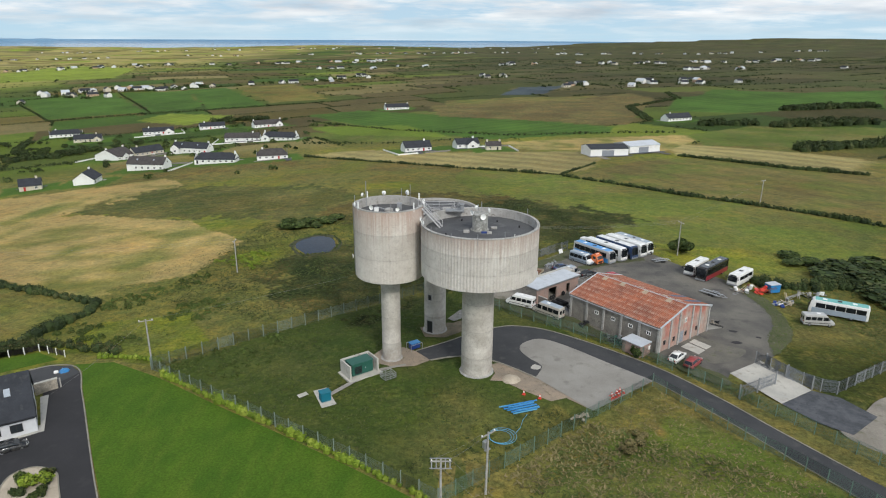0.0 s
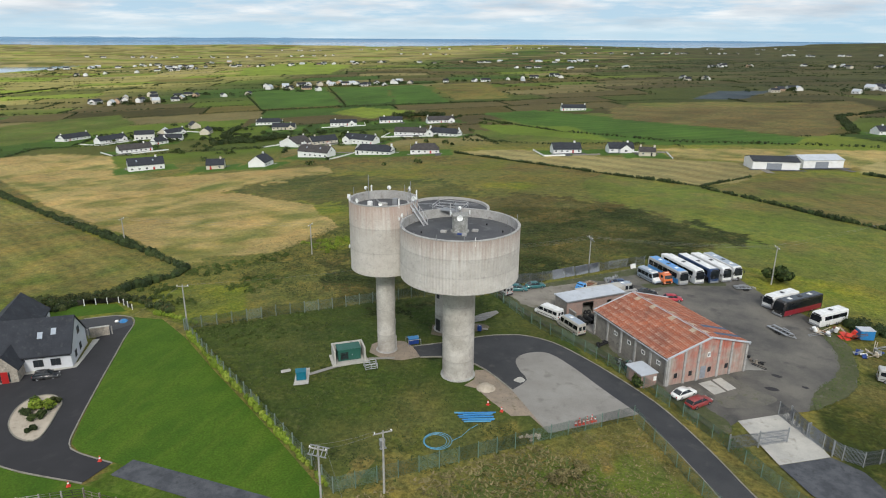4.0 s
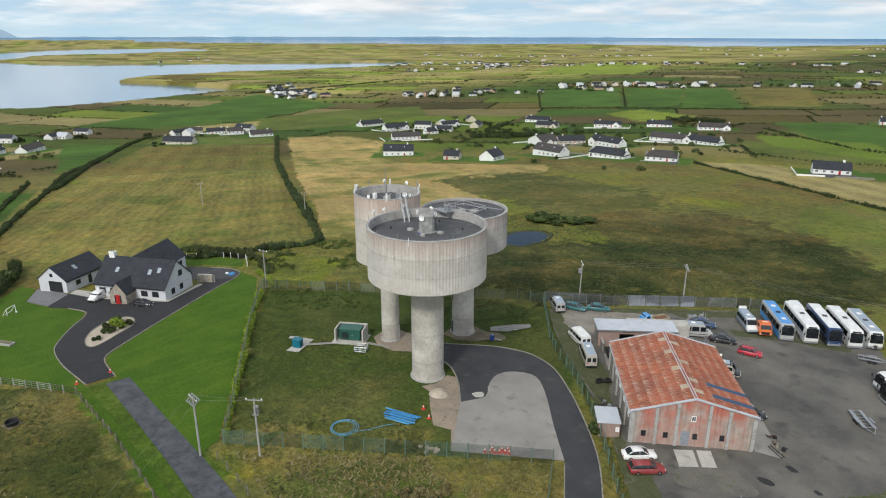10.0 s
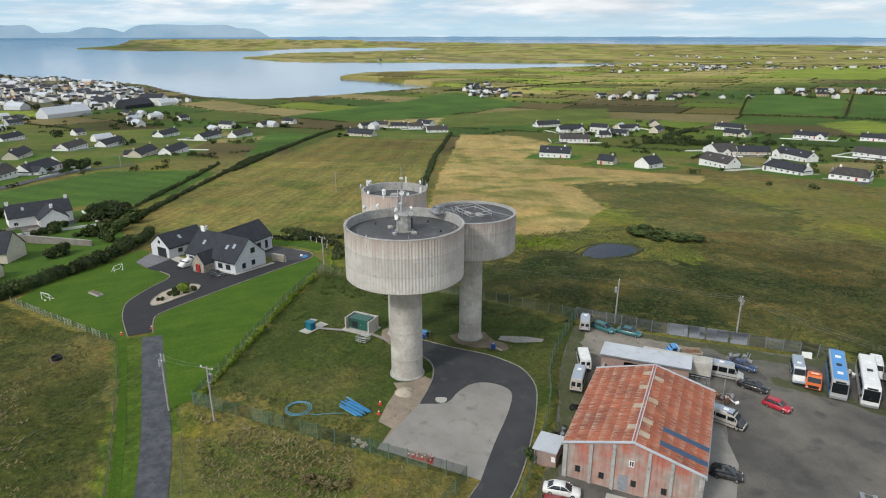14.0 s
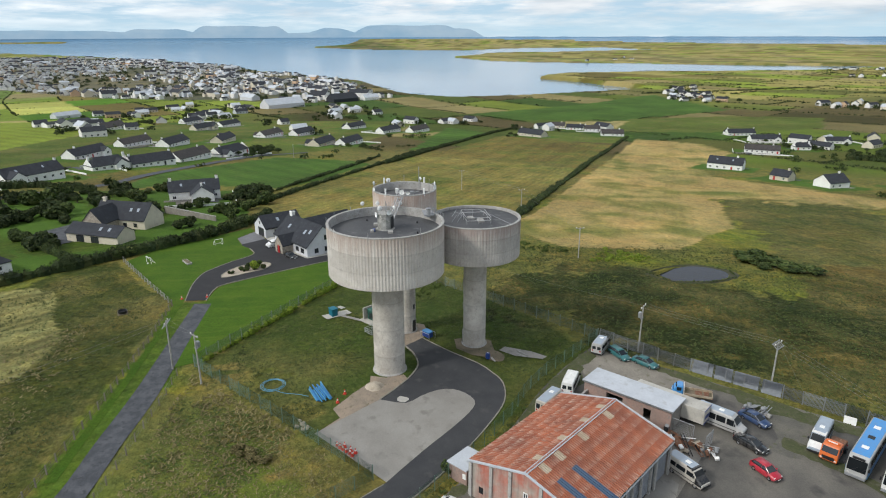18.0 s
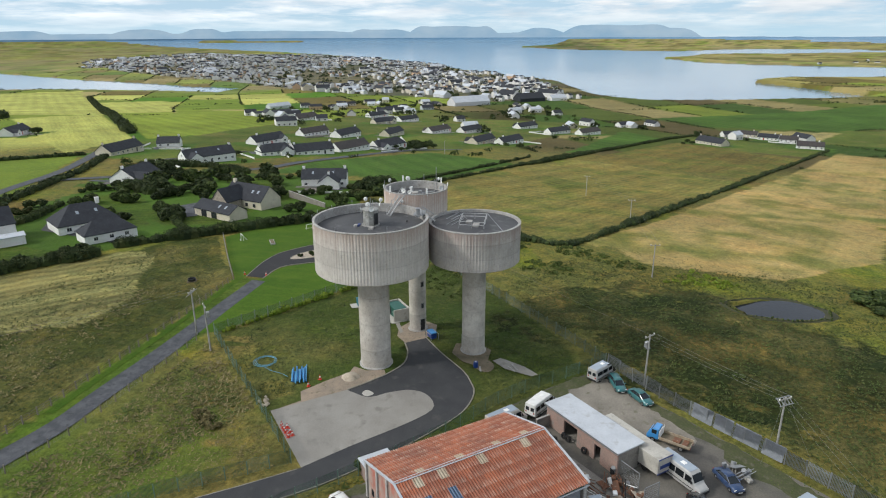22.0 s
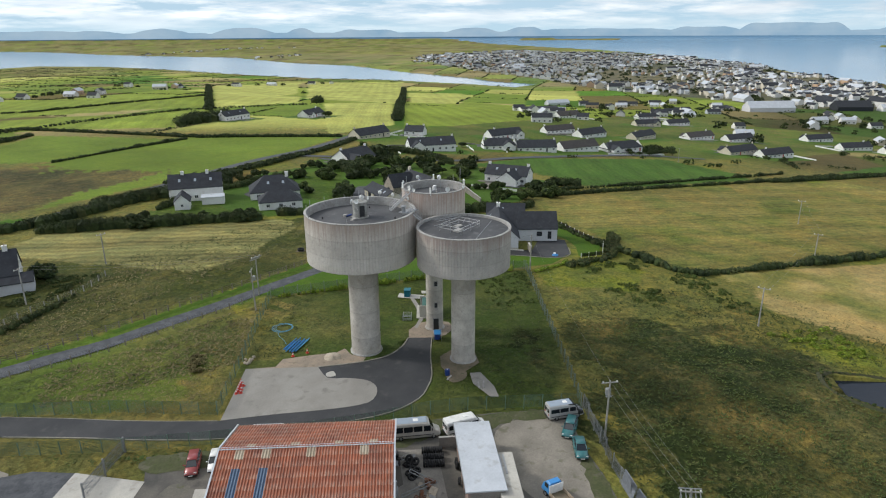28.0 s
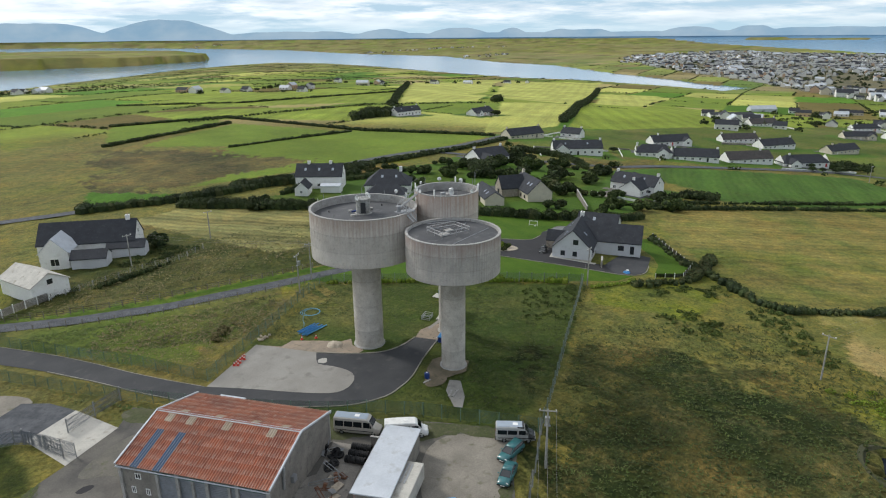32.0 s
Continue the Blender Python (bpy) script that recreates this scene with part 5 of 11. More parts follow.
road_ring = smooth_line(ROAD_OUT, 2.0) + ROAD_IN + [(28.0, 97.0), (15.0, 92.6)] + TOWER_EDGE[1:]
sheet("road", road_ring, M["asphalt"], 0.04, "dark asphalt access road with a turning area", "road")
sheet("hardstanding", smooth_line(PAD[:11], 1.5) + PAD[11:], M["pad"], 0.075, "pale grey gravel hardstanding with a rounded end", "hardstanding")
sheet("bare_ground", [(15.0, 92.7), (11.8, 95.7), (9.4, 97.4), (8.0, 96.9), (8.6, 94.0), (7.6, 91.6), (9.6, 91.4), (12.6, 88.6), (16.4, 85.6), (18.9, 86.6), (21.6, 83.8), (22.0, 84.4)], M["sand"], 0.03, "sandy bare strip beside the hardstanding", "bare ground")
sheet("bare_patch", [(1.0, 115.5), (2.2, 114.2), (4.6, 116.4), (6.4, 120.8), (5.6, 121.8), (3.4, 119.6)], M["pad"], 0.03, "strip of bare gravel in the grass", "bare ground")
sheet("bare_patch", smooth_line([(2.6, 110.6), (5.4, 111.8), (6.2, 113.8), (4.0, 114.6), (2.0, 113.2)], 0.8, True), M["soil"], 0.03, "worn earth beside the road", "bare ground")
sheet("tower_apron", [(-3.2, 107.2), (0.4, 107.0), (3.2, 109.2), (4.4, 111.6), (2.0, 113.4), (-1.6, 113.6), (-4.2, 111.2)], M["soil"], 0.025, "worn earth round the foot of a tower", "bare ground")
sheet("tower_apron", [(-2.0, 98.3), (-4.6, 101.5), (-6.8, 103.0), (-10.4, 102.6), (-11.8, 100.2), (-11.0, 97.2), (-8.0, 95.8), (-4.6, 96.2)], M["sand"], 0.025, "sandy ground round the foot of a tower", "bare ground")
kerb_line = smooth_line(ROAD_OUT[:13], 1.5)
tagged(mesh_ob("kerb", ribbon(kerb_line, 0.18, -0.05, 0.12), M["kerb"]), "weathered concrete kerb along the road", "kerb", kind="structure")
tagged(mesh_ob("kerb", ribbon(smooth_line(TOWER_EDGE, 1.0), 0.22, -0.05, 0.15), M["kerb"]), "concrete edging of the turning area", "kerb", kind="structure")
tagged(mesh_ob("kerb", ribbon(ROAD_IN[:-1] + [(34.2, 91.8)], 0.12, -0.05, 0.07), M["kerb"]), "low concrete edging along the road", "kerb", kind="structure")


# ---- water towers ----
def fluted(r, z0, z1, ribs, depth, seg_per=4):
    """A drum with upright ribs, closed below by a shallow cone."""
    bm = bmesh.new()
    n = ribs * seg_per
    rad = [r if (i % seg_per) in (0, 1) else r - depth for i in range(n)]
    levels = [z0 + 0.25, z1 - 0.12]
    rings = []
    for z in levels:
        rings.append([bm.verts.new((rad[i] * math.cos(i * math.tau / n), rad[i] * math.sin(i * math.tau / n), z)) for i in range(n)])
    for i in range(n):
        bm.faces.new((rings[0][i], rings[0][(i + 1) % n], rings[1][(i + 1) % n], rings[1][i]))
    return bm


def water_tower(x, y, r, z0, z1, shaft_r, deck, ribs, tank_mat, label, depth=0.04):
    t = thing("water_tower", x, y, 0, label, "water tower", "three water towers")
    g = t.location.z
    z0, z1, deck = z0 - g, z1 - g, deck - g
    part("tank_wall", fluted(r, z0, z1, ribs, depth), tank_mat, t, "ribbed concrete drum, stained below the rim")
    bm = lathe([(shaft_r * 0.98, z0 - 0.05), (r - 0.6, z0), (r - 0.12, z0 + 0.14), (r - 0.02, z0 + 0.27)], 72)
    bmesh.ops.recalc_face_normals(bm, faces=bm.faces[:])
    for f in bm.faces:
        if f.normal.z > 0.2:
            f.normal_flip()
    part("tank_floor", bm, tank_mat, t, smooth=False)
    part("parapet", lathe([(r - 0.1, z1 - 0.13), (r + 0.03, z1 - 0.13), (r + 0.03, z1), (r - 0.38, z1), (r - 0.42, deck - 0.02)], 96), M["rim"], t, "grey concrete rim of the tank", smooth=False)
    bm = lathe([(r - 0.41, deck + 0.02), (r - 1.3, deck + 0.04), (0.0, deck + 0.22)], 64)
    part("roof_deck", bm, M["roof_felt"], t, "dark felted roof with worn patches")
    bm = lathe([(shaft_r, -0.6), (shaft_r, z0 - 1.3), (shaft_r * 1.04, z0 - 1.1), (shaft_r * 1.04, z0 + 0.02)], 56)
    part("shaft", bm, M["shaft"], t, "round concrete shaft cast in lifts", smooth=True)
    part("footing", lathe([(shaft_r + 0.28, -0.3), (shaft_r + 0.28, 0.1), (shaft_r + 0.1, 0.18), (shaft_r - 0.05, 0.2)], 40), M["rim"], t, "concrete footing ring")
    return t


BIG, MID, SMALL = (5.6, 94.9), (-1.4, 110.5), (-8.6, 99.3)
big = water_tower(*BIG, 9.0, 17.05, 25.3, 2.52, 23.9, 118, M["tank_big"], "squat grey concrete water tower with a wide ribbed tank")
mid = water_tower(*MID, 7.5, 16.8, 23.4, 1.98, 22.95, 98, M["tank_mid"], "grey concrete water tower with a low ribbed tank")
small = water_tower(*SMALL, 5.55, 15.2, 27.0, 1.57, 25.6, 72, M["tank_small"], "tall narrow concrete water tower streaked with rust", 0.018)


def shaft_opening(tower, r, ang, z, w, h, name, label):
    a = radians(ang)
    bm = boxes((r - 0.12, r + 0.02, -w / 2, w / 2, z, z + h))
    ob = part(name, bm, M["door_dark"], tower, label)
    ob.matrix_basis = Matrix.Rotation(a, 4, "Z")
    bm = boxes((r - 0.1, r + 0.06, -w / 2 - 0.12, -w / 2, z, z + h + 0.1), (r - 0.1, r + 0.06, w / 2, w / 2 + 0.12, z, z + h + 0.1), (r - 0.1, r + 0.06, -w / 2, w / 2, z + h, z + h + 0.1))
    part("surround", bm, M["rim"], ob)


shaft_opening(small, 1.57, 45, 0.1, 0.95, 2.3, "door", "dark steel door at the foot")
for zz in (4.6, 8.8, 12.6):
    shaft_opening(small, 1.57, 45, zz, 0.5, 0.9, "window_slot", "dark slot window")
shaft_opening(mid, 1.98, -118, 0.1, 1.1, 2.4, "door", "grey steel door at the foot")
for zz in (6.6, 11.0):
    shaft_opening(mid, 1.98, -118, zz, 0.6, 1.0, "window_slot", "dark slot window")

# ---- gear on the tower roofs ----
def dish(parent, x, y, z, turn, r=0.32):
    o = part("dish", lathe([(0.0, 0.0), (r * 0.6, 0.05), (r, 0.16), (r, 0.2), (r * 0.55, 0.09), (0.0, 0.05)], 16), M["white_plastic"], parent, "round white radio dish")
    o.matrix_basis = pose(x, y, z, 0, 90, turn)
    part("bracket", bars(((0, 0, 0), (0, 0, -0.35)), r=0.05), M["dull_steel"], o)


def ring_pt(r, ang):
    return r * math.cos(radians(ang)), r * math.sin(radians(ang))


# turret on the wide tower
g0 = big.location.z
deck = 23.9 - g0 + 0.15
tur = part("turret", lathe([(1.45, deck), (1.45, deck + 0.12), (1.2, deck + 0.14), (1.2, deck + 2.4), (1.32, deck + 2.42), (1.32, deck + 2.62), (0.0, deck + 2.75)], 12), M["lichen"], big, "stubby faceted concrete turret")
part("turret_door", boxes((1.05, 1.24, -0.4, 0.4, deck + 0.3, deck + 2.1)), M["door_dark"], tur, "dark doorway").matrix_basis = pose(0, 0, 0, 0, 0, 60)
for ang, zz, rr in ((-150, 2.9, 0.42), (-75, 2.4, 0.45), (20, 2.9, 0.4), (110, 3.2, 0.3)):
    x, y = ring_pt(1.3, ang)
    dish(big, x, y, deck + zz, ang, rr)
part("mast", bars(((0.2, 0.1, deck + 2.6), (0.2, 0.1, deck + 4.4)), ((-0.3, 0.3, deck + 2.6), (-0.3, 0.3, deck + 3.9)), r=0.05), M["dull_steel"], big, "thin antenna masts")
for x, y, a, b, h in ((-2.1, -1.4, 0.9, 0.6, 0.35), (2.2, 0.6, 0.9, 0.7, 0.3), (1.3, -2.1, 0.7, 0.5, 0.35)):
    part("roof_box", boxes((x - a / 2, x + a / 2, y - b / 2, y + b / 2, deck - 0.15, deck + h), bevel=0.04), M["rim"], big, "pale equipment box on the roof")
part("roof_bag", boxes((0.1, 1.3, -2.0, -1.6, deck - 0.15, deck + 0.25), bevel=0.08), M["deep_blue"], big, "blue case on the roof")
top = 25.3 - g0
for n, ang in enumerate((-120, -95, -70, -60, -20, 30, 160, 172, 184, 200, 215)):
    x, y = ring_pt(8.95, ang)
    part("bracket_post", bars(((x, y, top - 0.9), (x, y, top + 0.45 + 0.25 * (n % 3))), r=0.045), M["white_plastic"] if n in (3, 8) else M["dull_steel"], big, "bracket on the rim")
    if n in (6, 8, 9):
        dish(big, x, y, top + 0.5 + 0.2 * (n % 2), ang, 0.34)
for k, (x, y) in enumerate(((4.2, -4.4), (-5.2, -2.6), (3.0, 4.6), (-2.6, 5.2), (6.2, 1.6))):
    part("vent", lathe([(0.12, deck - 0.2), (0.12, deck + 0.2), (0.2, deck + 0.22), (0.0, deck + 0.34)], 8), M["black_trim"], big, "small roof vent").matrix_basis = pose(x, y, -0.05)
part("felt_seam", boxes(*[(-8.0 + abs(s) * 0.35, 8.0 - abs(s) * 0.35, s - 0.03, s + 0.03, deck - 0.16, deck - 0.1) for s in (-5, -3, 3, 5)]), M["black_trim"], big, "seams of the roofing felt")

# antennas round the narrow tower
g1 = small.location.z
top1 = 27.0 - g1
for n, ang in enumerate(range(0, 360, 24)):
    x, y = ring_pt(5.45, ang + 7 * (n % 3))
    h = (0.5, 0.9, 0.7, 1.2)[n % 4]
    part("bracket_post", bars(((x, y, top1 - 1.0), (x, y, top1 + h)), r=0.05), M["dull_steel"], small, "steel antenna post on the rim")
    if n % 2 == 0:
        dish(small, x, y, top1 + h - 0.1, ang, 0.3 + 0.06 * (n % 3))
    elif n % 4 == 1:
        part("panel_antenna", boxes((x - 0.09, x + 0.09, y - 0.14, y + 0.14, top1 - 0.4, top1 + 1.0), bevel=0.03), M["white_plastic"], small, "white panel antenna")
part("mast", bars(((-3.9, 3.0, top1 - 1.2), (-3.9, 3.0, top1 + 2.9)), r=0.06), M["dull_steel"], small, "tall whip antenna mast")
part("mast", bars(((3.2, 3.9, top1 - 1.2), (3.2, 3.9, top1 + 2.2)), r=0.04), M["dull_steel"], small, "whip antenna")
part("roof_hatch", lathe([(0.7, top1 - 1.3), (0.7, top1 - 0.9), (0.5, top1 - 0.8), (0.0, top1 - 0.75)], 16), M["rim"], small, "domed grey roof hatch")
part("roof_cabinet", boxes((1.2, 2.0, 0.8, 1.4, top1 - 1.3, top1 - 0.2), bevel=0.04), M["dull_steel"], small, "grey equipment cabinet")
part("roof_cabinet", boxes((-2.2, -1.5, -1.4, -0.9, top1 - 1.3, top1 - 0.4), bevel=0.04), M["white_plastic"], small, "white equipment cabinet")
part("cable_tray", boxes((-0.12, 0.12, 0, 3.8, top1 - 1.3, top1 - 1.15)), M["steel"], small).matrix_basis = pose(0, 0, 0, 0, 0, 40)
for ang, zz in ((-170, -8.5), (165, -10.6)):
    x, y = ring_pt(5.75, ang)
    dish(small, x, y, top1 + zz, ang, 0.36)
part("conduit", bars(*[((*ring_pt(5.62, a), 15.4 - g1), (*ring_pt(5.62, a), top1 + 0.1)) for a in (-172, -178)], r=0.045), M["steel"], small, "steel conduits up the tank wall")

# rails and plant on the low tower
g2 = mid.location.z
d2 = 22.95 - g2 + 0.1
rail_ends = []
x0, x1, y0, y1 = -1.9, 3.4, -2.2, 1.8
for z in (0.55, 1.05):
    rail_ends += [((x0, y0, d2 + z), (x1, y0, d2 + z)), ((x1, y0, d2 + z), (x1, y1, d2 + z)), ((x1, y1, d2 + z), (x0, y1, d2 + z)), ((x0, y1, d2 + z), (x0, y0, d2 + z))]
rail = part("guard_rail", bars(rail_ends[0], r=0.045), M["galvanised"], mid, "galvanised guard rail")
for ends in rail_ends[1:]:
    part("rail", bars(ends, r=0.045), M["galvanised"], rail)
for x, y in ((x0, y0), (x1, y0), (x1, y1), (x0, y1), (0.7, y0), (0.7, y1), (x0, -0.2), (x1, -0.2)):
    part("rail_post", bars(((x, y, d2 - 0.1), (x, y, d2 + 1.07)), r=0.045), M["steel"], rail)
for x, y, w in ((0.2, -0.9, 1.3), (2.0, 0.4, 1.5)):
    part("roof_hatch", boxes((x - w / 2, x + w / 2, y - 0.5, y + 0.5, d2 - 0.1, d2 + 0.35), bevel=0.06), M["rim"], mid, "pale access hatch")
walk_bm = bmesh.new()
for s in (-0.45, 0.45):
    for z in (0.1, 1.05):
        bar(walk_bm, (3.4, -3.0 + s, d2 + z), (-1.0, -3.0 + s, d2 + z), 0.045)
wk = part("walkway", walk_bm, M["steel"], mid, "railed steel walkway on the roof")
wk.matrix_basis = pose(0, 0, 0, 0, 0, -20)
part("roof_pipe", bars(((-6.0, 1.5, d2), (4.5, 5.0, d2)), ((-5.0, -3.0, d2), (-1.0, -1.0, d2)), r=0.06), M["dull_steel"], mid, "pipes across the roof")


def bridge(parent, a, b, w, rails, label, rungs=0.0):
    """A stair or walkway from a to b with side stringers and hand rails."""
    a, b = Vector(a), Vector(b)
    n = Vector((-(b - a).y, (b - a).x, 0)).normalized() * w / 2
    ob = part("stair" if abs(a.z - b.z) > 1 else "bridge", bars((a + n, b + n), r=0.12), M["galvanised"], parent, label)
    part("stringer", bars((a - n, b - n), r=0.12), M["galvanised"], ob)
    up = Vector((0, 0, 1.0))
    for s in (-1, 1) if rails else ():
        ends = [(a + n * s + up, b + n * s + up)] + [(a.lerp(b, k / 4) + n * s, a.lerp(b, k / 4) + n * s + up) for k in range(5)]
        part("handrail", bars(*ends, r=0.042), M["galvanised"], ob)
    steps = bmesh.new()
    m = max(2, int((b - a).length / 0.3))
    for k in range(m + 1):
        p = a.lerp(b, k / m)
        bar(steps, p - n, p + n, 0.04, 4)
    part("treads", steps, M["dull_steel"], ob)
    return ob


bridge(big, (-5.9, 1.4, 23.9 - g0 + 0.1), (-9.3, 3.4, 27.0 - g0 + 0.1), 0.75, True, "steel stair up to the narrow tower")
bridge(big, (-3.4, 7.6, 25.3 - g0 + 0.1), (-4.1, 9.4, 23.5 - g0 + 0.5), 0.8, True, "steel steps across to the low tower")
part("rim_platform", boxes((-5.2, -2.2, 6.3, 7.9, 25.3 - g0 - 0.12, 25.3 - g0 + 0.03)), M["dull_steel"], big, "steel platform on the rim")
part("cowl", lathe([(0.32, 25.3 - g0 - 0.4), (0.32, 25.3 - g0 + 0.9), (0.5, 25.3 - g0 + 1.0), (0.0, 25.3 - g0 + 1.2)], 12), M["dull_steel"], big, "steel vent cowl").matrix_basis = pose(-2.6, 7.0, 0)

# ---- plant at the foot of the towers ----
def generator():
    t = thing("generator_housing", -13.4, 94.1, 36, "green steel generator in an open concrete enclosure", "generator")
    part("slab", boxes((-3.0, 3.0, -2.2, 2.0, -0.25, 0.1)), M["slab"], t, "concrete slab")
    part("rear_wall", boxes((-2.6, 2.6, 1.5, 1.75, 0.1, 2.4)), M["slab"], t, "pale concrete wall")
    for s in (-1, 1):
        part("side_wall", boxes((s * 2.5 - 0.12, s * 2.5 + 0.12, -1.6, 1.5, 0.1, 2.4)), M["slab"], t, "pale concrete wall")
    part("cabinet", boxes((-1.9, 1.9, -1.0, 1.2, 0.2, 2.2), bevel=0.06), M["green_cabinet"], t, "dark green steel cabinet")
    part("lid", boxes((-2.0, 2.0, -1.1, 1.3, 2.2, 2.3), bevel=0.03), M["green_cabinet"], t)
    part("louvre", boxes(*[(-1.5, -0.2, -1.05, -1.0, 0.5 + 0.16 * i, 0.6 + 0.16 * i) for i in range(8)]), M["black_trim"], t)
    part("handle", boxes((0.4, 0.55, -1.08, -1.0, 1.1, 1.3)), M["steel"], t)


generator()
cage = thing("steel_cage", -8.7, 92.6, 36, "open galvanised steel crate on the grass", "crate")
for z in (0.05, 0.4, 0.8):
    part("rail", bars(((-1, -0.8, z), (1, -0.8, z)), ((1, -0.8, z), (1, 0.8, z)), ((1, 0.8, z), (-1, 0.8, z)), ((-1, 0.8, z), (-1, -0.8, z)), r=0.05), M["steel"], cage)
for x in (-1, 0, 1):
    for y in (-0.8, 0.8):
        part("upright", bars(((x, y, -0.05), (x, y, 0.85)), r=0.05), M["steel"], cage)
sheet("kiosk_slab", [(-19.9, 88.2), (-18.0, 89.2), (-15.7, 84.4), (-17.7, 83.3)], M["slab"], 0.05, "small concrete slab in the grass", "concrete slab")
sheet("footpath", [(-17.2, 86.5), (-13.6, 91.0), (-9.6, 94.8), (-6.0, 96.4), (-6.2, 97.0), (-10.2, 95.4), (-14.2, 91.6), (-17.8, 87.0)], M["pad"], 0.035, "narrow gravel path", "path")
sheet("manhole_slab", [(-22.2, 87.0), (-21.0, 88.0), (-20.4, 87.2), (-21.6, 86.2)], M["slab"], 0.05, "small concrete cover", "concrete slab")
kiosk = thing("kiosk", -17.6, 85.6, 30, "small teal control kiosk on a slab", "cabinet")
part("body", boxes((-0.75, 0.75, -0.6, 0.6, 0.04, 1.45), bevel=0.05), M["teal_cabinet"], kiosk)
part("roof", boxes((-0.85, 0.85, -0.7, 0.7, 1.45, 1.55), bevel=0.03), M["teal_cabinet"], kiosk)
part("door", boxes((-0.6, 0.6, -0.63, -0.59, 0.15, 1.35)), M["teal_cabinet"], kiosk)
bin_ = thing("waste_bin", -4.9, 102.6, 36, "blue wheeled waste container in a low frame", "bin")
part("body", boxes((-0.9, 0.9, -0.55, 0.55, 0.15, 1.15), bevel=0.08), M["deep_blue"], bin_)
part("lid", boxes((-0.95, 0.95, -0.6, 0.6, 1.15, 1.3), bevel=0.05), M["blue_plastic"], bin_)
part("frame", bars(*[((sx * 1.15, -0.75, 0), (sx * 1.15, -0.75, 1.1)) for sx in (-1, 1)], *[((sx * 1.15, 0.75, 0), (sx * 1.15, 0.75, 1.1)) for sx in (-1, 1)], ((-1.15, -0.75, 1.1), (1.15, -0.75, 1.1)), ((-1.15, 0.75, 1.1), (1.15, 0.75, 1.1)), r=0.05), M["steel"], bin_, "grey pallet frame")
drum = thing("drum", 4.8, 111.6, 20, "blue plastic drum lying by the road", "drum")
part("body", lathe([(0.0, 0), (0.38, 0.02), (0.42, 0.3), (0.42, 0.7), (0.38, 1.0), (0.0, 1.02)], 14), M["deep_blue"], drum)
part("cap", lathe([(0.1, 1.02), (0.1, 1.08), (0, 1.08)], 8), M["white_plastic"], drum)
for x, y, a, l in ((3.9, 117.9, 30, 2.4), (4.6, 117.5, 40, 2.0), (5.4, 112.4, 10, 1.6)):
    pl = thing("plank", x, y, a, "grey weathered plank on bare ground", "plank")
    part("board", boxes((-l / 2, l / 2, -0.14, 0.14, 0.04, 0.12)), M["grey_timber"], pl)

# pipes, hose and cones
stack = thing("pipe_stack", 11.7, 83.6, 20, "loose stack of blue plastic water pipes", "pipes")
prng = random.Random(3)
for i in range(13):
    y, z = -1.1 + 0.19 * i, 0.14 + (0.2 if i % 3 == 1 else 0.0)
    l, s = 1.7 + prng.random() * 0.9, (prng.random() - 0.5) * 1.4
    o = part("pipe", bars(((-l + s, y, z), (l + s, y + (prng.random() - 0.5) * 0.3, z)), r=0.11, seg=8), M["blue_plastic"] if i % 3 else M["pale_blue"], stack)
hose = thing("hose", 8.0, 76.3, 0, "coil of blue water pipe lying in the grass", "hose")
hb = bmesh.new()
for turn in range(3):
    r = 1.5 + 0.22 * turn
    ring = [(r * math.cos(a * math.tau / 28) + 0.15 * turn, r * math.sin(a * math.tau / 28), 0.1 + 0.06 * turn) for a in range(29)]
    for p, q in zip(ring, ring[1:]):
        bar(hb, p, q, 0.035, 5)
for p, q in zip([(2.0, 0.6, 0.1), (3.0, 2.2, 0.1), (3.6, 4.2, 0.1)], [(3.0, 2.2, 0.1), (3.6, 4.2, 0.1), (4.4, 5.6, 0.1)]):
    bar(hb, p, q, 0.035, 5)
part("coil", hb, M["pale_blue"], hose)


def traffic_cone(x, y, turn=0):
    t = thing("traffic_cone", x, y, turn, "orange-red traffic cone with a white band", "traffic cone", "traffic cones")
    part("base", boxes((-0.25, 0.25, -0.25, 0.25, 0.0, 0.06)), M["red_plastic"], t)
    part("cone", lathe([(0.2, 0.06), (0.12, 0.42), (0.09, 0.42), (0.05, 0.78), (0.0, 0.79)], 12), M["red_plastic"], t)
    part("band", lathe([(0.135, 0.4), (0.095, 0.6)], 12), M["white_plastic"], t)
    return t


cone = traffic_cone(25.5, 86.2)
for i, (x, y) in enumerate(((26.0, 86.6), (26.5, 87.0), (27.0, 87.4), (27.5, 87.9), (28.0, 88.2), (25.9, 87.2), (26.9, 88.0), (27.5, 88.6), (12.5, 87.4), (14.8, 86.3), (-31.8, 59.2), (-31.6, 54.1))):
    copy_thing(cone, pose(x, y, ground_z(x, y) + 0.05, 0, 0, 20 * i))
heap = thing("gravel_heap", 11.0, 92.0, 0, "small heap of pale gravel beside the tower", "gravel heap")
hbm = lathe([(1.6, -0.1), (1.2, 0.25), (0.7, 0.55), (0.25, 0.68), (0.0, 0.7)], 20)
for v in hbm.verts:
    v.co += Vector((0.2 * noise.noise(v.co * 1.7), 0.2 * noise.noise(v.co * 1.7 + Vector((5, 0, 0))), 0.15 * noise.noise(v.co * 2.3)))
part("gravel", hbm, M["gravel"], heap, smooth=True)
sheet("gravel_spill", smooth_line([(14.6, 95.6), (15.8, 95.2), (16.4, 96.2), (15.4, 97.0)], 0.5, True), M["slab"], 0.085, "pale cement spill on the asphalt", "gravel")
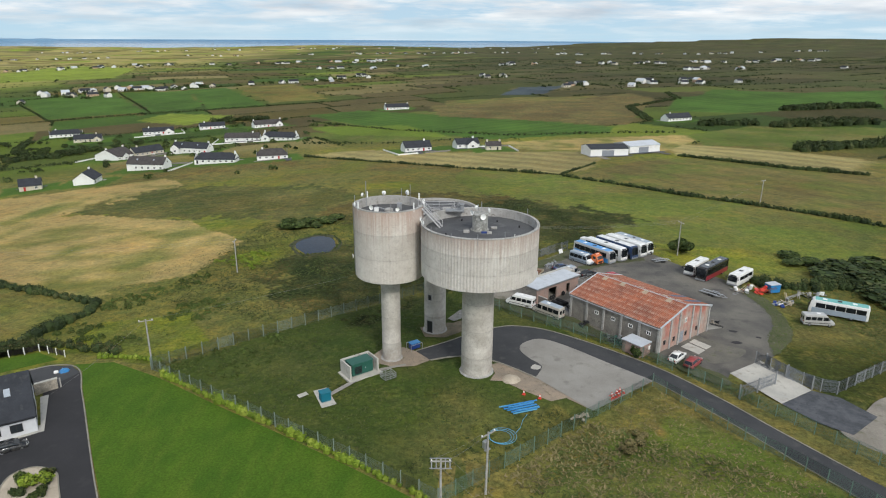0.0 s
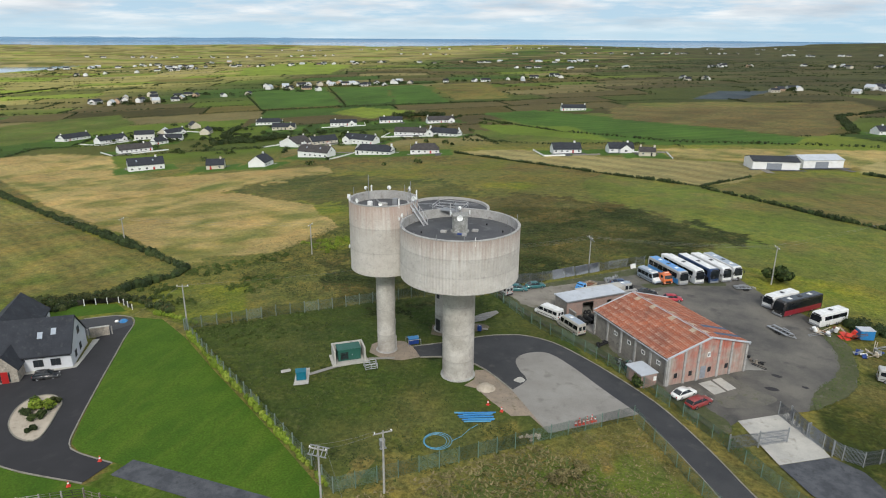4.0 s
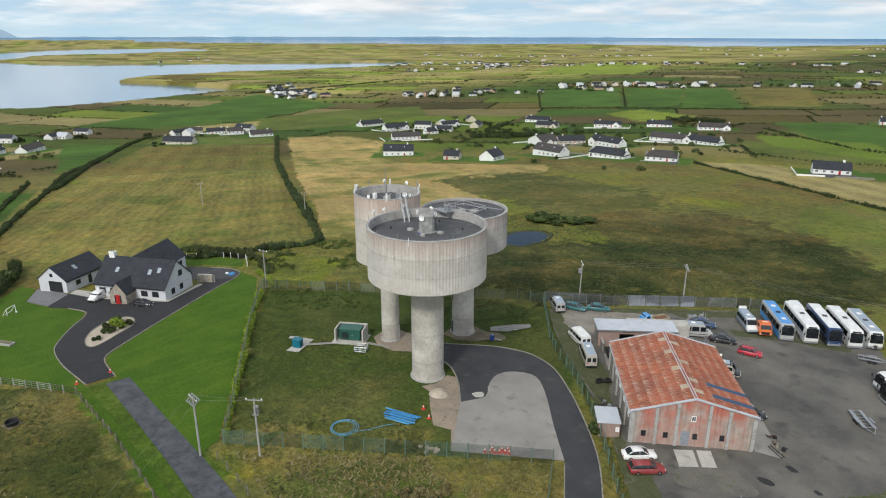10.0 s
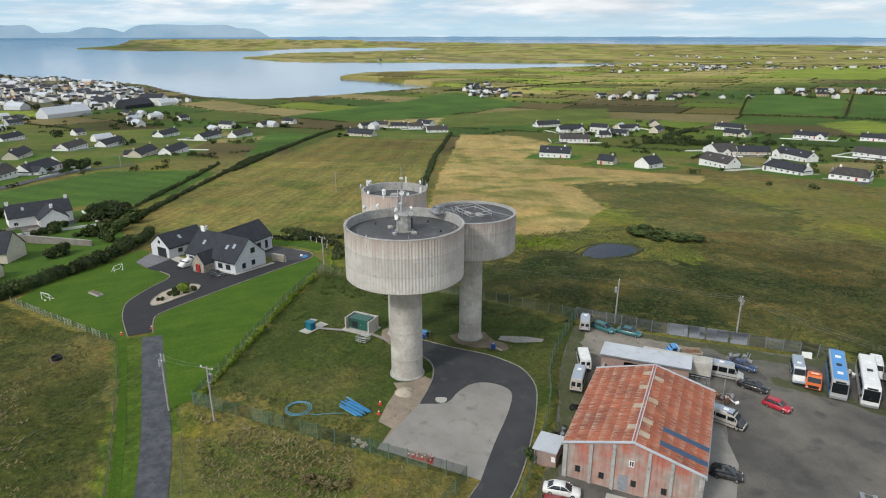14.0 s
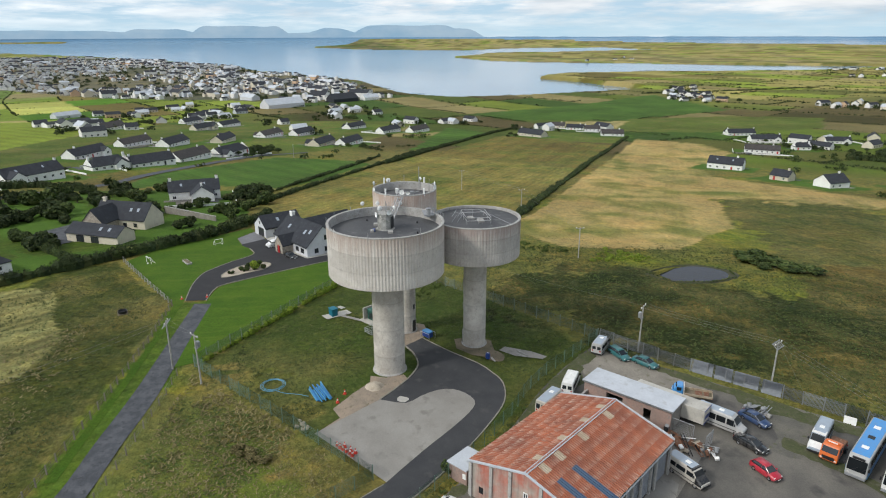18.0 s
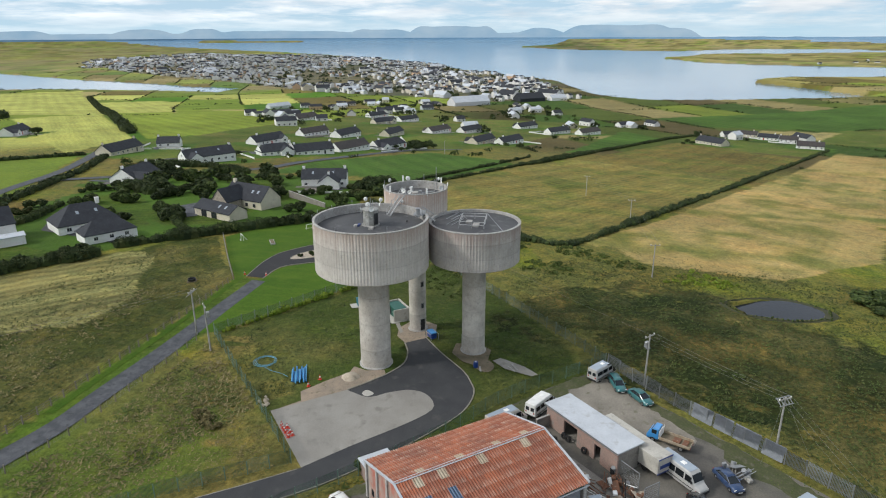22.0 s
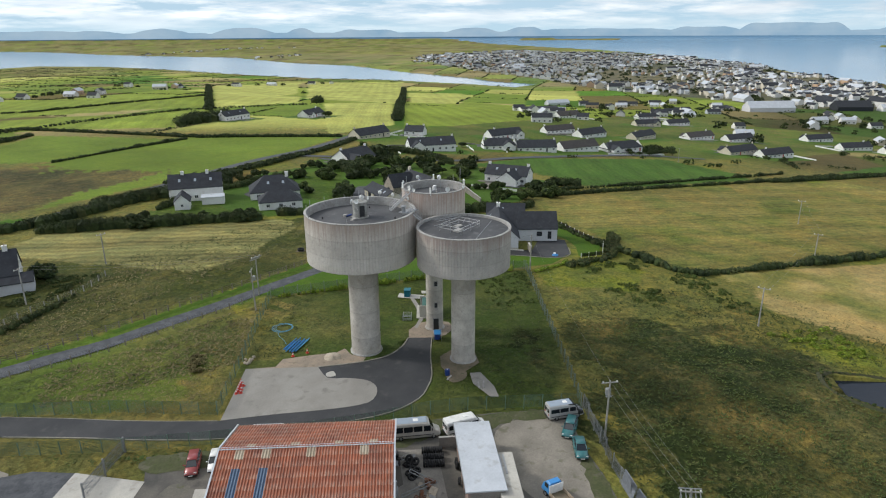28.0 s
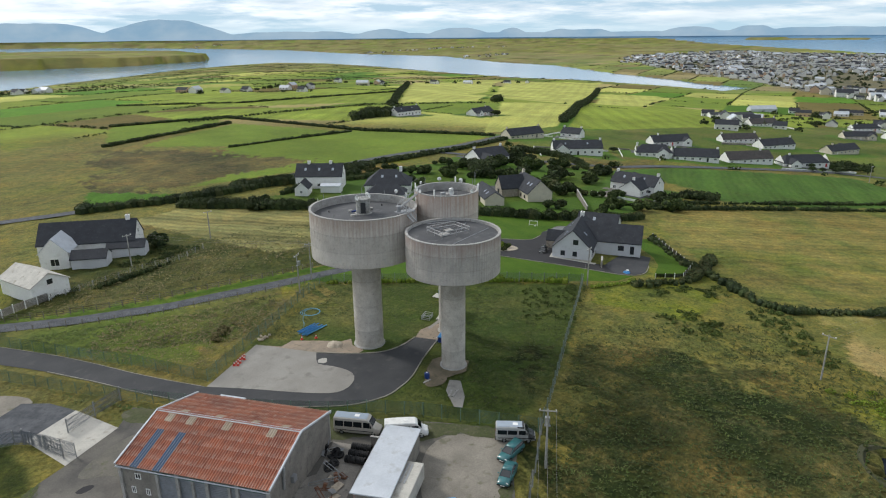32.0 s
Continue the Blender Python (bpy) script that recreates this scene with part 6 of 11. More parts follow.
for x, y, w in ((19.5, 80.8, 1.6), (20.6, 81.6, 1.0)):
    r_ = thing("rubble", x, y, 0, "small heap of rubble in the grass", "rubble")
    for k in range(7):
        a = random.Random(k).random() * 6
        part("stone", boxes((-0.3, 0.3, -0.2, 0.2, 0, 0.3), bevel=0.07), M["gravel"], r_).matrix_basis = pose(math.cos(a) * w * 0.5, math.sin(a * 1.7) * w * 0.4, 0.05, 10 * k, 5 * k, 40 * k)

# ---- fences ----
def panel_mesh(name, length, bars_v, bars_h, h, t, material, z0=0.08, th=None, deep=None):
    bm = bmesh.new()
    # one joined lattice: strips that share their crossings
    th = th or t
    us, vs = [0.03, length - 0.03], [z0, h]
    for i in range(bars_v):
        x = length * (i + 0.5) / bars_v
        us += [x - t / 2, x + t / 2]
    for z in bars_h:
        vs += [z - th / 2, z + th / 2]
    us, vs = sorted(us), sorted(vs)
    grid = {}

    def corner(i, j):
        if (i, j) not in grid:
            grid[i, j] = bm.verts.new((us[i], 0, vs[j]))
        return grid[i, j]

    for i in range(len(us) - 1):
        for j in range(len(vs) - 1):
            upright = any(abs((us[i] + us[i + 1]) / 2 - length * (q + 0.5) / bars_v) < t * 0.4 for q in range(bars_v))
            level_ = any(abs((vs[j] + vs[j + 1]) / 2 - z) < th * 0.4 for z in bars_h)
            if upright or level_:
                bm.faces.new((corner(i, j), corner(i + 1, j), corner(i + 1, j + 1), corner(i, j + 1)))
    bmesh.ops.solidify(bm, geom=bm.faces[:], thickness=deep or t)
    ob = mesh_ob(name, bm, material)
    me = ob.data
    bpy.data.objects.remove(ob)
    return me


def fence(name, pts, step, panel, post_mat, h, post_r, label, category="fence", group="", every=1, lean=0.0):
    """Posts along a line with one panel to each bay."""
    spots = along(pts, step)
    x, y, _ = spots[0]
    t = thing(name, x, y, 0, label, category, group)
    z = t.location.z
    post = boxes((-post_r, post_r, -post_r, post_r, -0.3, h))
    po = part("post", post, post_mat, t)
    for i, (px, py, _) in enumerate(spots):
        m = pose(px - x, py - y, ground_z(px, py) - z, lean * ((i * 7) % 5 - 2))
        if i == 0:
            po.matrix_basis = m
        else:
            twin(po, t, m)
        if i + 1 < len(spots):
            qx, qy, _ = spots[i + 1]
            d = math.dist((px, py), (qx, qy))
            dz = ground_z(qx, qy) - ground_z(px, py)
            o = new("panel", panel)
            o.parent = t
            o.matrix_basis = pose(px - x, py - y, ground_z(px, py) - z, lean * ((i * 5) % 7 - 3), -math.degrees(math.atan2(dz, d)), math.degrees(math.atan2(qy - py, qx - px))) @ Matrix.Diagonal((d / step, 1, 1, 1))
    return t


GREEN = panel_mesh("panel", 2.75, 22, [0.12 + 0.2 * i for i in range(11)], 2.2, 0.034, M["green_mesh"], th=0.018, deep=0.012)
CHAIN = panel_mesh("panel", 2.75, 20, [0.12 + 0.16 * i for i in range(13)], 2.1, 0.034, M["grey_mesh"], th=0.024, deep=0.012)
GREY_PALE = panel_mesh("panel", 2.75, 17, [0.45, 1.9], 2.3, 0.08, M["ribbed_grey"], deep=0.03)
WIRE = panel_mesh("panel", 3.0, 6, [0.25 + 0.25 * i for i in range(5)], 1.25, 0.02, M["dull_steel"])
RAIL = panel_mesh("panel", 2.4, 1, [0.35, 0.7, 1.05, 1.35], 1.38, 0.09, M["grey_timber"], 0.3)
RAIL_DARK = panel_mesh("panel", 2.4, 1, [0.35, 0.75, 1.15], 1.2, 0.1, M["timber"], 0.3)
BLACK_BOARD = panel_mesh("panel", 2.4, 1, [0.25, 0.45, 0.65, 0.85, 1.05], 1.15, 0.17, M["dark_timber"])
BOARD = panel_mesh("panel", 2.5, 20, [0.4, 1.5], 1.75, 0.11, M["grey_timber"])

fence("mesh_fence", [(-0.4, 62.8), (9.8, 71.2), (21.3, 80.9), (33.2, 90.6)], 2.75, GREEN, M["green_mesh"], 2.35, 0.05, "green wire mesh fence along the front of the compound")
fence("mesh_fence", [(33.2, 90.6), (37.5, 83.6), (41.0, 77.6), (46.6, 70.4), (52.0, 62.6), (62.0, 48.6), (80, 24)], 2.75, GREEN, M["green_mesh"], 2.0, 0.05, "green wire mesh fence beside the road")
fence("mesh_fence", [(-0.4, 62.8), (-11.5, 70.6), (-22.1, 77.8), (-33.2, 85.3), (-48.5, 96.4)], 2.75, CHAIN, M["grey_mesh"], 2.3, 0.07, "weathered grey-green mesh fence between lawn and compound")
fence("mesh_fence", [(-48.5, 96.9), (-38.7, 104.2), (-27.5, 112.3), (-14.8, 121.8), (-5.4, 128.8), (0.5, 132.9)], 2.75, CHAIN, M["grey_mesh"], 2.3, 0.07, "weathered grey-green mesh fence behind the towers")
fence("mesh_fence", [(0.6, 132.6), (5.2, 127.2), (11.6, 119.6), (16.5, 115.0), (22.0, 111.4), (27.4, 106.8), (32.4, 102.0), (38.0, 96.0), (45.5, 87.6)], 2.75, GREEN, M["green_mesh"], 2.2, 0.05, "green mesh fence between road and bus yard")
fence("mesh_fence", [(45.6, 87.2), (50.5, 81.0), (56.9, 72.4), (64.0, 62.2), (78, 43)], 2.75, GREEN, M["green_mesh"], 2.0, 0.05, "green mesh fence beside the road")
fence("palisade_fence", [(0.6, 133.2), (6.5, 138.2), (12.5, 143.0), (18.0, 148.7), (23.4, 154.3), (28.5, 159.2), (33.0, 163.5)], 2.75, GREY_PALE, M["dull_steel"], 2.3, 0.06, "leaning grey palisade fence behind the yard", lean=1.5)
fence("palisade_fence", [(53.4, 99.2), (55.5, 95.6), (58.6, 91.2), (61.4, 89.4), (68, 93.6), (76, 98.6), (90, 107)], 2.75, GREY_PALE, M["dull_steel"], 2.3, 0.06, "grey steel palisade fence at the yard gate")
for pts, lab in ((((45.6, 87.6), (49.6, 89.9), (53.4, 92.2)), "grey steel palisade gate standing open"), (((58.7, 91.0), (56.6, 94.4), (54.8, 98.4)), "grey steel palisade gate leaf folded back")):
    fence("yard_gate", list(pts), 4.4, panel_mesh("panel", 4.4, 26, [0.4, 1.2, 2.0], 2.2, 0.075, M["ribbed_grey"]), M["dull_steel"], 2.4, 0.09, lab, "gate")
fence("rail_fence", [(-61.0, 34.0), (-44, 43.6), (-28.0, 53.0)], 2.4, RAIL, M["grey_timber"], 1.45, 0.07, "pale weathered post-and-rail fence")
fence("rail_fence", [(-28.0, 53.0), (-10.8, 52.8), (10.2, 51.4), (27.0, 49.6), (40, 47.2), (50.6, 43.6), (62, 38)], 2.4, RAIL_DARK, M["timber"], 1.35, 0.08, "brown post-and-rail fence along the lane")
fence("wire_fence", [(2.2, 60.6), (8, 60.3), (20.4, 58.9), (31, 57.7), (40, 55.0), (52, 49.6), (64, 43.4)], 3.0, WIRE, M["timber"], 1.3, 0.06, "low wire fence beside the lane")
fence("board_fence", [(-96.8, 80.3), (-89.5, 91.4), (-82.2, 102.6), (-73, 106.2), (-66.8, 103)], 2.4, BLACK_BOARD, M["white_plastic"], 1.3, 0.07, "black boarded fence with white posts")
fence("wire_fence", [(48.6, 33.4), (40, 30.6), (30, 27), (20, 25.4), (12, 20)], 3.0, WIRE, M["grey_timber"], 1.3, 0.08, "wire fence on grey posts round a garden")
fence("board_fence", [(62, 40), (55, 36), (49, 33.6)], 2.5, BOARD, M["white_plastic"], 1.9, 0.1, "dark boarded fence with pale posts")

# sheets of steel hoarding that lean on the yard fence
for i, (x, y, a, l) in enumerate(((14.6, 145.4, 44, 3.2), (16.8, 147.7, 46, 2.6), (19.2, 150.2, 45, 3.6), (21.8, 152.8, 45, 2.8))):
    h = thing("hoarding_sheet", x, y, a, "ribbed grey metal sheet leaning on the yard fence", "metal sheet", "metal sheets at the fence")
    bm = boxes((-l / 2, l / 2, -0.03, 0.03, 0.05, 2.2))
    part("sheet", bm, M["ribbed_grey"], h).matrix_basis = pose(0, -0.25, 0, -12 - 3 * (i % 2), 0, 0)
    part("ribs", boxes(*[(-l / 2 + 0.2 * k, -l / 2 + 0.2 * k + 0.07, -0.07, -0.03, 0.06, 2.19) for k in range(int(l / 0.2))]), M["ribbed_grey"], h).matrix_basis = pose(0, -0.25, 0, -12 - 3 * (i % 2), 0, 0)


# ---- poles and wires ----
def pole(x, y, h=8.5, turn=0, arm=True, gear="", lean=0.0, label="grey wooden utility pole with a crossarm"):
    t = thing("utility_pole", x, y, turn, label, "utility pole", "utility poles")
    t.matrix_world = t.matrix_world @ pose(0, 0, 0, lean, 0, 0)
    bm = lathe([(0.16, -0.4), (0.15, 1.0), (0.11, h), (0.0, h + 0.03)], 8)
    part("pole", bm, M["grey_timber"], t)
    if arm:
        a = part("crossarm", boxes((-1.15, 1.15, -0.06, 0.06, h - 0.35, h - 0.22)), M["grey_timber"], t)
        for x_ in (-1.0, 0.0, 1.0):
            part("insulator", lathe([(0.06, h - 0.22), (0.09, h - 0.1), (0.05, h - 0.02), (0.0, h)], 8), M["white_plastic"], t).matrix_basis = pose(x_, 0, 0.0)
    if gear == "transformer":
        part("transformer", boxes((-0.32, 0.32, 0.16, 0.66, h - 2.4, h - 1.4), bevel=0.06), M["steel"], t, "grey pole transformer")
        part("bracket", boxes((-0.4, 0.4, -0.1, 0.2, h - 2.5, h - 2.4)), M["dull_steel"], t)
    if gear == "switch":
        for k in range(5):
            part("switch", bars(((-1.0 + 0.5 * k, -0.4, h - 0.9), (-1.0 + 0.5 * k, 0.4, h - 0.2)), r=0.06), M["dull_steel"], t)
        part("switch_arm", boxes((-1.2, 1.2, -0.45, -0.35, h - 0.95, h - 0.85), (-1.2, 1.2, 0.35, 0.45, h - 0.25, h - 0.15)), M["dull_steel"], t)
    return t


def wire(a, b, sag=0.6, r=0.013, label="thin overhead power line"):
    cu = bpy.data.curves.new("power_line", "CURVE")
    cu.dimensions, cu.bevel_depth, cu.bevel_resolution = "3D", r, 0
    sp = cu.splines.new("POLY")
    sp.points.add(12)
    for i in range(13):
        t = i / 12
        p = Vector(a).lerp(Vector(b), t)
        sp.points[i].co = (p.x, p.y, p.z - 4 * sag * t * (1 - t), 1)
    cu.materials.append(M["cable"])
    return tagged(new("power_line", cu), label, "cable", "overhead wires")


POLES = {"a": (5.3, 64.9, 8.6, 40, "transformer"), "b": (-0.1, 59.4, 8.8, 0, "switch"), "c": (5.2, 138.6, 8.6, 135, "transformer"), "d": (20.5, 153.6, 8.4, 120, "switch"), "e": (61.0, 160.0, 9.0, 105, ""), "f": (-49.0, 97.8, 8.6, 20, ""),
         "g": (-50.0, 148.0, 8.2, 90, ""), "h": (-113.5, 150.5, 8.2, 95, ""), "i": (-169, 139.5, 8.4, 100, ""), "j": (115, 229, 8.6, 30, ""), "k": (30.0, 22.0, 8.0, 20, ""), "l": (7.4, 11.5, 7.6, 0, ""), "m": (-300, 60, 8, 0, "")}
for key, (x, y, h, turn, gear) in POLES.items():
    pole(x, y, h, turn, True, gear, 1.0 if key in "ac" else 0.0)


def top_of(key, off=0.0):
    x, y, h, turn, _ = POLES[key]
    a = radians(turn)
    return (x + off * math.cos(a), y + off * math.sin(a), ground_z(x, y) + h)


for a, b in (("c", "d"), ("d", "e"), ("a", "b"), ("g", "h"), ("h", "i"), ("b", "k"), ("e", "j")):
    for off in ((-1.0, 0.0, 1.0) if a in "cd" else (-1.0, 1.0)):
        wire(top_of(a, off), top_of(b, off), 0.7 if math.dist(POLES[a][:2], POLES[b][:2]) > 25 else 0.3)
for x, y in ((24.2, 157.4), (23.6, 150.8)):
    wire(top_of("d"), (x, y, ground_z(x, y)), 0.02, 0.012, "steel stay wire of a pole")
wire(top_of("f"), (-57.5, 82.0, 2.0), 0.5)
wire(top_of("f"), top_of("c"), 1.2)

# ---- bus yard ----
sheet("yard", [(3.6, 130.2), (9.6, 123.6), (16.4, 117.2), (24.0, 111.4), (34.0, 102.6), (44.6, 91.0), (47.6, 95.4), (55.0, 100.3), (58.0, 102.0), (63.1, 107.1), (67, 113), (69, 121.8), (69.5, 130), (66.5, 139.5), (58.0, 152.0), (52.5, 164.7), (44, 172), (36, 166.5), (30.0, 158.6), (22.0, 150.2), (13, 141.4)], M["yard"], 0.03, "worn grey yard with dark oil patches", "yard")
sheet("gate_slab", [(47.5, 95.4), (54.9, 100.3), (58.5, 90.6), (51.6, 86.3)], M["slab"], 0.065, "pale concrete slab at the yard gate", "concrete slab")
sheet("gate_patch", [(51.6, 86.3), (58.5, 90.6), (62.0, 88.6), (64.5, 83.5), (58.0, 78.6), (54.5, 81.4)], M["old_asphalt"], 0.03, "patch of dark blue-grey chippings", "asphalt")
sheet("track", smooth_line([(56.5, 79.2), (63.0, 84.4), (68.0, 88.6), (76, 92), (92, 100), (100, 92), (84, 80), (70, 72), (61.5, 73.0)], 2.0, True), M["pale_yard"], 0.02, "pale stony track outside the gate", "track")
sheet("pale_yard", smooth_line([(5.0, 132.0), (10.0, 126.6), (15.2, 126.6), (20.4, 132.2), (22.6, 138.6), (20.0, 143.6), (12.5, 139.0), (8.0, 136.0)], 1.5, True), M["pale_yard"], 0.055, "pale sandy corner of the yard", "yard")
sheet("yard_slab", [(24.7, 117.6), (29.6, 122.4), (33.6, 121.6), (38.2, 125.8), (41.8, 126.6), (34.5, 134.2), (21.5, 121.6)], M["block_wall"], 0.05, "old concrete floor between the buildings", "concrete slab")
sheet("door_slab", [(42.6, 104.7), (44.5, 106.4), (46.6, 103.6), (44.8, 101.9)], M["slab"], 0.06, "broken concrete slab at the shed door", "concrete slab")
sheet("door_slab", [(44.8, 106.7), (46.2, 108.0), (48.3, 105.2), (46.9, 103.9)], M["slab"], 0.06, "broken concrete slab at the shed door", "concrete slab")
sheet("side_slab", [(50.4, 112.3), (53.8, 113.4), (46.0, 123.6), (39.6, 128.0), (37.6, 126.8)], M["pad"], 0.05, "concrete apron along the side of the shed", "concrete slab")
for x, y, r in ((55.0, 112.0, 0.8), (51.6, 104.6, 0.7), (53.6, 107.0, 1.0), (58.8, 109.6, 0.6)):
    k = random.Random(int(x * 10))
    sheet("oil_patch", smooth_line([(x + r * (0.7 + 0.6 * k.random()) * math.cos(i), y + 0.7 * r * (0.7 + 0.6 * k.random()) * math.sin(i)) for i in range(6)], 0.5, True), M["new_asphalt"], 0.042, "dark wet patch on the yard", "stain")

VERGE_NE = smooth_line([(9.5, 136.2), (13.0, 141.2), (22.0, 150.0), (30.0, 158.4), (36, 166.2), (44, 171.8), (50.5, 166.6), (47.5, 166.6), (43.5, 168.6), (39.6, 165.6), (34.0, 158.8), (30.0, 153.2), (24.4, 147.2), (21.6, 146.6), (18.0, 143.0), (13.4, 138.6)], 1.0, True)
VERGE_SW = smooth_line([(4.6, 129.4), (9.6, 123.8), (16.4, 117.4), (24.0, 111.6), (34.0, 102.8), (44.4, 91.4), (46.4, 94.8), (43.0, 97.6), (41.0, 100.2), (38.2, 100.6), (32.0, 107.4), (25.4, 116.4), (19.6, 119.6), (14.8, 124.6), (9.8, 126.8), (6.6, 130.6)], 1.0, True)
VERGE_E = smooth_line([(58.4, 102.4), (63.1, 107.1), (67, 113), (69, 121.8), (69.5, 130), (66.5, 139.5), (64.6, 138.6), (66.2, 130), (66.4, 122), (64.2, 115), (60.4, 109)], 1.0, True)
VERGE_BUS = smooth_line([(32.6, 147.6), (34.4, 145.9), (38.4, 148.6), (43.6, 151.7), (50.6, 153.8), (50.0, 156.6), (43.4, 153.6), (38.2, 151.0), (34.8, 149.4)], 1.0, True)
verge_rng = random.Random(3)
sheet("pale_yard", smooth_line([(24.8, 150.4), (27.8, 148.0), (32.6, 146.4), (34.6, 143.6), (37.2, 146.4), (34.2, 150.2), (33.8, 154.8), (30.2, 155.0)], 1.2, True), M["dusty_yard"], 0.05, "dusty brown patch of the yard", "yard")
sheet("pale_yard", smooth_line([(46.0, 98.6), (50.6, 100.4), (54.0, 104.0), (50.4, 106.4), (46.4, 110.2), (44.6, 107.8), (48.4, 103.6), (44.8, 101.0)], 1.2, True), M["dusty_yard"], 0.045, "dusty weed-grown ground by the shed", "yard")
for name_ring, words in ((VERGE_NE, "weedy grass strip along the yard fence"), (VERGE_SW, "rough grass between the fence and the shed"), (VERGE_E, "ragged grassy edge of the yard"), (VERGE_BUS, "thin grass under the parked coaches")):
    sheet("verge", [(x + verge_rng.gauss(0, 0.22), y + verge_rng.gauss(0, 0.22)) for x, y in name_ring], M["verge"], 0.062, words, "grass verge")
SHED = (37.6, 102.0)
SH_L, SH_W, SH_E, SH_R = 19.9, 15.9, 4.75, 6.95


def workshop():
    """Shed: x runs along the gable front, y back along the side."""
    t = thing("workshop", *SHED, 38.8, "old workshop with a rusty corrugated roof and worn red gable", "workshop", z=-0.25)
    W, L, E, R = SH_W, SH_L, SH_E, SH_R
    th = 0.3
    for y0, lab in ((0.0, "grey render with flaking red paint"), (L - th, "grey rendered end wall")):
        bm = bmesh.new()
        n = 24
        rows = []
        for y in (y0, y0 + th):
            low = [bm.verts.new((W * i / n, y, -0.5)) for i in range(n + 1)]
            high = [bm.verts.new((W * i / n, y, E + (R - E) * (1 - abs(2 * i / n - 1)))) for i in range(n + 1)]
            rows.append((low, high))
        for k, (low, high) in enumerate(rows):
            for i in range(n):
                q = (low[i], low[i + 1], high[i + 1], high[i])
                bm.faces.new(q if k == 0 else q[::-1])
        for i in range(n):
            bm.faces.new((rows[0][1][i], rows[0][1][i + 1], rows[1][1][i + 1], rows[1][1][i]))
        for i in (0, n):
            bm.faces.new((rows[0][0][i], rows[0][1][i], rows[1][1][i], rows[1][0][i]))
        ob = part("end_wall", bm, M["gable"] if y0 == 0 else M["block_wall"], t, lab)
        at = ob.data.attributes.new("wear", "FLOAT", "POINT")
        vals = []
        for v in ob.data.vertices:
            u = v.co.x / W
            vals.append((0.95 if v.co.z > 1 else 0.3) if 0.08 < u < 0.92 else 0.1)
        at.data.foreach_set("value", vals)
    for x0, lab in ((0.0, "grey rendered side wall"), (W - th, "rendered side wall towards the yard")):
        bm = bmesh.new()
        if x0 == 0.0:
            box(bm, x0, x0 + th, th, L - th, -0.5, E)
        else:
            box(bm, x0, x0 + th, th, 5.0, -0.5, E)
            box(bm, x0, x0 + th, 5.0, L - th, 4.0, E)
        part("side_wall", bm, M["block_wall"], t, lab)
    for y in np.linspace(0.15, L - 0.15, 6):
        part("pilaster", boxes((-0.22, 0.02, y - 0.2, y + 0.2, -0.5, E)), M["rim"], t, "concrete pier")
        if y > 5 or y < 1:
            part("pilaster", boxes((W - 0.02, W + 0.22, y - 0.2, y + 0.2, -0.5, E)), M["rim"], t, "concrete pier")
    for x in (0.15, 3.2, 5.9, 10.0, 12.6, W - 0.15):
        hx = E + (R - E) * (1 - abs(2 * x / W - 1)) - 0.15
        part("pilaster", boxes((x - 0.2, x + 0.2, -0.2, 0.02, -0.5, hx)), M["rim"], t, "pale concrete pier")
    # corrugated sheets, each a piece
    pitch = math.atan2(R - E, W / 2)
    run = math.hypot(W / 2, R - E) + 0.35
    nsheet = 20
    ws = (L + 0.5) / nsheet
    waves = 3

    def corrugated(length):
        bm = bmesh.new()
        cols = []
        for i in range(waves * 8 + 1):
            x = ws * i / (waves * 8)
            z = 0.05 * math.sin(i / 8 * math.tau)
            cols.append([bm.verts.new((x, yy, z + (0.012 if yy else 0))) for yy in (0, length)])
        for a, b in zip(cols, cols[1:]):
            bm.faces.new((a[0], b[0], b[1], a[1]))
        ob = mesh_ob("sheet", bm, M["rust"], True)
        me = ob.data
        bpy.data.objects.remove(ob)
        return me

    rows = 6
    short_me = corrugated(run / rows * 0.9)
    short_me.materials.clear()
    short_me.materials.append(M["rooflight"])
    base_me = corrugated(run / rows + 0.12)
    at = base_me.attributes.new("wear", "FLOAT", "POINT")
    at.data.foreach_set("value", [1.0] * len(base_me.vertices))
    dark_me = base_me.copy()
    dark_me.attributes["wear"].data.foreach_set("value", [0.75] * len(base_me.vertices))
    for side in (0, 1):
        for i in range(nsheet):
            for r in range(rows):
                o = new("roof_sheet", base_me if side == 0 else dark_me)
                if side == 1 and (i, r) in ((2, 0), (2, 1), (2, 2), (2, 3), (5, 0), (5, 1), (5, 2), (5, 3)):
                    blue = base_me.copy()
                    blue.materials.clear()
                    blue.materials.append(M["blue_sheet"])
                    o.data = blue
                o.parent = t
                # local sheet: x along the shed, y up the slope
                s = -0.35 + r * run / rows
                cx, cz = (-0.0, E) if side == 0 else (W, E)
                d = 1 if side == 0 else -1
                px = cx + d * s * math.cos(pitch)
                pz = cz + s * math.sin(pitch) + 0.12 + 0.012 * r
                ex = Vector((0, 1, 0)) if side == 1 else Vector((0, -1, 0))
                ey = Vector((d * math.cos(pitch), 0, math.sin(pitch)))
                ez = ex.cross(ey)
                y = -0.25 + ws * (i if side == 1 else i + 1)
                mt = Matrix((ex, ey, ez)).transposed().to_4x4()
                mt.translation = (px, y, pz)
                o.matrix_basis = mt
                if r == rows - 1 and i in ((2, 5, 10, 16) if side else (3, 8, 13, 17)):
                    o2 = new("roof_light", short_me)
                    o2.parent = t
                    o2.matrix_basis = mt @ pose(0, run * (-0.02 if side else 0.02), 0.02)
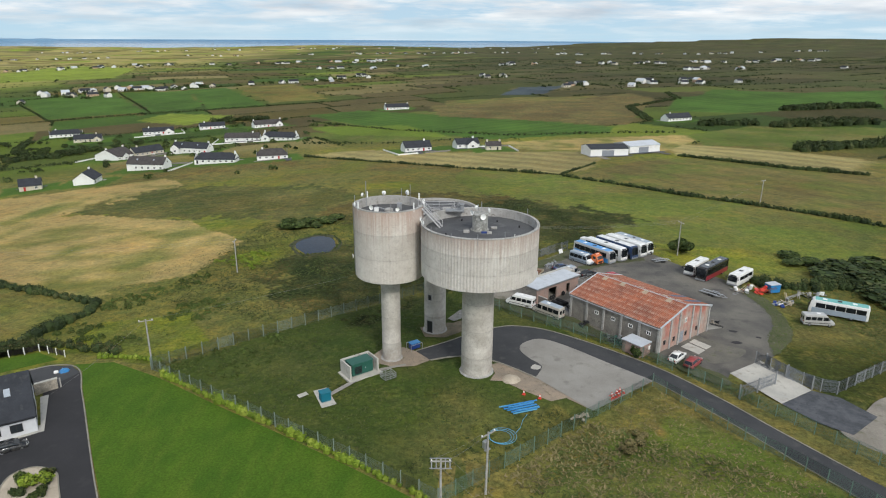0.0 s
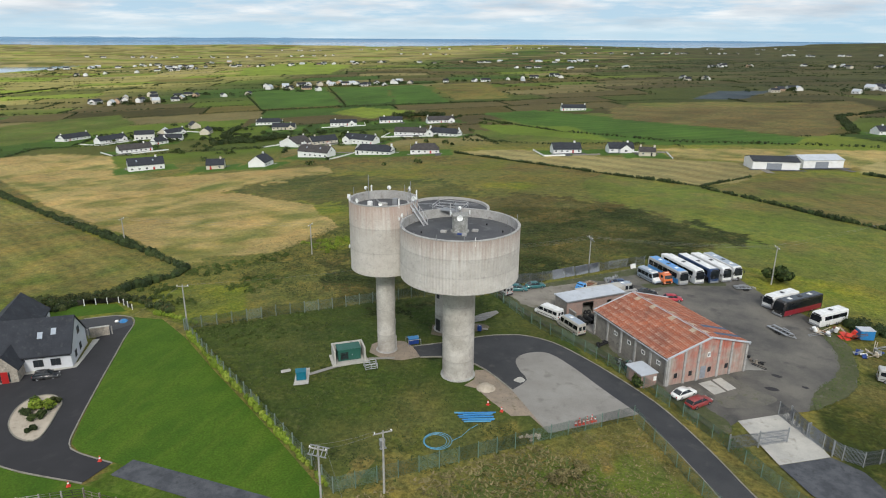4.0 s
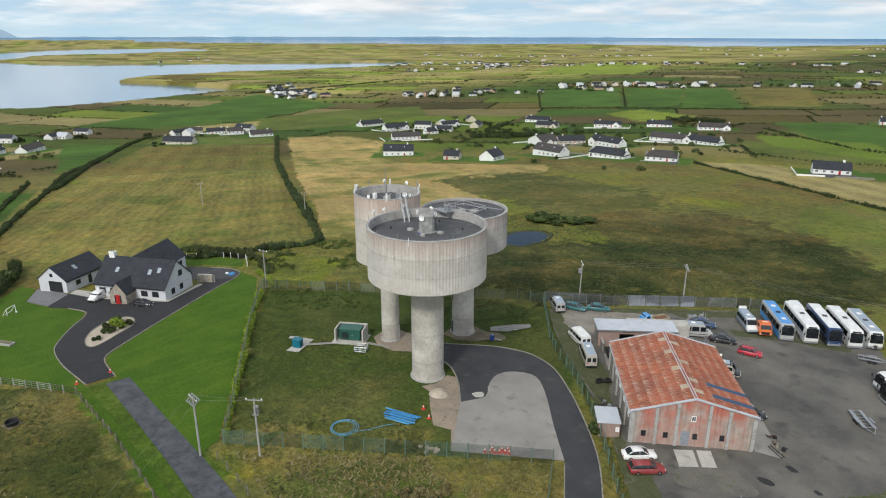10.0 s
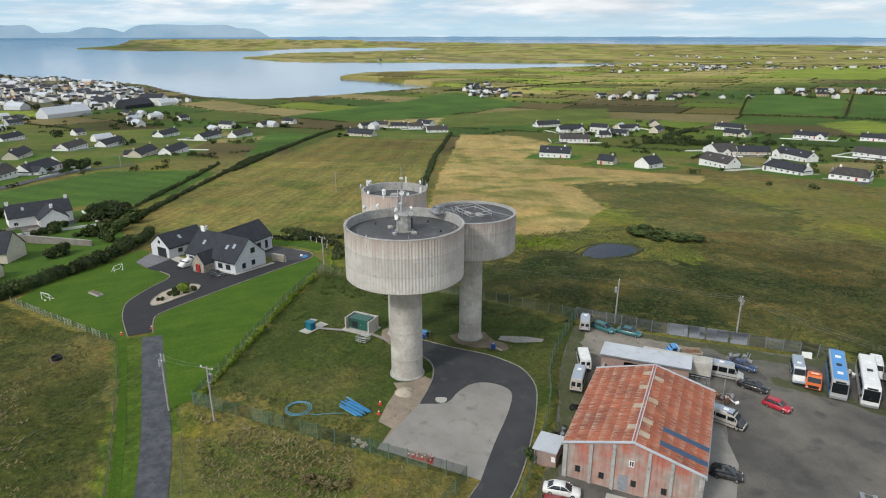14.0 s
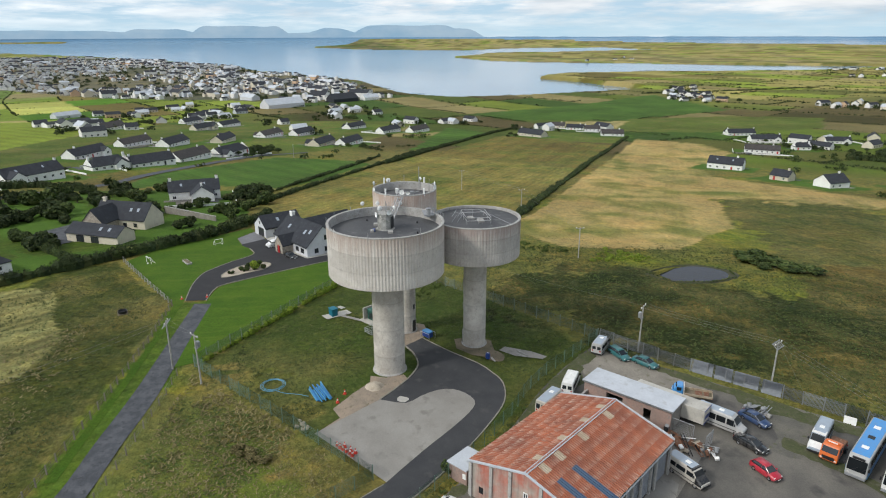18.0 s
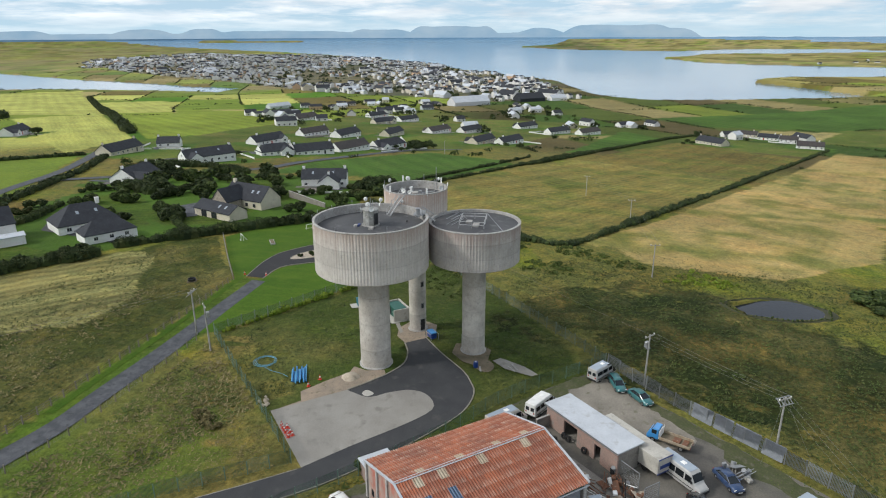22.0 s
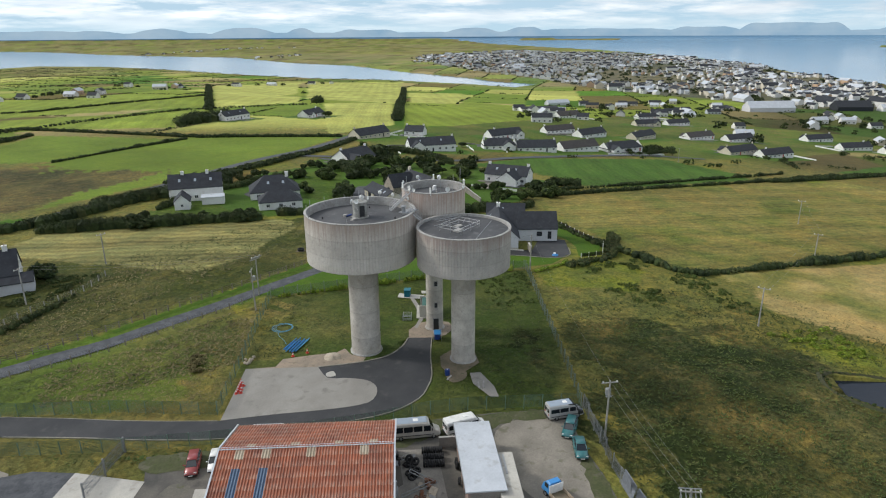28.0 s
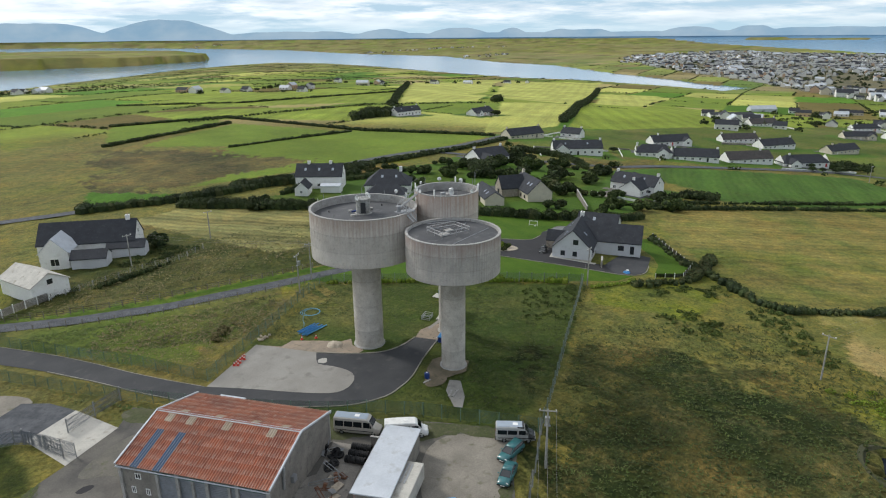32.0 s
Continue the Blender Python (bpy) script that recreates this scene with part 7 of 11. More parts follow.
    part("ridge_cap", boxes((W / 2 - 0.24, W / 2 + 0.24, -0.3, L + 0.3, R + 0.13, R + 0.2)), M["grey_roof"], t, "pale blue-grey ridge flashing")
    for y in (-0.32, L + 0.12):
        for s in (-1, 1):
            bm = bmesh.new()
            x0, x1 = W / 2, W / 2 + s * (W / 2 + 0.35)
            z1 = E - 0.35 * math.tan(pitch)
            vs = [bm.verts.new((x, y + dy, z)) for dy in (0, 0.2) for x, z in ((x0, R + 0.06), (x1, z1 + 0.06), (x1, z1 + 0.3), (x0, R + 0.3))]
            for q in ((0, 1, 2, 3), (7, 6, 5, 4), (0, 4, 5, 1), (1, 5, 6, 2), (2, 6, 7, 3), (3, 7, 4, 0)):
                bm.faces.new([vs[i] for i in q])
            bmesh.ops.recalc_face_normals(bm, faces=bm.faces[:])
            part("barge_board", bm, M["grey_roof"], t, "pale blue-grey verge trim")
    for s, x in ((-1, -0.42), (1, W + 0.3)):
        part("gutter", boxes((x, x + 0.14, -0.2, L + 0.2, E - 0.32, E - 0.2)), M["grey_roof"], t, "pale gutter")
    for x, z in ((1.7, 1.0), (4.6, 0.9), (8.0, 3.6), (8.4, 0.9), (11.9, 0.9)):
        window(t, x, 0.0, z, -90, 0.62, 0.85, dark=x != 8.0)
    part("door", boxes((6.6, 7.7, -0.03, 0.05, -0.05, 2.1)), M["ribbed_grey"], t, "grey steel door")
    for y in (2.2, 6.0, 9.8, 13.6):
        window(t, 0.0, y, 2.6, 180, 0.9, 0.7)
    for y in (5.3, 10.1, 14.9):
        part("roller_door", boxes((W - 0.25, W - 0.15, y, y + 4.4, 0.0, 4.0)), M["ribbed_grey"], t, "grey roller shutter")
        part("door_slats", boxes(*[(W - 0.16, W - 0.12, y, y + 4.4, 0.2 + 0.25 * k, 0.24 + 0.25 * k) for k in range(15)]), M["dull_steel"], t)
        part("door_pier", boxes((W - 0.3, W + 0.1, y - 0.35, y - 0.02, -0.3, 4.0)), M["rim"], t)
    window(t, W, 2.5, 2.9, 0, 0.8, 0.8)
    window(t, W, 1.6, 0.8, 0, 0.6, 0.9)
    window(t, W, 3.6, 0.8, 0, 0.6, 0.9)
    part("lintel", boxes((W - 0.3, W + 0.06, 4.6, L - 0.3, 4.0, 4.35)), M["green_cabinet"], t, "dark green beam over the shutters")
    part("flue", bars(((13.0, L + 0.1, 2.6), (13.0, L + 0.35, 5.6)), r=0.16, seg=10), M["steel"], t, "steel flue on the end wall")
    part("wall_tank", boxes((10.4, 11.2, L, L + 0.5, 2.0, 2.9), bevel=0.05), M["dull_steel"], t)
    return t


workshop()
lean = thing("lean_to", 36.4, 101.7, 38.8, "small lean-to with a blue-grey flat roof", "outbuilding")
part("wall", boxes((-3.0, -0.1, 0.3, 4.0, -0.4, 2.2)), M["pink_render"], lean)
part("roof", boxes((-3.2, 0.0, 0.1, 4.2, 2.2, 2.35)), M["grey_roof"], lean, "blue-grey sheet roof")
part("meter_box", boxes((-0.7, -0.2, 0.2, 0.3, 0.9, 1.6)), M["white_plastic"], lean)


def store():
    """Low block store with a pale roof, open at the front."""
    t = thing("store", 19.3, 123.2, 40.5, "low block-built store with a pale flat roof", "outbuilding")
    L, W, H = 13.4, 4.3, 3.3
    for a, b in ((0, 3.6), (6.2, 9.4), (10.5, L)):
        part("front_wall", boxes((a, b, 0, 0.25, -0.4, H - 0.15)), M["pink_render"], t, "worn pinkish render")
    part("front_lintel", boxes((3.6, 6.2, 0, 0.25, 2.5, H - 0.15), (9.4, 10.5, 0, 0.25, 2.2, H - 0.15)), M["pink_render"], t)
    part("rear_wall", boxes((0, L, W - 0.25, W, -0.4, H - 0.15)), M["block_wall"], t)
    for x in (0, L - 0.25):
        part("end_wall", boxes((x, x + 0.25, 0.25, W - 0.25, -0.4, H - 0.15)), M["block_wall"], t)
    part("roof", boxes((-0.25, L + 0.25, -0.3, W + 0.2, H - 0.15, H + 0.05), bevel=0.03), M["grey_roof"], t, "pale blue-grey roof")
    part("fascia", boxes((-0.27, L + 0.27, -0.36, -0.3, H - 0.2, H + 0.06)), M["steel"], t)
    part("inner_floor", boxes((0.25, L - 0.25, 0.25, W - 0.25, -0.1, 0.06)), M["block_wall"], t)
    for x in (4.1, 4.9, 8.0):
        part("spare_wheel", lathe([(0.2, -0.12), (0.45, -0.12), (0.5, 0), (0.45, 0.12), (0.2, 0.12)], 14), M["rubber"], t).matrix_basis = pose(x, -0.4, 0.5, 80, 0, 0)


store()


def lorry_trailer():
    t = thing("lorry_trailer", 20.4, 131.0, 39, "old lorry trailer body with a weathered cream roof", "trailer")
    L, W, H = 10.8, 2.55, 2.9
    part("body", boxes((0, L, -W / 2, W / 2, 0.7, H), bevel=0.05), M["trailer_roof"], t)
    part("roof_strip", boxes(*[(0.5, 4.2, s - 0.1, s + 0.1, H, H + 0.06) for s in (-0.5, 0.0)]), M["steel"], t, "pale strips on the roof")
    part("rear_frame", boxes((L, L + 0.05, -W / 2, W / 2, 0.7, 0.85), (L, L + 0.05, -W / 2, W / 2, H - 0.15, H)), M["deep_blue"], t)
    part("rear_sign", boxes((L, L + 0.04, -0.9, 0.9, 1.4, 1.9)), M["deep_blue"], t, "blue panel")
    for x in (7.2, 8.6):
        for s in (-1, 1):
            part("wheel", lathe([(0.0, -0.13), (0.48, -0.13), (0.5, 0), (0.48, 0.13), (0.0, 0.13)], 16), M["rubber"], t).matrix_basis = pose(x, s * 1.1, 0.5, 90, 0, 0)
    part("landing_leg", boxes((1.2, 1.4, -0.9, -0.7, 0, 0.7), (1.2, 1.4, 0.7, 0.9, 0, 0.7)), M["dull_steel"], t)


lorry_trailer()
wall_ = thing("yard_wall", 21.2, 121.8, 130, "low dark block wall", "wall")
part("blocks", boxes((0, 4.6, -0.12, 0.12, -0.3, 1.7)), M["block_wall"], wall_)
part("coping", boxes((-0.05, 4.65, -0.16, 0.16, 1.7, 1.78)), M["rim"], wall_)


def tyre_mesh(r=0.5, w=0.26):
    return lathe([(r * 0.55, -w / 2), (r * 0.92, -w / 2), (r, -w * 0.3), (r, w * 0.3), (r * 0.92, w / 2), (r * 0.55, w / 2), (r * 0.5, 0), (r * 0.55, -w / 2)], 16)


for n, (x, y, a) in enumerate(((22.6, 121.6, 40), (23.6, 122.6, 40), (24.6, 123.4, 40))):
    t = thing("tyre_stack", x, y, a + 88, "row of old black tyres stood on edge", "tyres", "stacks of old tyres")
    first = None
    for k in range(9):
        m = pose(-1.2 + 0.31 * k, 0.03 * (k % 3), 0.48, 0, 90, 4 * (k % 4))
        if first is None:
            first = part("tyre", tyre_mesh(), M["rubber"], t)
            first.matrix_basis = m
        else:
            twin(first, t, m)
jr = random.Random(12)
for x, y, n in ((33.2, 104.4, 6), (31.6, 106.2, 4), (26.6, 113.0, 4), (26.4, 120.6, 5), (27.6, 121.8, 4)):
    t = thing("tyre_heap", x, y, 0, "loose heap of old tyres against the shed", "tyres", "stacks of old tyres")
    first = part("tyre", tyre_mesh(0.55, 0.3), M["rubber"], t)
    first.matrix_basis = pose(0, 0, 0.15)
    for k in range(n):
        twin(first, t, pose(jr.uniform(-0.9, 0.9), jr.uniform(-0.9, 0.9), 0.2 + 0.2 * (k % 3), jr.uniform(-25, 25), jr.uniform(-25, 70), 0))


def junk(x, y, turn, n, size, mats, label, seed, spread=(2.2, 1.6)):
    """A heap of scrap: bent frames, boxes and drums."""
    t = thing("scrap_heap", x, y, turn, label, "scrap", "scrap in the yard")
    k = random.Random(seed)
    for i in range(n):
        m = pose(k.uniform(-1, 1) * spread[0], k.uniform(-1, 1) * spread[1], 0.1 + 0.35 * k.random() * (i % 3), k.uniform(-30, 30), k.uniform(-30, 30), k.uniform(0, 180))
        what = i % 4
        if what == 0:
            a, b, c = (size * k.uniform(0.3, 0.9) for _ in range(3))
            bm = boxes((-a / 2, a / 2, -b / 2, b / 2, 0, c * 0.7), bevel=0.04)
        elif what == 1:
            l = size * k.uniform(1.0, 2.4)
            bm = bars(((-l, 0, 0.1), (l, 0, 0.15)), ((-l, 0.4, 0.1), (l, 0.4, 0.2)), ((-l, 0, 0.1), (-l, 0.4, 0.1)), r=0.06)
        elif what == 2:
            bm = lathe([(0.0, 0), (0.3 * size, 0), (0.3 * size, 0.8 * size), (0.0, 0.8 * size)], 12)
        else:
            a = size * k.uniform(0.6, 1.2)
            bm = boxes((-a, a, -a * 0.5, a * 0.5, 0, 0.05))
        part(("crate", "bar", "drum", "plate")[what], bm, M[k.choice(mats)], t).matrix_basis = m
    return t


junk(29.4, 126.0, 40, 16, 0.9, ("scrap_rust", "dull_steel", "gravel", "white_plastic", "scrap_rust"), "heap of rusty vehicle parts and blocks", 1, (3.0, 1.2))
junk(32.6, 130.0, 40, 14, 0.8, ("scrap_rust", "scrap_rust", "gravel", "white_plastic"), "heap of rusty scrap and pallets", 2)
junk(68.4, 133.6, 0, 26, 1.2, ("white_plastic", "scrap_rust", "gravel", "dull_steel", "red_plastic"), "heap of broken white and rusty scrap", 3, (3.6, 1.6))
junk(72.0, 126.6, 20, 18, 0.9, ("white_plastic", "deep_blue", "dull_steel", "gravel"), "heap of scrap panels and bags", 4, (2.6, 1.3))
junk(79.5, 131.5, 10, 14, 1.1, ("grey_timber", "white_plastic", "dull_steel"), "long heap of timber and pipes", 5, (4.5, 0.8))
junk(26.8, 147.0, 40, 14, 1.0, ("dull_steel", "steel", "grey_timber"), "stack of steel frames", 6, (1.6, 1.4))
junk(34.0, 103.2, 130, 12, 0.8, ("dull_steel", "block_wall", "dark_timber"), "dark clutter beside the shed wall", 7, (2.6, 0.7))
junk(31.0, 106.8, 130, 10, 0.9, ("dull_steel", "green_cabinet", "dark_timber"), "vehicle parts beside the shed wall", 8, (2.2, 0.6))
junk(26.6, 119.4, 130, 10, 0.8, ("dull_steel", "teal_cabinet", "rubber"), "drums and engine parts beside the shed", 9, (1.6, 1.0))
junk(51.8, 115.6, 130, 10, 0.8, ("timber", "rubber", "scrap_rust"), "pallets and scrap on the concrete apron", 10, (2.2, 0.6))
junk(52.2, 159.5, 20, 10, 1.0, ("dull_steel", "dark_timber"), "dark scrap at the yard edge", 11, (2.0, 1.0))
junk(38.4, 160.6, 40, 8, 0.9, ("white_plastic", "dull_steel"), "scrap behind the coaches", 12, (1.4, 0.8))
junk(31.6, 132.4, 40, 18, 0.9, ("scrap_rust", "scrap_rust", "dull_steel", "gravel", "white_plastic", "rubber"), "heap of rusty vehicle parts and blocks", 21, (2.6, 1.0))
junk(34.4, 134.9, 40, 12, 0.8, ("scrap_rust", "white_plastic", "timber", "dull_steel"), "scrap bags and rusty beams", 22, (1.6, 0.9))
for x, y, a, l in ((30.0, 133.2, 40, 3.6), (33.2, 135.6, 128, 2.4)):
    cage_t = thing("cage_panel", x, y, a, "grey wire cage panel stood in the yard", "panel", "cage panels")
    part("frame", bars(((-l / 2, 0, 0), (-l / 2, 0, 2.2)), ((l / 2, 0, 0), (l / 2, 0, 2.2)), ((-l / 2, 0, 2.2), (l / 2, 0, 2.2)), r=0.05), M["dull_steel"], cage_t)
    part("wire", bars(*[((-l / 2 + l * i / 16, 0, 0.1), (-l / 2 + l * i / 16, 0, 2.2)) for i in range(1, 16)], *[((-l / 2, 0, 0.3 * j), (l / 2, 0, 0.3 * j)) for j in range(1, 7)], r=0.014, seg=4), M["dull_steel"], cage_t)
white_board = thing("white_board", 30.6, 159.2, 46, "white sheet leaning on the yard fence", "sheet")
part("sheet", boxes((-0.8, 0.8, -0.04, 0.04, 0.0, 1.1)), M["white_plastic"], white_board).matrix_basis = pose(0, 0, 0, -18, 0, 0)
skip = thing("blue_skip", 73.2, 134.2, 14, "small faded blue metal box", "container")
part("body", boxes((-1.3, 1.3, -1.0, 1.0, 0.1, 1.9), bevel=0.05), M["blue_plastic"], skip)
part("lid", boxes((-1.35, 1.35, -1.05, 1.05, 1.9, 2.0)), M["grey_roof"], skip)

# ---- vehicles (local x points forward) ----
def loft(stations, bm=None):
    """A body through cross sections (x, half width, foot, top, half width at top)."""
    bm = bm or bmesh.new()
    rings = []
    for x, w, z0, z1, wt in stations:
        zm = z0 + (z1 - z0) * 0.45
        r = min(0.12, (z1 - z0) * 0.25)
        half = [(w * 0.94, z0), (w, z0 + (zm - z0) * 0.4), (w, zm), (wt, z1 - r), (wt - r * 0.9, z1)]
        pts = half + [(-a, b) for a, b in half[::-1]]
        rings.append([bm.verts.new((x, a, b)) for a, b in pts])
    n = len(rings[0])
    for p, q in zip(rings, rings[1:]):
        for i in range(n):
            bm.faces.new((p[i], q[i], q[(i + 1) % n], p[(i + 1) % n]))
    bm.faces.new(rings[0])
    bm.faces.new(rings[-1][::-1])
    bmesh.ops.recalc_face_normals(bm, faces=bm.faces[:])
    return bm


def wheels(t, spots, r=0.33, w=0.22):
    for x, y in spots:
        wh = part("wheel", lathe([(r * 0.55, -w / 2), (r * 0.94, -w / 2), (r, -w * 0.3), (r, w * 0.3), (r * 0.94, w / 2), (r * 0.55, w / 2)], 18), M["rubber"], t)
        wh.matrix_basis = pose(x, y, r, 90, 0, 0)
        part("rim", lathe([(0.0, -w * 0.4), (r * 0.58, -w * 0.42), (r * 0.58, w * 0.42), (0.0, w * 0.4)], 12), M["steel"], wh)


def lamps(t, xf, xr, y, z, zr=None):
    for s in (-1, 1):
        part("headlight", boxes((xf - 0.06, xf + 0.02, s * y - 0.16, s * y + 0.16, z - 0.08, z + 0.08), bevel=0.02), M["lamp_glass"], t)
        part("tail_light", boxes((xr - 0.02, xr + 0.06, s * y - 0.11, s * y + 0.11, (zr or z) - 0.12, (zr or z) + 0.12), bevel=0.02), M["lamp_red"], t)


def car(x, y, turn, paint, label, kind="sedan", z=None):
    L = {"sedan": 4.5, "hatch": 3.9, "estate": 4.6}[kind]
    t = thing("car", x, y, turn, label, "car", "parked cars", z=z)
    h = L / 2
    part("body", loft([(-h, 0.72, 0.45, 0.8, 0.66), (-h + 0.12, 0.82, 0.25, 0.92, 0.74), (-h * 0.4, 0.87, 0.2, 0.95, 0.8), (h * 0.4, 0.87, 0.2, 0.93, 0.8), (h - 0.35, 0.82, 0.22, 0.8, 0.72), (h - 0.05, 0.72, 0.3, 0.66, 0.62), (h, 0.66, 0.35, 0.58, 0.56)]), P[paint], t, smooth=True)
    r0 = {"sedan": -h + 0.55, "hatch": -h + 0.12, "estate": -h + 0.1}[kind]
    r1 = {"sedan": -h + 1.25, "hatch": -h + 0.6, "estate": -h + 0.45}[kind]
    part("glasshouse", loft([(r0, 0.72, 0.9, 0.94, 0.68), (r1, 0.76, 0.9, 1.4, 0.58), (0.25, 0.76, 0.9, 1.42, 0.58), (h * 0.52, 0.72, 0.88, 0.92, 0.66)]), M["glass"], t, "dark windows")
    part("roof", loft([(r1 - 0.05, 0.62, 1.37, 1.43, 0.56), (-0.2, 0.62, 1.39, 1.47, 0.56), (0.4, 0.62, 1.38, 1.44, 0.54)]), P[paint], t, smooth=True)
    for s in (-1, 1):
        for a, b in (((h * 0.52, 0.72 * s, 0.92), (0.3, 0.6 * s, 1.4)), ((-0.15, 0.79 * s, 0.92), (-0.15, 0.61 * s, 1.4)), ((r0, 0.7 * s, 0.94), (r1, 0.6 * s, 1.4))):
            part("pillar", bars((a, b), r=0.04, seg=4), P[paint], t)
    part("bumper", boxes((h - 0.05, h + 0.05, -0.75, 0.75, 0.3, 0.48), bevel=0.03), M["black_trim"], t)
    part("bumper", boxes((-h - 0.05, -h + 0.05, -0.75, 0.75, 0.35, 0.53), bevel=0.03), M["black_trim"], t)
    part("plate", boxes((h + 0.05, h + 0.06, -0.26, 0.26, 0.34, 0.45)), M["white_plastic"], t)
    for s in (-1, 1):
        part("mirror", boxes((0.72, 0.86, s * 0.95 - 0.1, s * 0.95 + 0.1, 0.93, 1.05), bevel=0.02), P[paint], t)
    wheels(t, [(h * 0.6, 0.76), (h * 0.6, -0.76), (-h * 0.58, 0.76), (-h * 0.58, -0.76)], 0.31)
    lamps(t, h - 0.12, -h, 0.58, 0.66, 0.72)
    return t


def van(x, y, turn, paint, label, L=5.6, H=2.45, glazed=True, roof=None, nose=None, low=False):
    """A panel van or small minibus."""
    t = thing("van", x, y, turn, label, "van", "parked vans and minibuses")
    h = L / 2
    part("body", loft([(-h, 0.88, 0.45, H - 0.1, 0.78), (-h + 0.1, 0.96, 0.35, H - 0.02, 0.86), (0, 0.98, 0.32, H, 0.88), (h - 1.75, 0.98, 0.32, H - 0.05, 0.87), (h - 1.5, 0.97, 0.32, H - 0.25, 0.84), (h - 1.0, 0.96, 0.32, 1.5, 0.86), (h - 0.75, 0.95, 0.32, 1.25, 0.84), (h - 0.12, 0.86, 0.34, 0.98, 0.76), (h, 0.78, 0.42, 0.85, 0.7)]), P[paint], t, smooth=False)
    ws = bmesh.new()
    vs = [ws.verts.new(p) for p in ((h - 0.98, -0.8, 1.5), (h - 0.98, 0.8, 1.5), (h - 1.52, 0.76, H - 0.32), (h - 1.52, -0.76, H - 0.32))]
    ws.faces.new(vs)
    bmesh.ops.solidify(ws, geom=ws.faces[:], thickness=0.05)
    bmesh.ops.translate(ws, verts=ws.verts[:], vec=(0.045, 0, 0.03))
    part("windscreen", ws, M["glass"], t, "dark windscreen")
    xs = [(h - 2.3, h - 1.35)]
    if glazed:
        n = max(2, round((L - 2.6) / 1.25))
        w = (L - 2.65) / n
        xs += [(-h + 0.2 + w * i + 0.05, -h + 0.2 + w * (i + 1) - 0.05) for i in range(n)]
    for a, b in xs:
        for s in (-1, 1):
            bm = bmesh.new()
            vs = [bm.verts.new(p) for p in ((a, s * 0.985, 1.3), (b, s * 0.985, 1.3), (b, s * 0.915, H - 0.45), (a, s * 0.915, H - 0.45))]
            bm.faces.new(vs if s < 0 else vs[::-1])
            bmesh.ops.solidify(bm, geom=bm.faces[:], thickness=-0.03)
            part("side_window", bm, M["glass"], t)
    for s in (-1, 1):
        part("rear_window", boxes((-h - 0.02, -h + 0.04, s * 0.42 - 0.3, s * 0.42 + 0.3, 1.25, H - 0.55)), M["glass"], t)
        part("mirror", boxes((h - 1.25, h - 1.12, s * 1.08 - 0.1, s * 1.08 + 0.1, 1.4, 1.75), bevel=0.02), M["black_trim"], t)
    if roof:
        part("roof_panel", boxes((-h + 0.15, h - 1.8, -0.72, 0.72, H - 0.01, H + 0.03), bevel=0.02), P[roof], t, "paler roof")
    part("roof_hatch", boxes((-0.4, 0.3, -0.3, 0.3, H, H + 0.08), bevel=0.03), M["white_plastic"], t)
    if nose:
        part("bonnet", loft([(h - 1.0, 0.985, 0.5, 1.52, 0.88), (h - 0.72, 0.97, 0.5, 1.28, 0.86), (h - 0.1, 0.88, 0.5, 1.0, 0.78)]), P[nose], t)
        part("cab_roof", boxes((h - 2.5, h - 1.55, -0.84, 0.84, H - 0.3, H + 0.02), bevel=0.05), P[nose], t)
    part("bumper", boxes((h - 0.06, h + 0.06, -0.85, 0.85, 0.3, 0.6), bevel=0.03), M["black_trim"], t)
    part("bumper", boxes((-h - 0.06, -h + 0.05, -0.88, 0.88, 0.35, 0.6), bevel=0.03), M["black_trim"], t)
    part("skirt_trim", boxes((-h + 0.3, h - 0.9, -0.995, 0.995, 0.7, 0.8)), M["black_trim"], t)
    wheels(t, [(h - 0.95, 0.84), (h - 0.95, -0.84), (-h + 1.15, 0.84), (-h + 1.15, -0.84)], 0.34)
    lamps(t, h - 0.08, -h, 0.66, 0.82, 1.0)
    return t


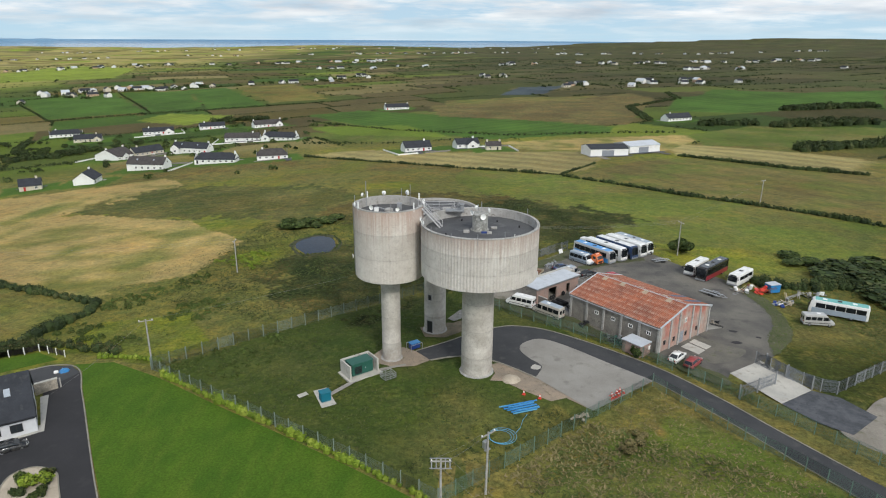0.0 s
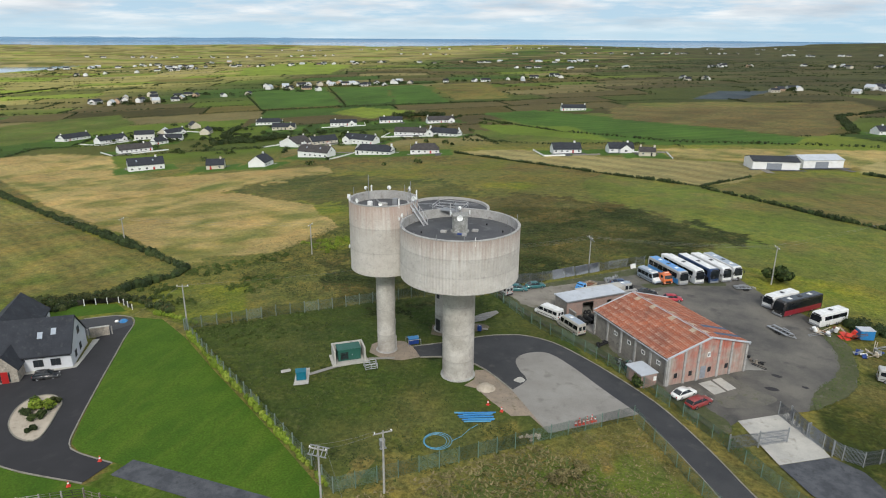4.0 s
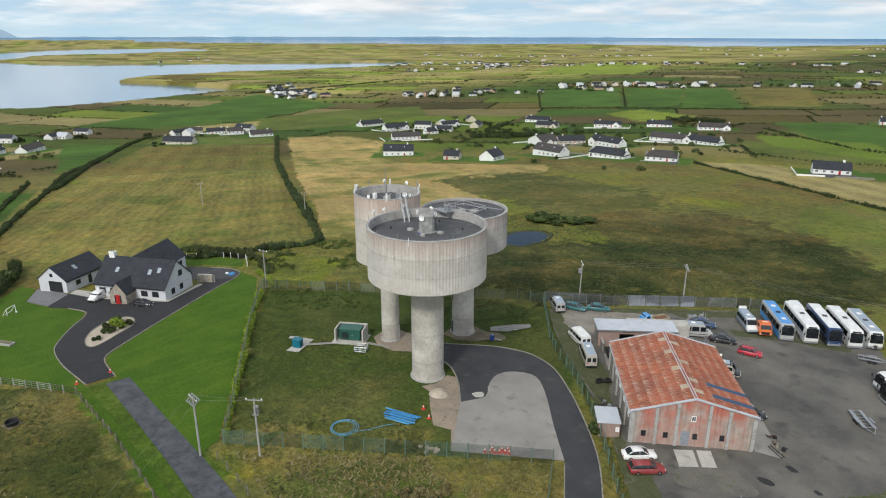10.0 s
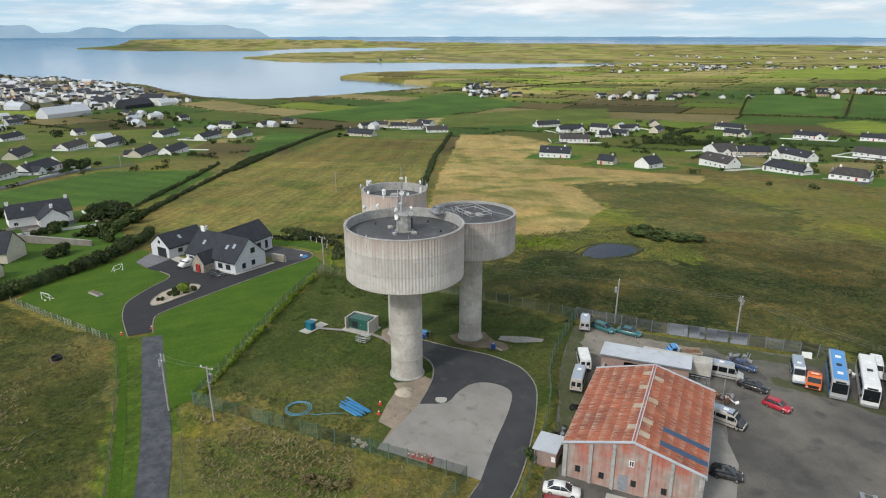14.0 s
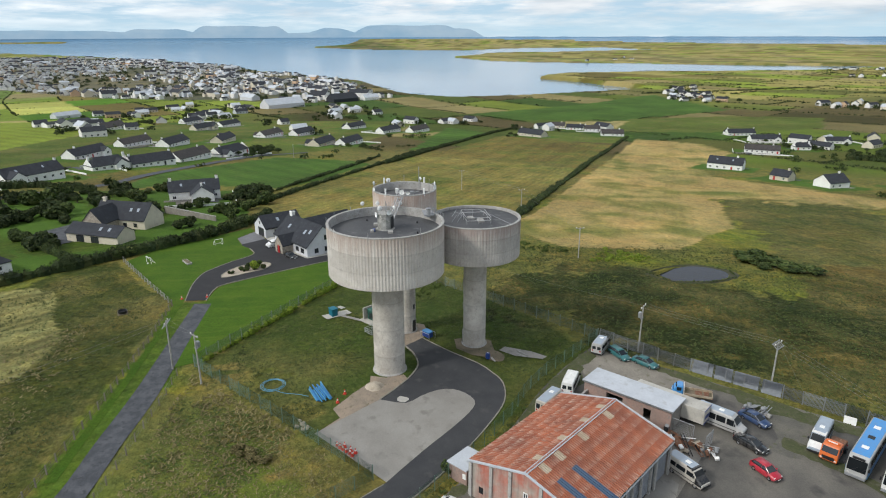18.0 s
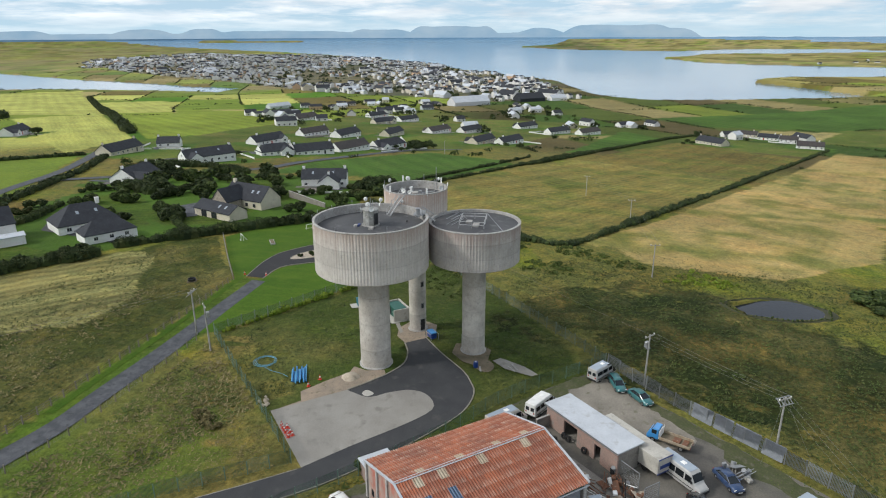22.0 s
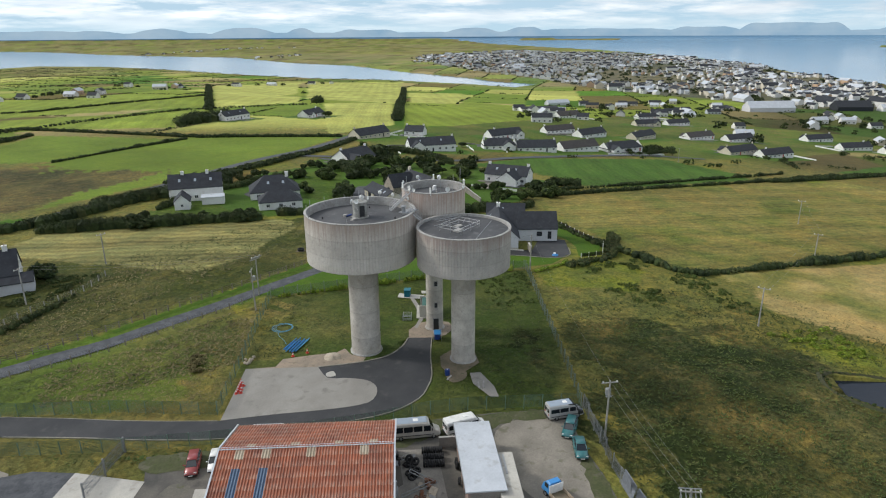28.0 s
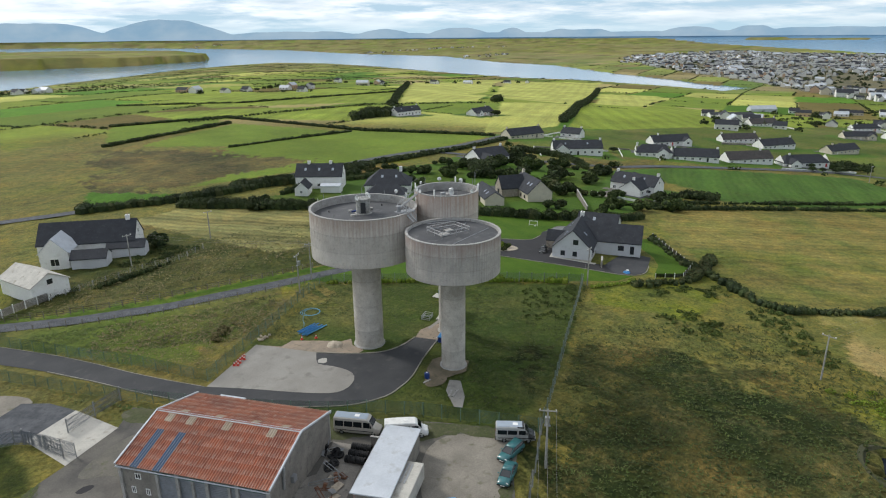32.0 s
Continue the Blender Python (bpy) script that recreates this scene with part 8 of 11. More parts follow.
def coach(x, y, turn, side, roof, label, L=12.0, H=3.45, lower=None, hatches=3, z=None):
    """A coach with a band of dark glass."""
    t = thing("coach", x, y, turn, label, "coach", "coaches in the yard", z=z)
    h, W = L / 2, 1.25
    part("body", loft([(-h, W - 0.12, 0.5, H - 0.15, W - 0.2), (-h + 0.15, W, 0.35, H - 0.03, W - 0.1), (h - 0.75, W, 0.35, H, W - 0.1), (h - 0.25, W - 0.04, 0.35, H - 0.35, W - 0.14), (h - 0.05, W - 0.08, 0.38, H - 1.3, W - 0.12), (h, W - 0.12, 0.42, 1.3, W - 0.16)]), P[side], t)
    n = max(3, int((L - 1.8) / 1.65))
    w = (L - 1.6) / n
    for i in range(n):
        a, b = -h + 0.5 + w * i + 0.04, -h + 0.5 + w * (i + 1) - 0.04
        for s in (-1, 1):
            bm = bmesh.new()
            z0, z1 = 1.55, H - 0.55
            vs = [bm.verts.new(p) for p in ((a, s * (W + 0.005), z0), (b, s * (W + 0.005), z0), (b, s * (W - 0.05), z1), (a, s * (W - 0.05), z1))]
            bm.faces.new(vs if s < 0 else vs[::-1])
            bmesh.ops.solidify(bm, geom=bm.faces[:], thickness=-0.03)
            part("side_window", bm, M["glass"], t)
    ws = bmesh.new()
    prof = [(h + 0.03, 1.35), (h - 0.02, H - 1.3), (h - 0.22, H - 0.4)]
    rows = [[ws.verts.new((px, -W + 0.2, pz)), ws.verts.new((px + 0.05, 0, pz)), ws.verts.new((px, W - 0.2, pz))] for px, pz in prof]
    for p, q in zip(rows, rows[1:]):
        for i in range(2):
            ws.faces.new((p[i], p[i + 1], q[i + 1], q[i]))
    bmesh.ops.solidify(ws, geom=ws.faces[:], thickness=-0.05)
    part("windscreen", ws, M["glass"], t, "deep dark windscreen")
    part("wiper", bars(((h + 0.08, -0.5, 1.4), (h + 0.04, 0.1, 2.0)), ((h + 0.08, 0.5, 1.4), (h + 0.04, 0.9, 2.0)), r=0.025, seg=4), M["black_trim"], t)
    part("rear_window", boxes((-h - 0.02, -h + 0.03, -0.9, 0.9, H - 1.3, H - 0.6)), M["glass"], t)
    part("roof_panel", boxes((-h + 0.3, h - 0.9, -W + 0.25, W - 0.25, H - 0.02, H + 0.04), bevel=0.03), P[roof], t)
    for i in range(hatches):
        px = -h + L * (i + 1) / (hatches + 1)
        part("roof_hatch", boxes((px - 0.4, px + 0.4, -0.4, 0.4, H + 0.03, H + 0.12), bevel=0.03), M["black_trim"] if i % 2 else M["white_plastic"], t)
    if lower:
        part("lower_panel", boxes((-h + 0.4, h - 0.5, -W - 0.012, W + 0.012, 0.45, 1.52)), P[lower], t, "coloured side panel")
    part("sign", boxes((h - 0.4, h - 0.18, -0.7, 0.7, H - 0.36, H - 0.14)), M["black_trim"], t)
    part("bumper", boxes((h - 0.08, h + 0.07, -W + 0.1, W - 0.1, 0.35, 0.75), bevel=0.04), M["dull_steel"], t)
    part("bumper", boxes((-h - 0.06, -h + 0.05, -W + 0.1, W - 0.1, 0.4, 0.8), bevel=0.04), M["dull_steel"], t)
    for s in (-1, 1):
        m = part("mirror", boxes((h + 0.15, h + 0.3, s * (W + 0.12) - 0.1, s * (W + 0.12) + 0.1, 1.9, 2.4), bevel=0.03), M["black_trim"], t)
        part("mirror_arm", bars(((h - 0.2, s * (W - 0.1), 2.6), (h + 0.22, s * (W + 0.12), 2.4)), r=0.03), M["black_trim"], m)
    wheels(t, [(h - 2.4, 1.08), (h - 2.4, -1.08), (-h + 2.9, 1.08), (-h + 2.9, -1.08)], 0.5, 0.3)
    lamps(t, h - 0.02, -h, 0.85, 0.95, 1.2)
    return t


def flatbed(x, y, turn):
    t = thing("flatbed_lorry", x, y, turn, "small flatbed lorry with a sky-blue cab", "lorry")
    part("cab", loft([(1.2, 0.9, 0.6, 2.15, 0.82), (1.9, 0.92, 0.55, 2.2, 0.84), (2.5, 0.92, 0.5, 1.6, 0.86), (2.75, 0.9, 0.5, 1.1, 0.84)]), P["sky"], t)
    part("windscreen", boxes((-0.03, 0.03, -0.75, 0.75, -0.4, 0.35)), M["glass"], t).matrix_basis = pose(2.3, 0, 1.75, 0, -42, 0)
    for s in (-1, 1):
        part("side_window", boxes((1.45, 2.1, s * 0.9 - 0.03, s * 0.9 + 0.03, 1.4, 1.95)), M["glass"], t)
        part("side_board", boxes((-3.0, 1.0, s * 1.0 - 0.04, s * 1.0 + 0.04, 0.85, 1.2)), M["rooflight"], t, "cream side board")
    part("bed", boxes((-3.0, 1.0, -1.0, 1.0, 0.72, 0.85)), M["soil"], t, "dirty load bed")
    part("headboard", boxes((1.0, 1.08, -1.0, 1.0, 0.85, 2.0)), M["white_plastic"], t)
    part("tailboard", boxes((-3.08, -3.0, -1.0, 1.0, 0.85, 1.2)), M["rooflight"], t)
    part("load", boxes((-1.6, -0.6, -0.6, 0.5, 0.85, 1.05), (-2.6, -1.9, -0.7, 0.6, 0.85, 1.0), bevel=0.04), M["scrap_rust"], t)
    part("chassis", boxes((-2.9, 2.4, -0.4, 0.4, 0.5, 0.72)), M["black_trim"], t)
    wheels(t, [(1.9, 0.8), (1.9, -0.8), (-1.9, 0.8), (-1.9, -0.8)], 0.38, 0.26)
    lamps(t, 2.78, -3.08, 0.62, 0.8, 0.75)


def lorry_cab(x, y, turn):
    t = thing("lorry", x, y, turn, "orange lorry with a short cab", "lorry")
    part("cab", loft([(-0.3, 1.1, 0.8, 2.5, 1.02), (0.2, 1.12, 0.7, 2.6, 1.04), (1.3, 1.12, 0.6, 2.45, 1.02), (1.7, 1.1, 0.55, 1.7, 1.04), (1.8, 1.08, 0.55, 1.2, 1.02)]), P["orange"], t)
    part("windscreen", boxes((-0.03, 0.03, -0.92, 0.92, -0.4, 0.4)), M["glass"], t).matrix_basis = pose(1.58, 0, 1.98, 0, -26, 0)
    for s in (-1, 1):
        part("side_window", boxes((0.3, 1.1, s * 1.09 - 0.03, s * 1.09 + 0.03, 1.6, 2.25)), M["glass"], t)
    part("roof_sign", boxes((0.4, 0.7, -0.8, 0.8, 2.6, 2.9), bevel=0.04), P["orange"], t)
    part("sign_mark", boxes((0.7, 0.72, -0.55, 0.55, 2.66, 2.82)), M["white_plastic"], t)
    part("grille", boxes((1.78, 1.84, -0.75, 0.75, 0.65, 1.15)), M["black_trim"], t)
    part("chassis", boxes((-3.4, 0.2, -0.45, 0.45, 0.6, 0.85)), M["black_trim"], t)
    part("load", boxes((-3.2, -0.8, -0.9, 0.9, 0.85, 1.5), bevel=0.06), M["scrap_rust"], t)
    wheels(t, [(1.0, 0.95), (1.0, -0.95), (-2.4, 0.95), (-2.4, -0.95)], 0.45, 0.28)
    lamps(t, 1.82, -3.4, 0.8, 0.75, 0.7)


def transporter(x, y, turn, L=5.6):
    t = thing("car_trailer", x, y, turn, "bare steel car transporter trailer", "trailer", "trailers in the yard")
    for s in (-1, 1):
        part("ramp", boxes((-L / 2, L / 2 - 1.0, s * 0.7 - 0.25, s * 0.7 + 0.25, 0.45, 0.55)), M["steel"], t)
        part("drawbar", bars(((L / 2 - 1.0, s * 0.7, 0.5), (L / 2 + 0.4, 0, 0.45)), r=0.05), M["steel"], t)
        for x_ in (-0.4, 0.3):
            part("wheel", tyre_mesh(0.3, 0.18), M["rubber"], t).matrix_basis = pose(x_, s * 1.08, 0.3, 90, 0, 0)
        part("mudguard", boxes((-0.8, 0.7, s * 1.08 - 0.12, s * 1.08 + 0.12, 0.62, 0.67)), M["steel"], t)
    for k in range(6):
        part("cross_member", boxes((-L / 2 + k * 0.85, -L / 2 + k * 0.85 + 0.08, -0.95, 0.95, 0.36, 0.45)), M["steel"], t)


van(20.8, 117.6, -46 + 180, "sandgrey", "silver-grey minibus with dark windows beside the fence", 6.6, 2.55, roof="bluegrey")
van(15.9, 122.4, 148, "white", "old white minibus parked askew by the fence", 6.0, 2.4)
van(4.4, 132.0, 140, "silver", "pale van with a black front and bluish roof", 5.4, 2.35, roof="bluegrey", nose="black")
car(7.2, 134.2, -165 + 180, "teal", "dark teal estate car in the yard corner", "estate")
car(10.6, 137.3, 32, "teal", "teal saloon with a pale bonnet", "sedan")
flatbed(21.2, 139.6, -118 + 180 + 180)
van(28.8, 140.0, 37, "silver", "long silver minibus with dark glass", 6.8, 2.6, roof="bluegrey")
car(28.4, 145.6, 22, "navy", "dark blue car at the yard fence", "sedan")
car(33.9, 141.4, 24, "black", "black saloon car in the yard", "sedan")
car(39.2, 140.0, 15, "red", "bright red hatchback in the yard", "hatch")
van(38.6, 129.6, 22, "sandgrey", "grey-gold van with a black front", 5.6, 2.3, roof="bluegrey", nose="black")
van(34.3, 151.4, -50, "bluegrey", "blue-grey van beside the lorry", 6.4, 2.6, nose="white", roof="bluegrey")
lorry_cab(37.4, 150.8, -55)
coach(38.2, 155.4, -54, "silver", "sky", "silver coach with a sky-blue roof", 12.0, 3.3, "sky")
coach(41.6, 157.8, -55, "white", "white", "long plain white coach", 12.4, 3.5)
coach(44.9, 159.8, -56, "navy", "white", "dark coach with white roof hatches", 12.4, 3.5, "black")
coach(47.8, 161.8, -56, "white", "white", "white coach with dark windows", 12.2, 3.5)
coach(50.6, 164.2, -57, "white", "bluegrey", "old white coach without its front trim", 11.6, 3.3)
van(39.0, 164.6, -55, "white", "white van behind the coaches", 5.4, 2.5, glazed=False)
coach(60.6, 146.0, -135, "white", "white", "short plain white midibus", 8.4, 2.9)
coach(63.4, 143.6, -137, "black", "black", "black coach with dark red sides", 11.8, 3.4, "crimson")
coach(68.2, 139.4, -138, "white", "white", "white midibus with dark windows", 8.0, 2.9)
transporter(58.7, 130.6, -52)
transporter(54.6, 153.6, 16, 4.2)
coach(80.4, 121.4, 150, "white", "aqua", "white coach with a pale green roof", 10.5, 3.1, "bluegrey")
van(73.6, 116.6, -8, "silver", "silver van with black windows on the grass", 5.8, 2.4)
car(42.3, 98.0, 47, "oldred", "faded red estate car", "estate")
car(40.2, 99.8, 47, "white", "old pale saloon car", "sedan")
car(46.9, 120.2, 40, "black", "black car beside the shed", "hatch")

# ---- the house beside the compound ----
DRIVE_LEFT = [(-78.5, 66.4), (-73.1, 60.8), (-68.4, 63.4), (-63.8, 65.1), (-60.8, 64.2), (-56.4, 60.4), (-50.6, 56.5), (-47, 55.1), (-40.1, 54.5), (-30.5, 55.0)]
DRIVE_RIGHT = [(-30.0, 59.3), (-36.1, 59.8), (-38.8, 61.0), (-41.6, 65.0), (-46.6, 73.1), (-53.4, 84.4), (-57.2, 90.6), (-60.6, 96.6)]
sheet("driveway", smooth_line(DRIVE_LEFT, 1.2) + smooth_line(DRIVE_RIGHT, 1.2) + [(-63.4, 90.6), (-57.0, 79.6), (-70.6, 70.4), (-80, 68)], M["new_asphalt"], 0.05, "smooth black asphalt driveway", "driveway")
sheet("rear_yard", [(-60.6, 96.6), (-63.6, 99.2), (-67.7, 99.4), (-73.0, 96.4), (-79.5, 92.4), (-77.0, 86.0), (-63.4, 90.6)], M["asphalt"], 0.052, "grey asphalt yard behind the house", "yard")
sheet("forecourt", [(-88.0, 62.6), (-80.0, 58.6), (-73.1, 60.8), (-78.5, 66.4)], M["paver"], 0.055, "grey paved forecourt of the garage", "paving")
sheet("house_path", [(-56.2, 78.9), (-70.6, 69.2), (-78.6, 66.6), (-80.6, 68.4), (-71.8, 72.2), (-57.6, 80.4), (-62.6, 88.6), (-61.6, 89.2)], M["slab"], 0.09, "pale concrete path round the house", "path", skirt=0.1)
for pts in (DRIVE_LEFT[2:], DRIVE_RIGHT + [(-63.6, 99.3), (-67.7, 99.5), (-73.0, 96.6)]):
    tagged(mesh_ob("kerb", ribbon(smooth_line(pts, 1.2), 0.18, -0.05, 0.12), M["kerb"]), "pale concrete kerb along the driveway", "kerb", kind="structure")
LANE_L = [(-28.4, 57.3), (-12, 56.4), (6.5, 55.2), (20, 53.6), (29.4, 52.6), (37, 50.2), (45.3, 47.6), (56, 42.5), (68, 36), (84, 26)]
LANE_R = [(86, 29.4), (70, 39.4), (58, 46), (46.9, 51.2), (38.8, 53.8), (30.6, 56.2), (20.8, 57.3), (8, 59), (-11.4, 59.9), (-27.9, 60.7)]
sheet("lane", smooth_line(LANE_L, 2.5) + smooth_line(LANE_R, 2.5), M["old_asphalt"], 0.04, "worn grey asphalt lane to the house", "lane")
lawn_mat = Mat("lawn", 0.95)
lp = lawn_mat.place()
l1, l2, l3 = lawn_mat.noise(lp, 0.16, 4), lawn_mat.noise(lawn_mat.place((0.5, 0.12, 1), 0.5), 1.0, 3), lawn_mat.noise(lp, 3.5, 4, 0.7)
lc = lawn_mat.mix(lawn_mat.ramp(l1, (0.35, 0.0), (0.65, 1.0)), (0.046, 0.1, 0.009), (0.066, 0.122, 0.011))
lc = lawn_mat.mix(lawn_mat.ramp(l2, (0.5, 0.0), (0.7, 0.5)), lc, (0.092, 0.138, 0.016))
lc = lawn_mat.mix(1.0, lc, lawn_mat.ramp(l3, (0.25, 0.62), (0.75, 1.38)), "MULTIPLY")
lawn_mat.bump(l3, 0.04, 0.6)
lawn_mat.b.inputs["Specular IOR Level"].default_value = 0.15
M["lawn"] = lawn_mat.colour(lc)
sheet("lawn", [(-30.0, 59.5), (-16.1, 58.8), (-3.8, 58.4), (-0.6, 59.6), (-1.6, 62.6), (-12.2, 70.0), (-22.8, 77.2), (-33.8, 84.6), (-46.0, 93.4), (-56.5, 99.8), (-63.4, 99.6), (-60.4, 96.8), (-57.0, 90.6), (-53.2, 84.4), (-46.4, 73.1), (-41.4, 65.2), (-38.6, 61.2), (-36.1, 60.0)], M["lawn"], 0.03, "smooth bright green mown lawn", "lawn")
sheet("lawn", [(-30.5, 54.8), (-40.1, 54.3), (-47, 54.9), (-50.8, 56.3), (-56.6, 60.2), (-60.9, 64.0), (-63.8, 64.9), (-68.4, 63.2), (-73.1, 60.6), (-80.0, 58.4), (-88.4, 62.4), (-93, 60.5), (-84.2, 52.4), (-72.4, 39.6), (-61.4, 34.4), (-44, 43.9), (-28.2, 53.4), (-10.8, 53.2), (10.2, 51.8), (27.0, 50.0), (27.2, 51.5), (16.0, 52.4), (2.5, 53.6), (-7.1, 54.0), (-19.4, 54.6)], M["lawn"], 0.03, "smooth bright green mown lawn", "lawn")
sheet("lawn", [(-75.5, 97.6), (-67.5, 102.0), (-73.0, 105.4), (-82.0, 101.8), (-95.8, 80.8), (-88.0, 79.0), (-80.4, 92.6)], M["lawn"], 0.03, "small green lawn behind the house", "lawn")
sheet("planted_island", smooth_line([(-50.6, 70.1), (-52.8, 70.4), (-54.5, 68.9), (-54.1, 66), (-51.6, 62.6), (-48, 60.4), (-45, 59.9), (-44.0, 60.8), (-45.0, 63.2), (-47.2, 66.7), (-48.7, 69.0)], 0.7, True), M["gravel"], 0.1, "kerbed gravel island with low shrubs", "flower bed", skirt=0.1)
isl = smooth_line([(-50.6, 70.1), (-52.8, 70.4), (-54.5, 68.9), (-54.1, 66), (-51.6, 62.6), (-48, 60.4), (-45, 59.9), (-44.0, 60.8), (-45.0, 63.2), (-47.2, 66.7), (-48.7, 69.0)], 0.7, True)
tagged(mesh_ob("kerb", ribbon(isl + isl[:1], 0.16, -0.05, 0.18), M["kerb"]), "stone kerb round the planted island", "kerb", kind="structure")


def skylight(t, x, y, z, ang, w=0.78, l=1.18):
    o = part("rooflight", boxes((-w / 2, w / 2, -l / 2, l / 2, 0.0, 0.1)), M["skylight"], t, "roof window")
    o.matrix_basis = pose(x, y, z, ang, 0, 0)
    part("flashing", boxes((-w / 2 - 0.08, w / 2 + 0.08, -l / 2 - 0.08, l / 2 + 0.08, -0.04, 0.05)), M["black_trim"], o)


def villa():
    """Local x along the ridge towards the drive's end gable, -y to the drive."""
    L, W, E, R = 16.8, 9.7, 3.0, 7.5
    z = -1.6
    t = thing("house", -66.8, 78.5, 33, "pale grey rendered house with a dark slate roof and stone porch", "house", z=z)
    part("wall", gable_body(bmesh.new(), L, W, E, R, -0.6), M["grey_wall"], t, "pale grey smooth render")
    part("roof", gable_roof(bmesh.new(), L, W, E, R, 0.3, 0.2), M["slate"], t, "dark slate roof")
    part("plinth", boxes((-L / 2 - 0.04, L / 2 + 0.04, -W / 2 - 0.04, W / 2 + 0.04, -0.5, 0.25)), M["slab"], t)
    # rear wing across the back
    wl, ww, wr = 15.0, 8.2, 6.6
    rear = part("rear_wing", gable_body(bmesh.new(), wl, ww, E, wr, -0.6), M["grey_wall"], t)
    m = pose(-4.2, 8.4, 0, 0, 0, 92)
    rear.matrix_basis = m
    rr = part("rear_roof", gable_roof(bmesh.new(), wl, ww, E, wr, 0.3, 0.2), M["slate"], t, "dark slate roof")
    rr.matrix_basis = m @ pose(0, 0, 0.003)
    window(rear, wl / 2, 0.0, 0.9, 0, 1.4, 1.2, dark=True)
    for x, w, h, zz in ((2.6, 1.5, 1.3, 0.8), (5.4, 1.0, 2.1, 0.02)):
        window(rear, x, -ww / 2, zz, -90, w, h, dark=True)
        window(rear, x, ww / 2, zz, 90, w, h, dark=True)
    # stone porch
    px = -0.6
    porch = part("porch", gable_body(bmesh.new(), 3.4, 3.8, 2.4, 4.6, -0.5), M["stone_wall"], t, "rough stone gabled porch")
    pm = pose(px, -W / 2 - 1.4, 0, 0, 0, 90)
    porch.matrix_basis = pm
    part("porch_roof", gable_roof(bmesh.new(), 5.6, 3.8, 2.4, 4.6, 0.25, 0.15), M["slate"], t).matrix_basis = pose(px, -W / 2 - 0.2, 0.002, 0, 0, 90)
    d = part("front_door", boxes((-0.06, 0.06, -0.5, 0.5, 0.02, 2.1)), M["door_red"], t, "red front door")
    d.matrix_basis = pose(px, -W / 2 - 3.12, 0, 0, 0, 90)
    part("fanlight", boxes((-0.05, 0.05, -0.75, -0.55, 0.3, 2.0), (-0.05, 0.05, 0.55, 0.75, 0.3, 2.0)), M["window"], d)
    for x in (-6.6, -4.0, 3.4, 6.0):
        window(t, x, -W / 2, 0.9, -90, 1.5, 1.25, dark=True)
    window(t, L / 2, 0.9, 3.9, 0, 1.3, 1.3, dark=True)
    for y in (-3.2, -0.2):
        window(t, L / 2, y + 1.0, 0.9, 0, 1.1, 1.25, dark=True)
    window(t, -L / 2, 0, 3.9, 180, 1.2, 1.2, dark=True)
    for x in (4.0, 6.6):
        window(t, x, W / 2, 0.9, 90, 1.3, 1.25, dark=True)
    slope = math.degrees(math.atan2(R - E, W / 2))
    for x, y in ((-4.2, -2.4), (3.6, -2.4), (5.6, -2.0)):
        skylight(t, x, y, E + (R - E) * (1 - abs(y) / (W / 2)) + 0.16, slope)
    skylight(t, 3.0, 2.4, E + (R - E) * 0.5 + 0.16, -slope)
    c = part("chimney", boxes((-7.4, -6.1, -0.45, 0.45, R - 0.6, R + 0.95), (-7.5, -6.0, -0.53, 0.53, R + 0.95, R + 1.08)), M["white_wall"], t)
    part("pot", bars(((-7.0, 0, R + 1.05), (-7.0, 0, R + 1.4)), ((-6.5, 0, R + 1.05), (-6.5, 0, R + 1.4)), r=0.13), M["black_trim"], c)
    for x in (-L / 2 - 0.2, L / 2 + 0.14):
        for s in (-1, 1):
            part("barge_board", bars(((x, 0, R + 0.08), (x, s * (W / 2 + 0.28), E - 0.15)), r=0.1, seg=4), M["black_trim"], t)
    part("gutter", boxes((-L / 2, L / 2, -W / 2 - 0.42, -W / 2 - 0.3, E - 0.36, E - 0.24), (-L / 2, L / 2, W / 2 + 0.3, W / 2 + 0.42, E - 0.36, E - 0.24)), M["black_trim"], t)
    return t


villa()
oil = thing("garden_wall", -62.6, 90.4, 40, "short stone screen wall with a gate behind the house", "wall")
part("stones", boxes((-1.6, 1.6, -0.2, 0.2, -0.3, 1.8)), M["stone_wall"], oil)
part("coping", boxes((-1.7, 1.7, -0.26, 0.26, 1.8, 1.9)), M["slab"], oil)
part("post", boxes((1.9, 2.1, -0.1, 0.1, -0.3, 1.7), (-2.1, -1.9, -0.1, 0.1, -0.3, 1.7)), M["grey_timber"], oil)


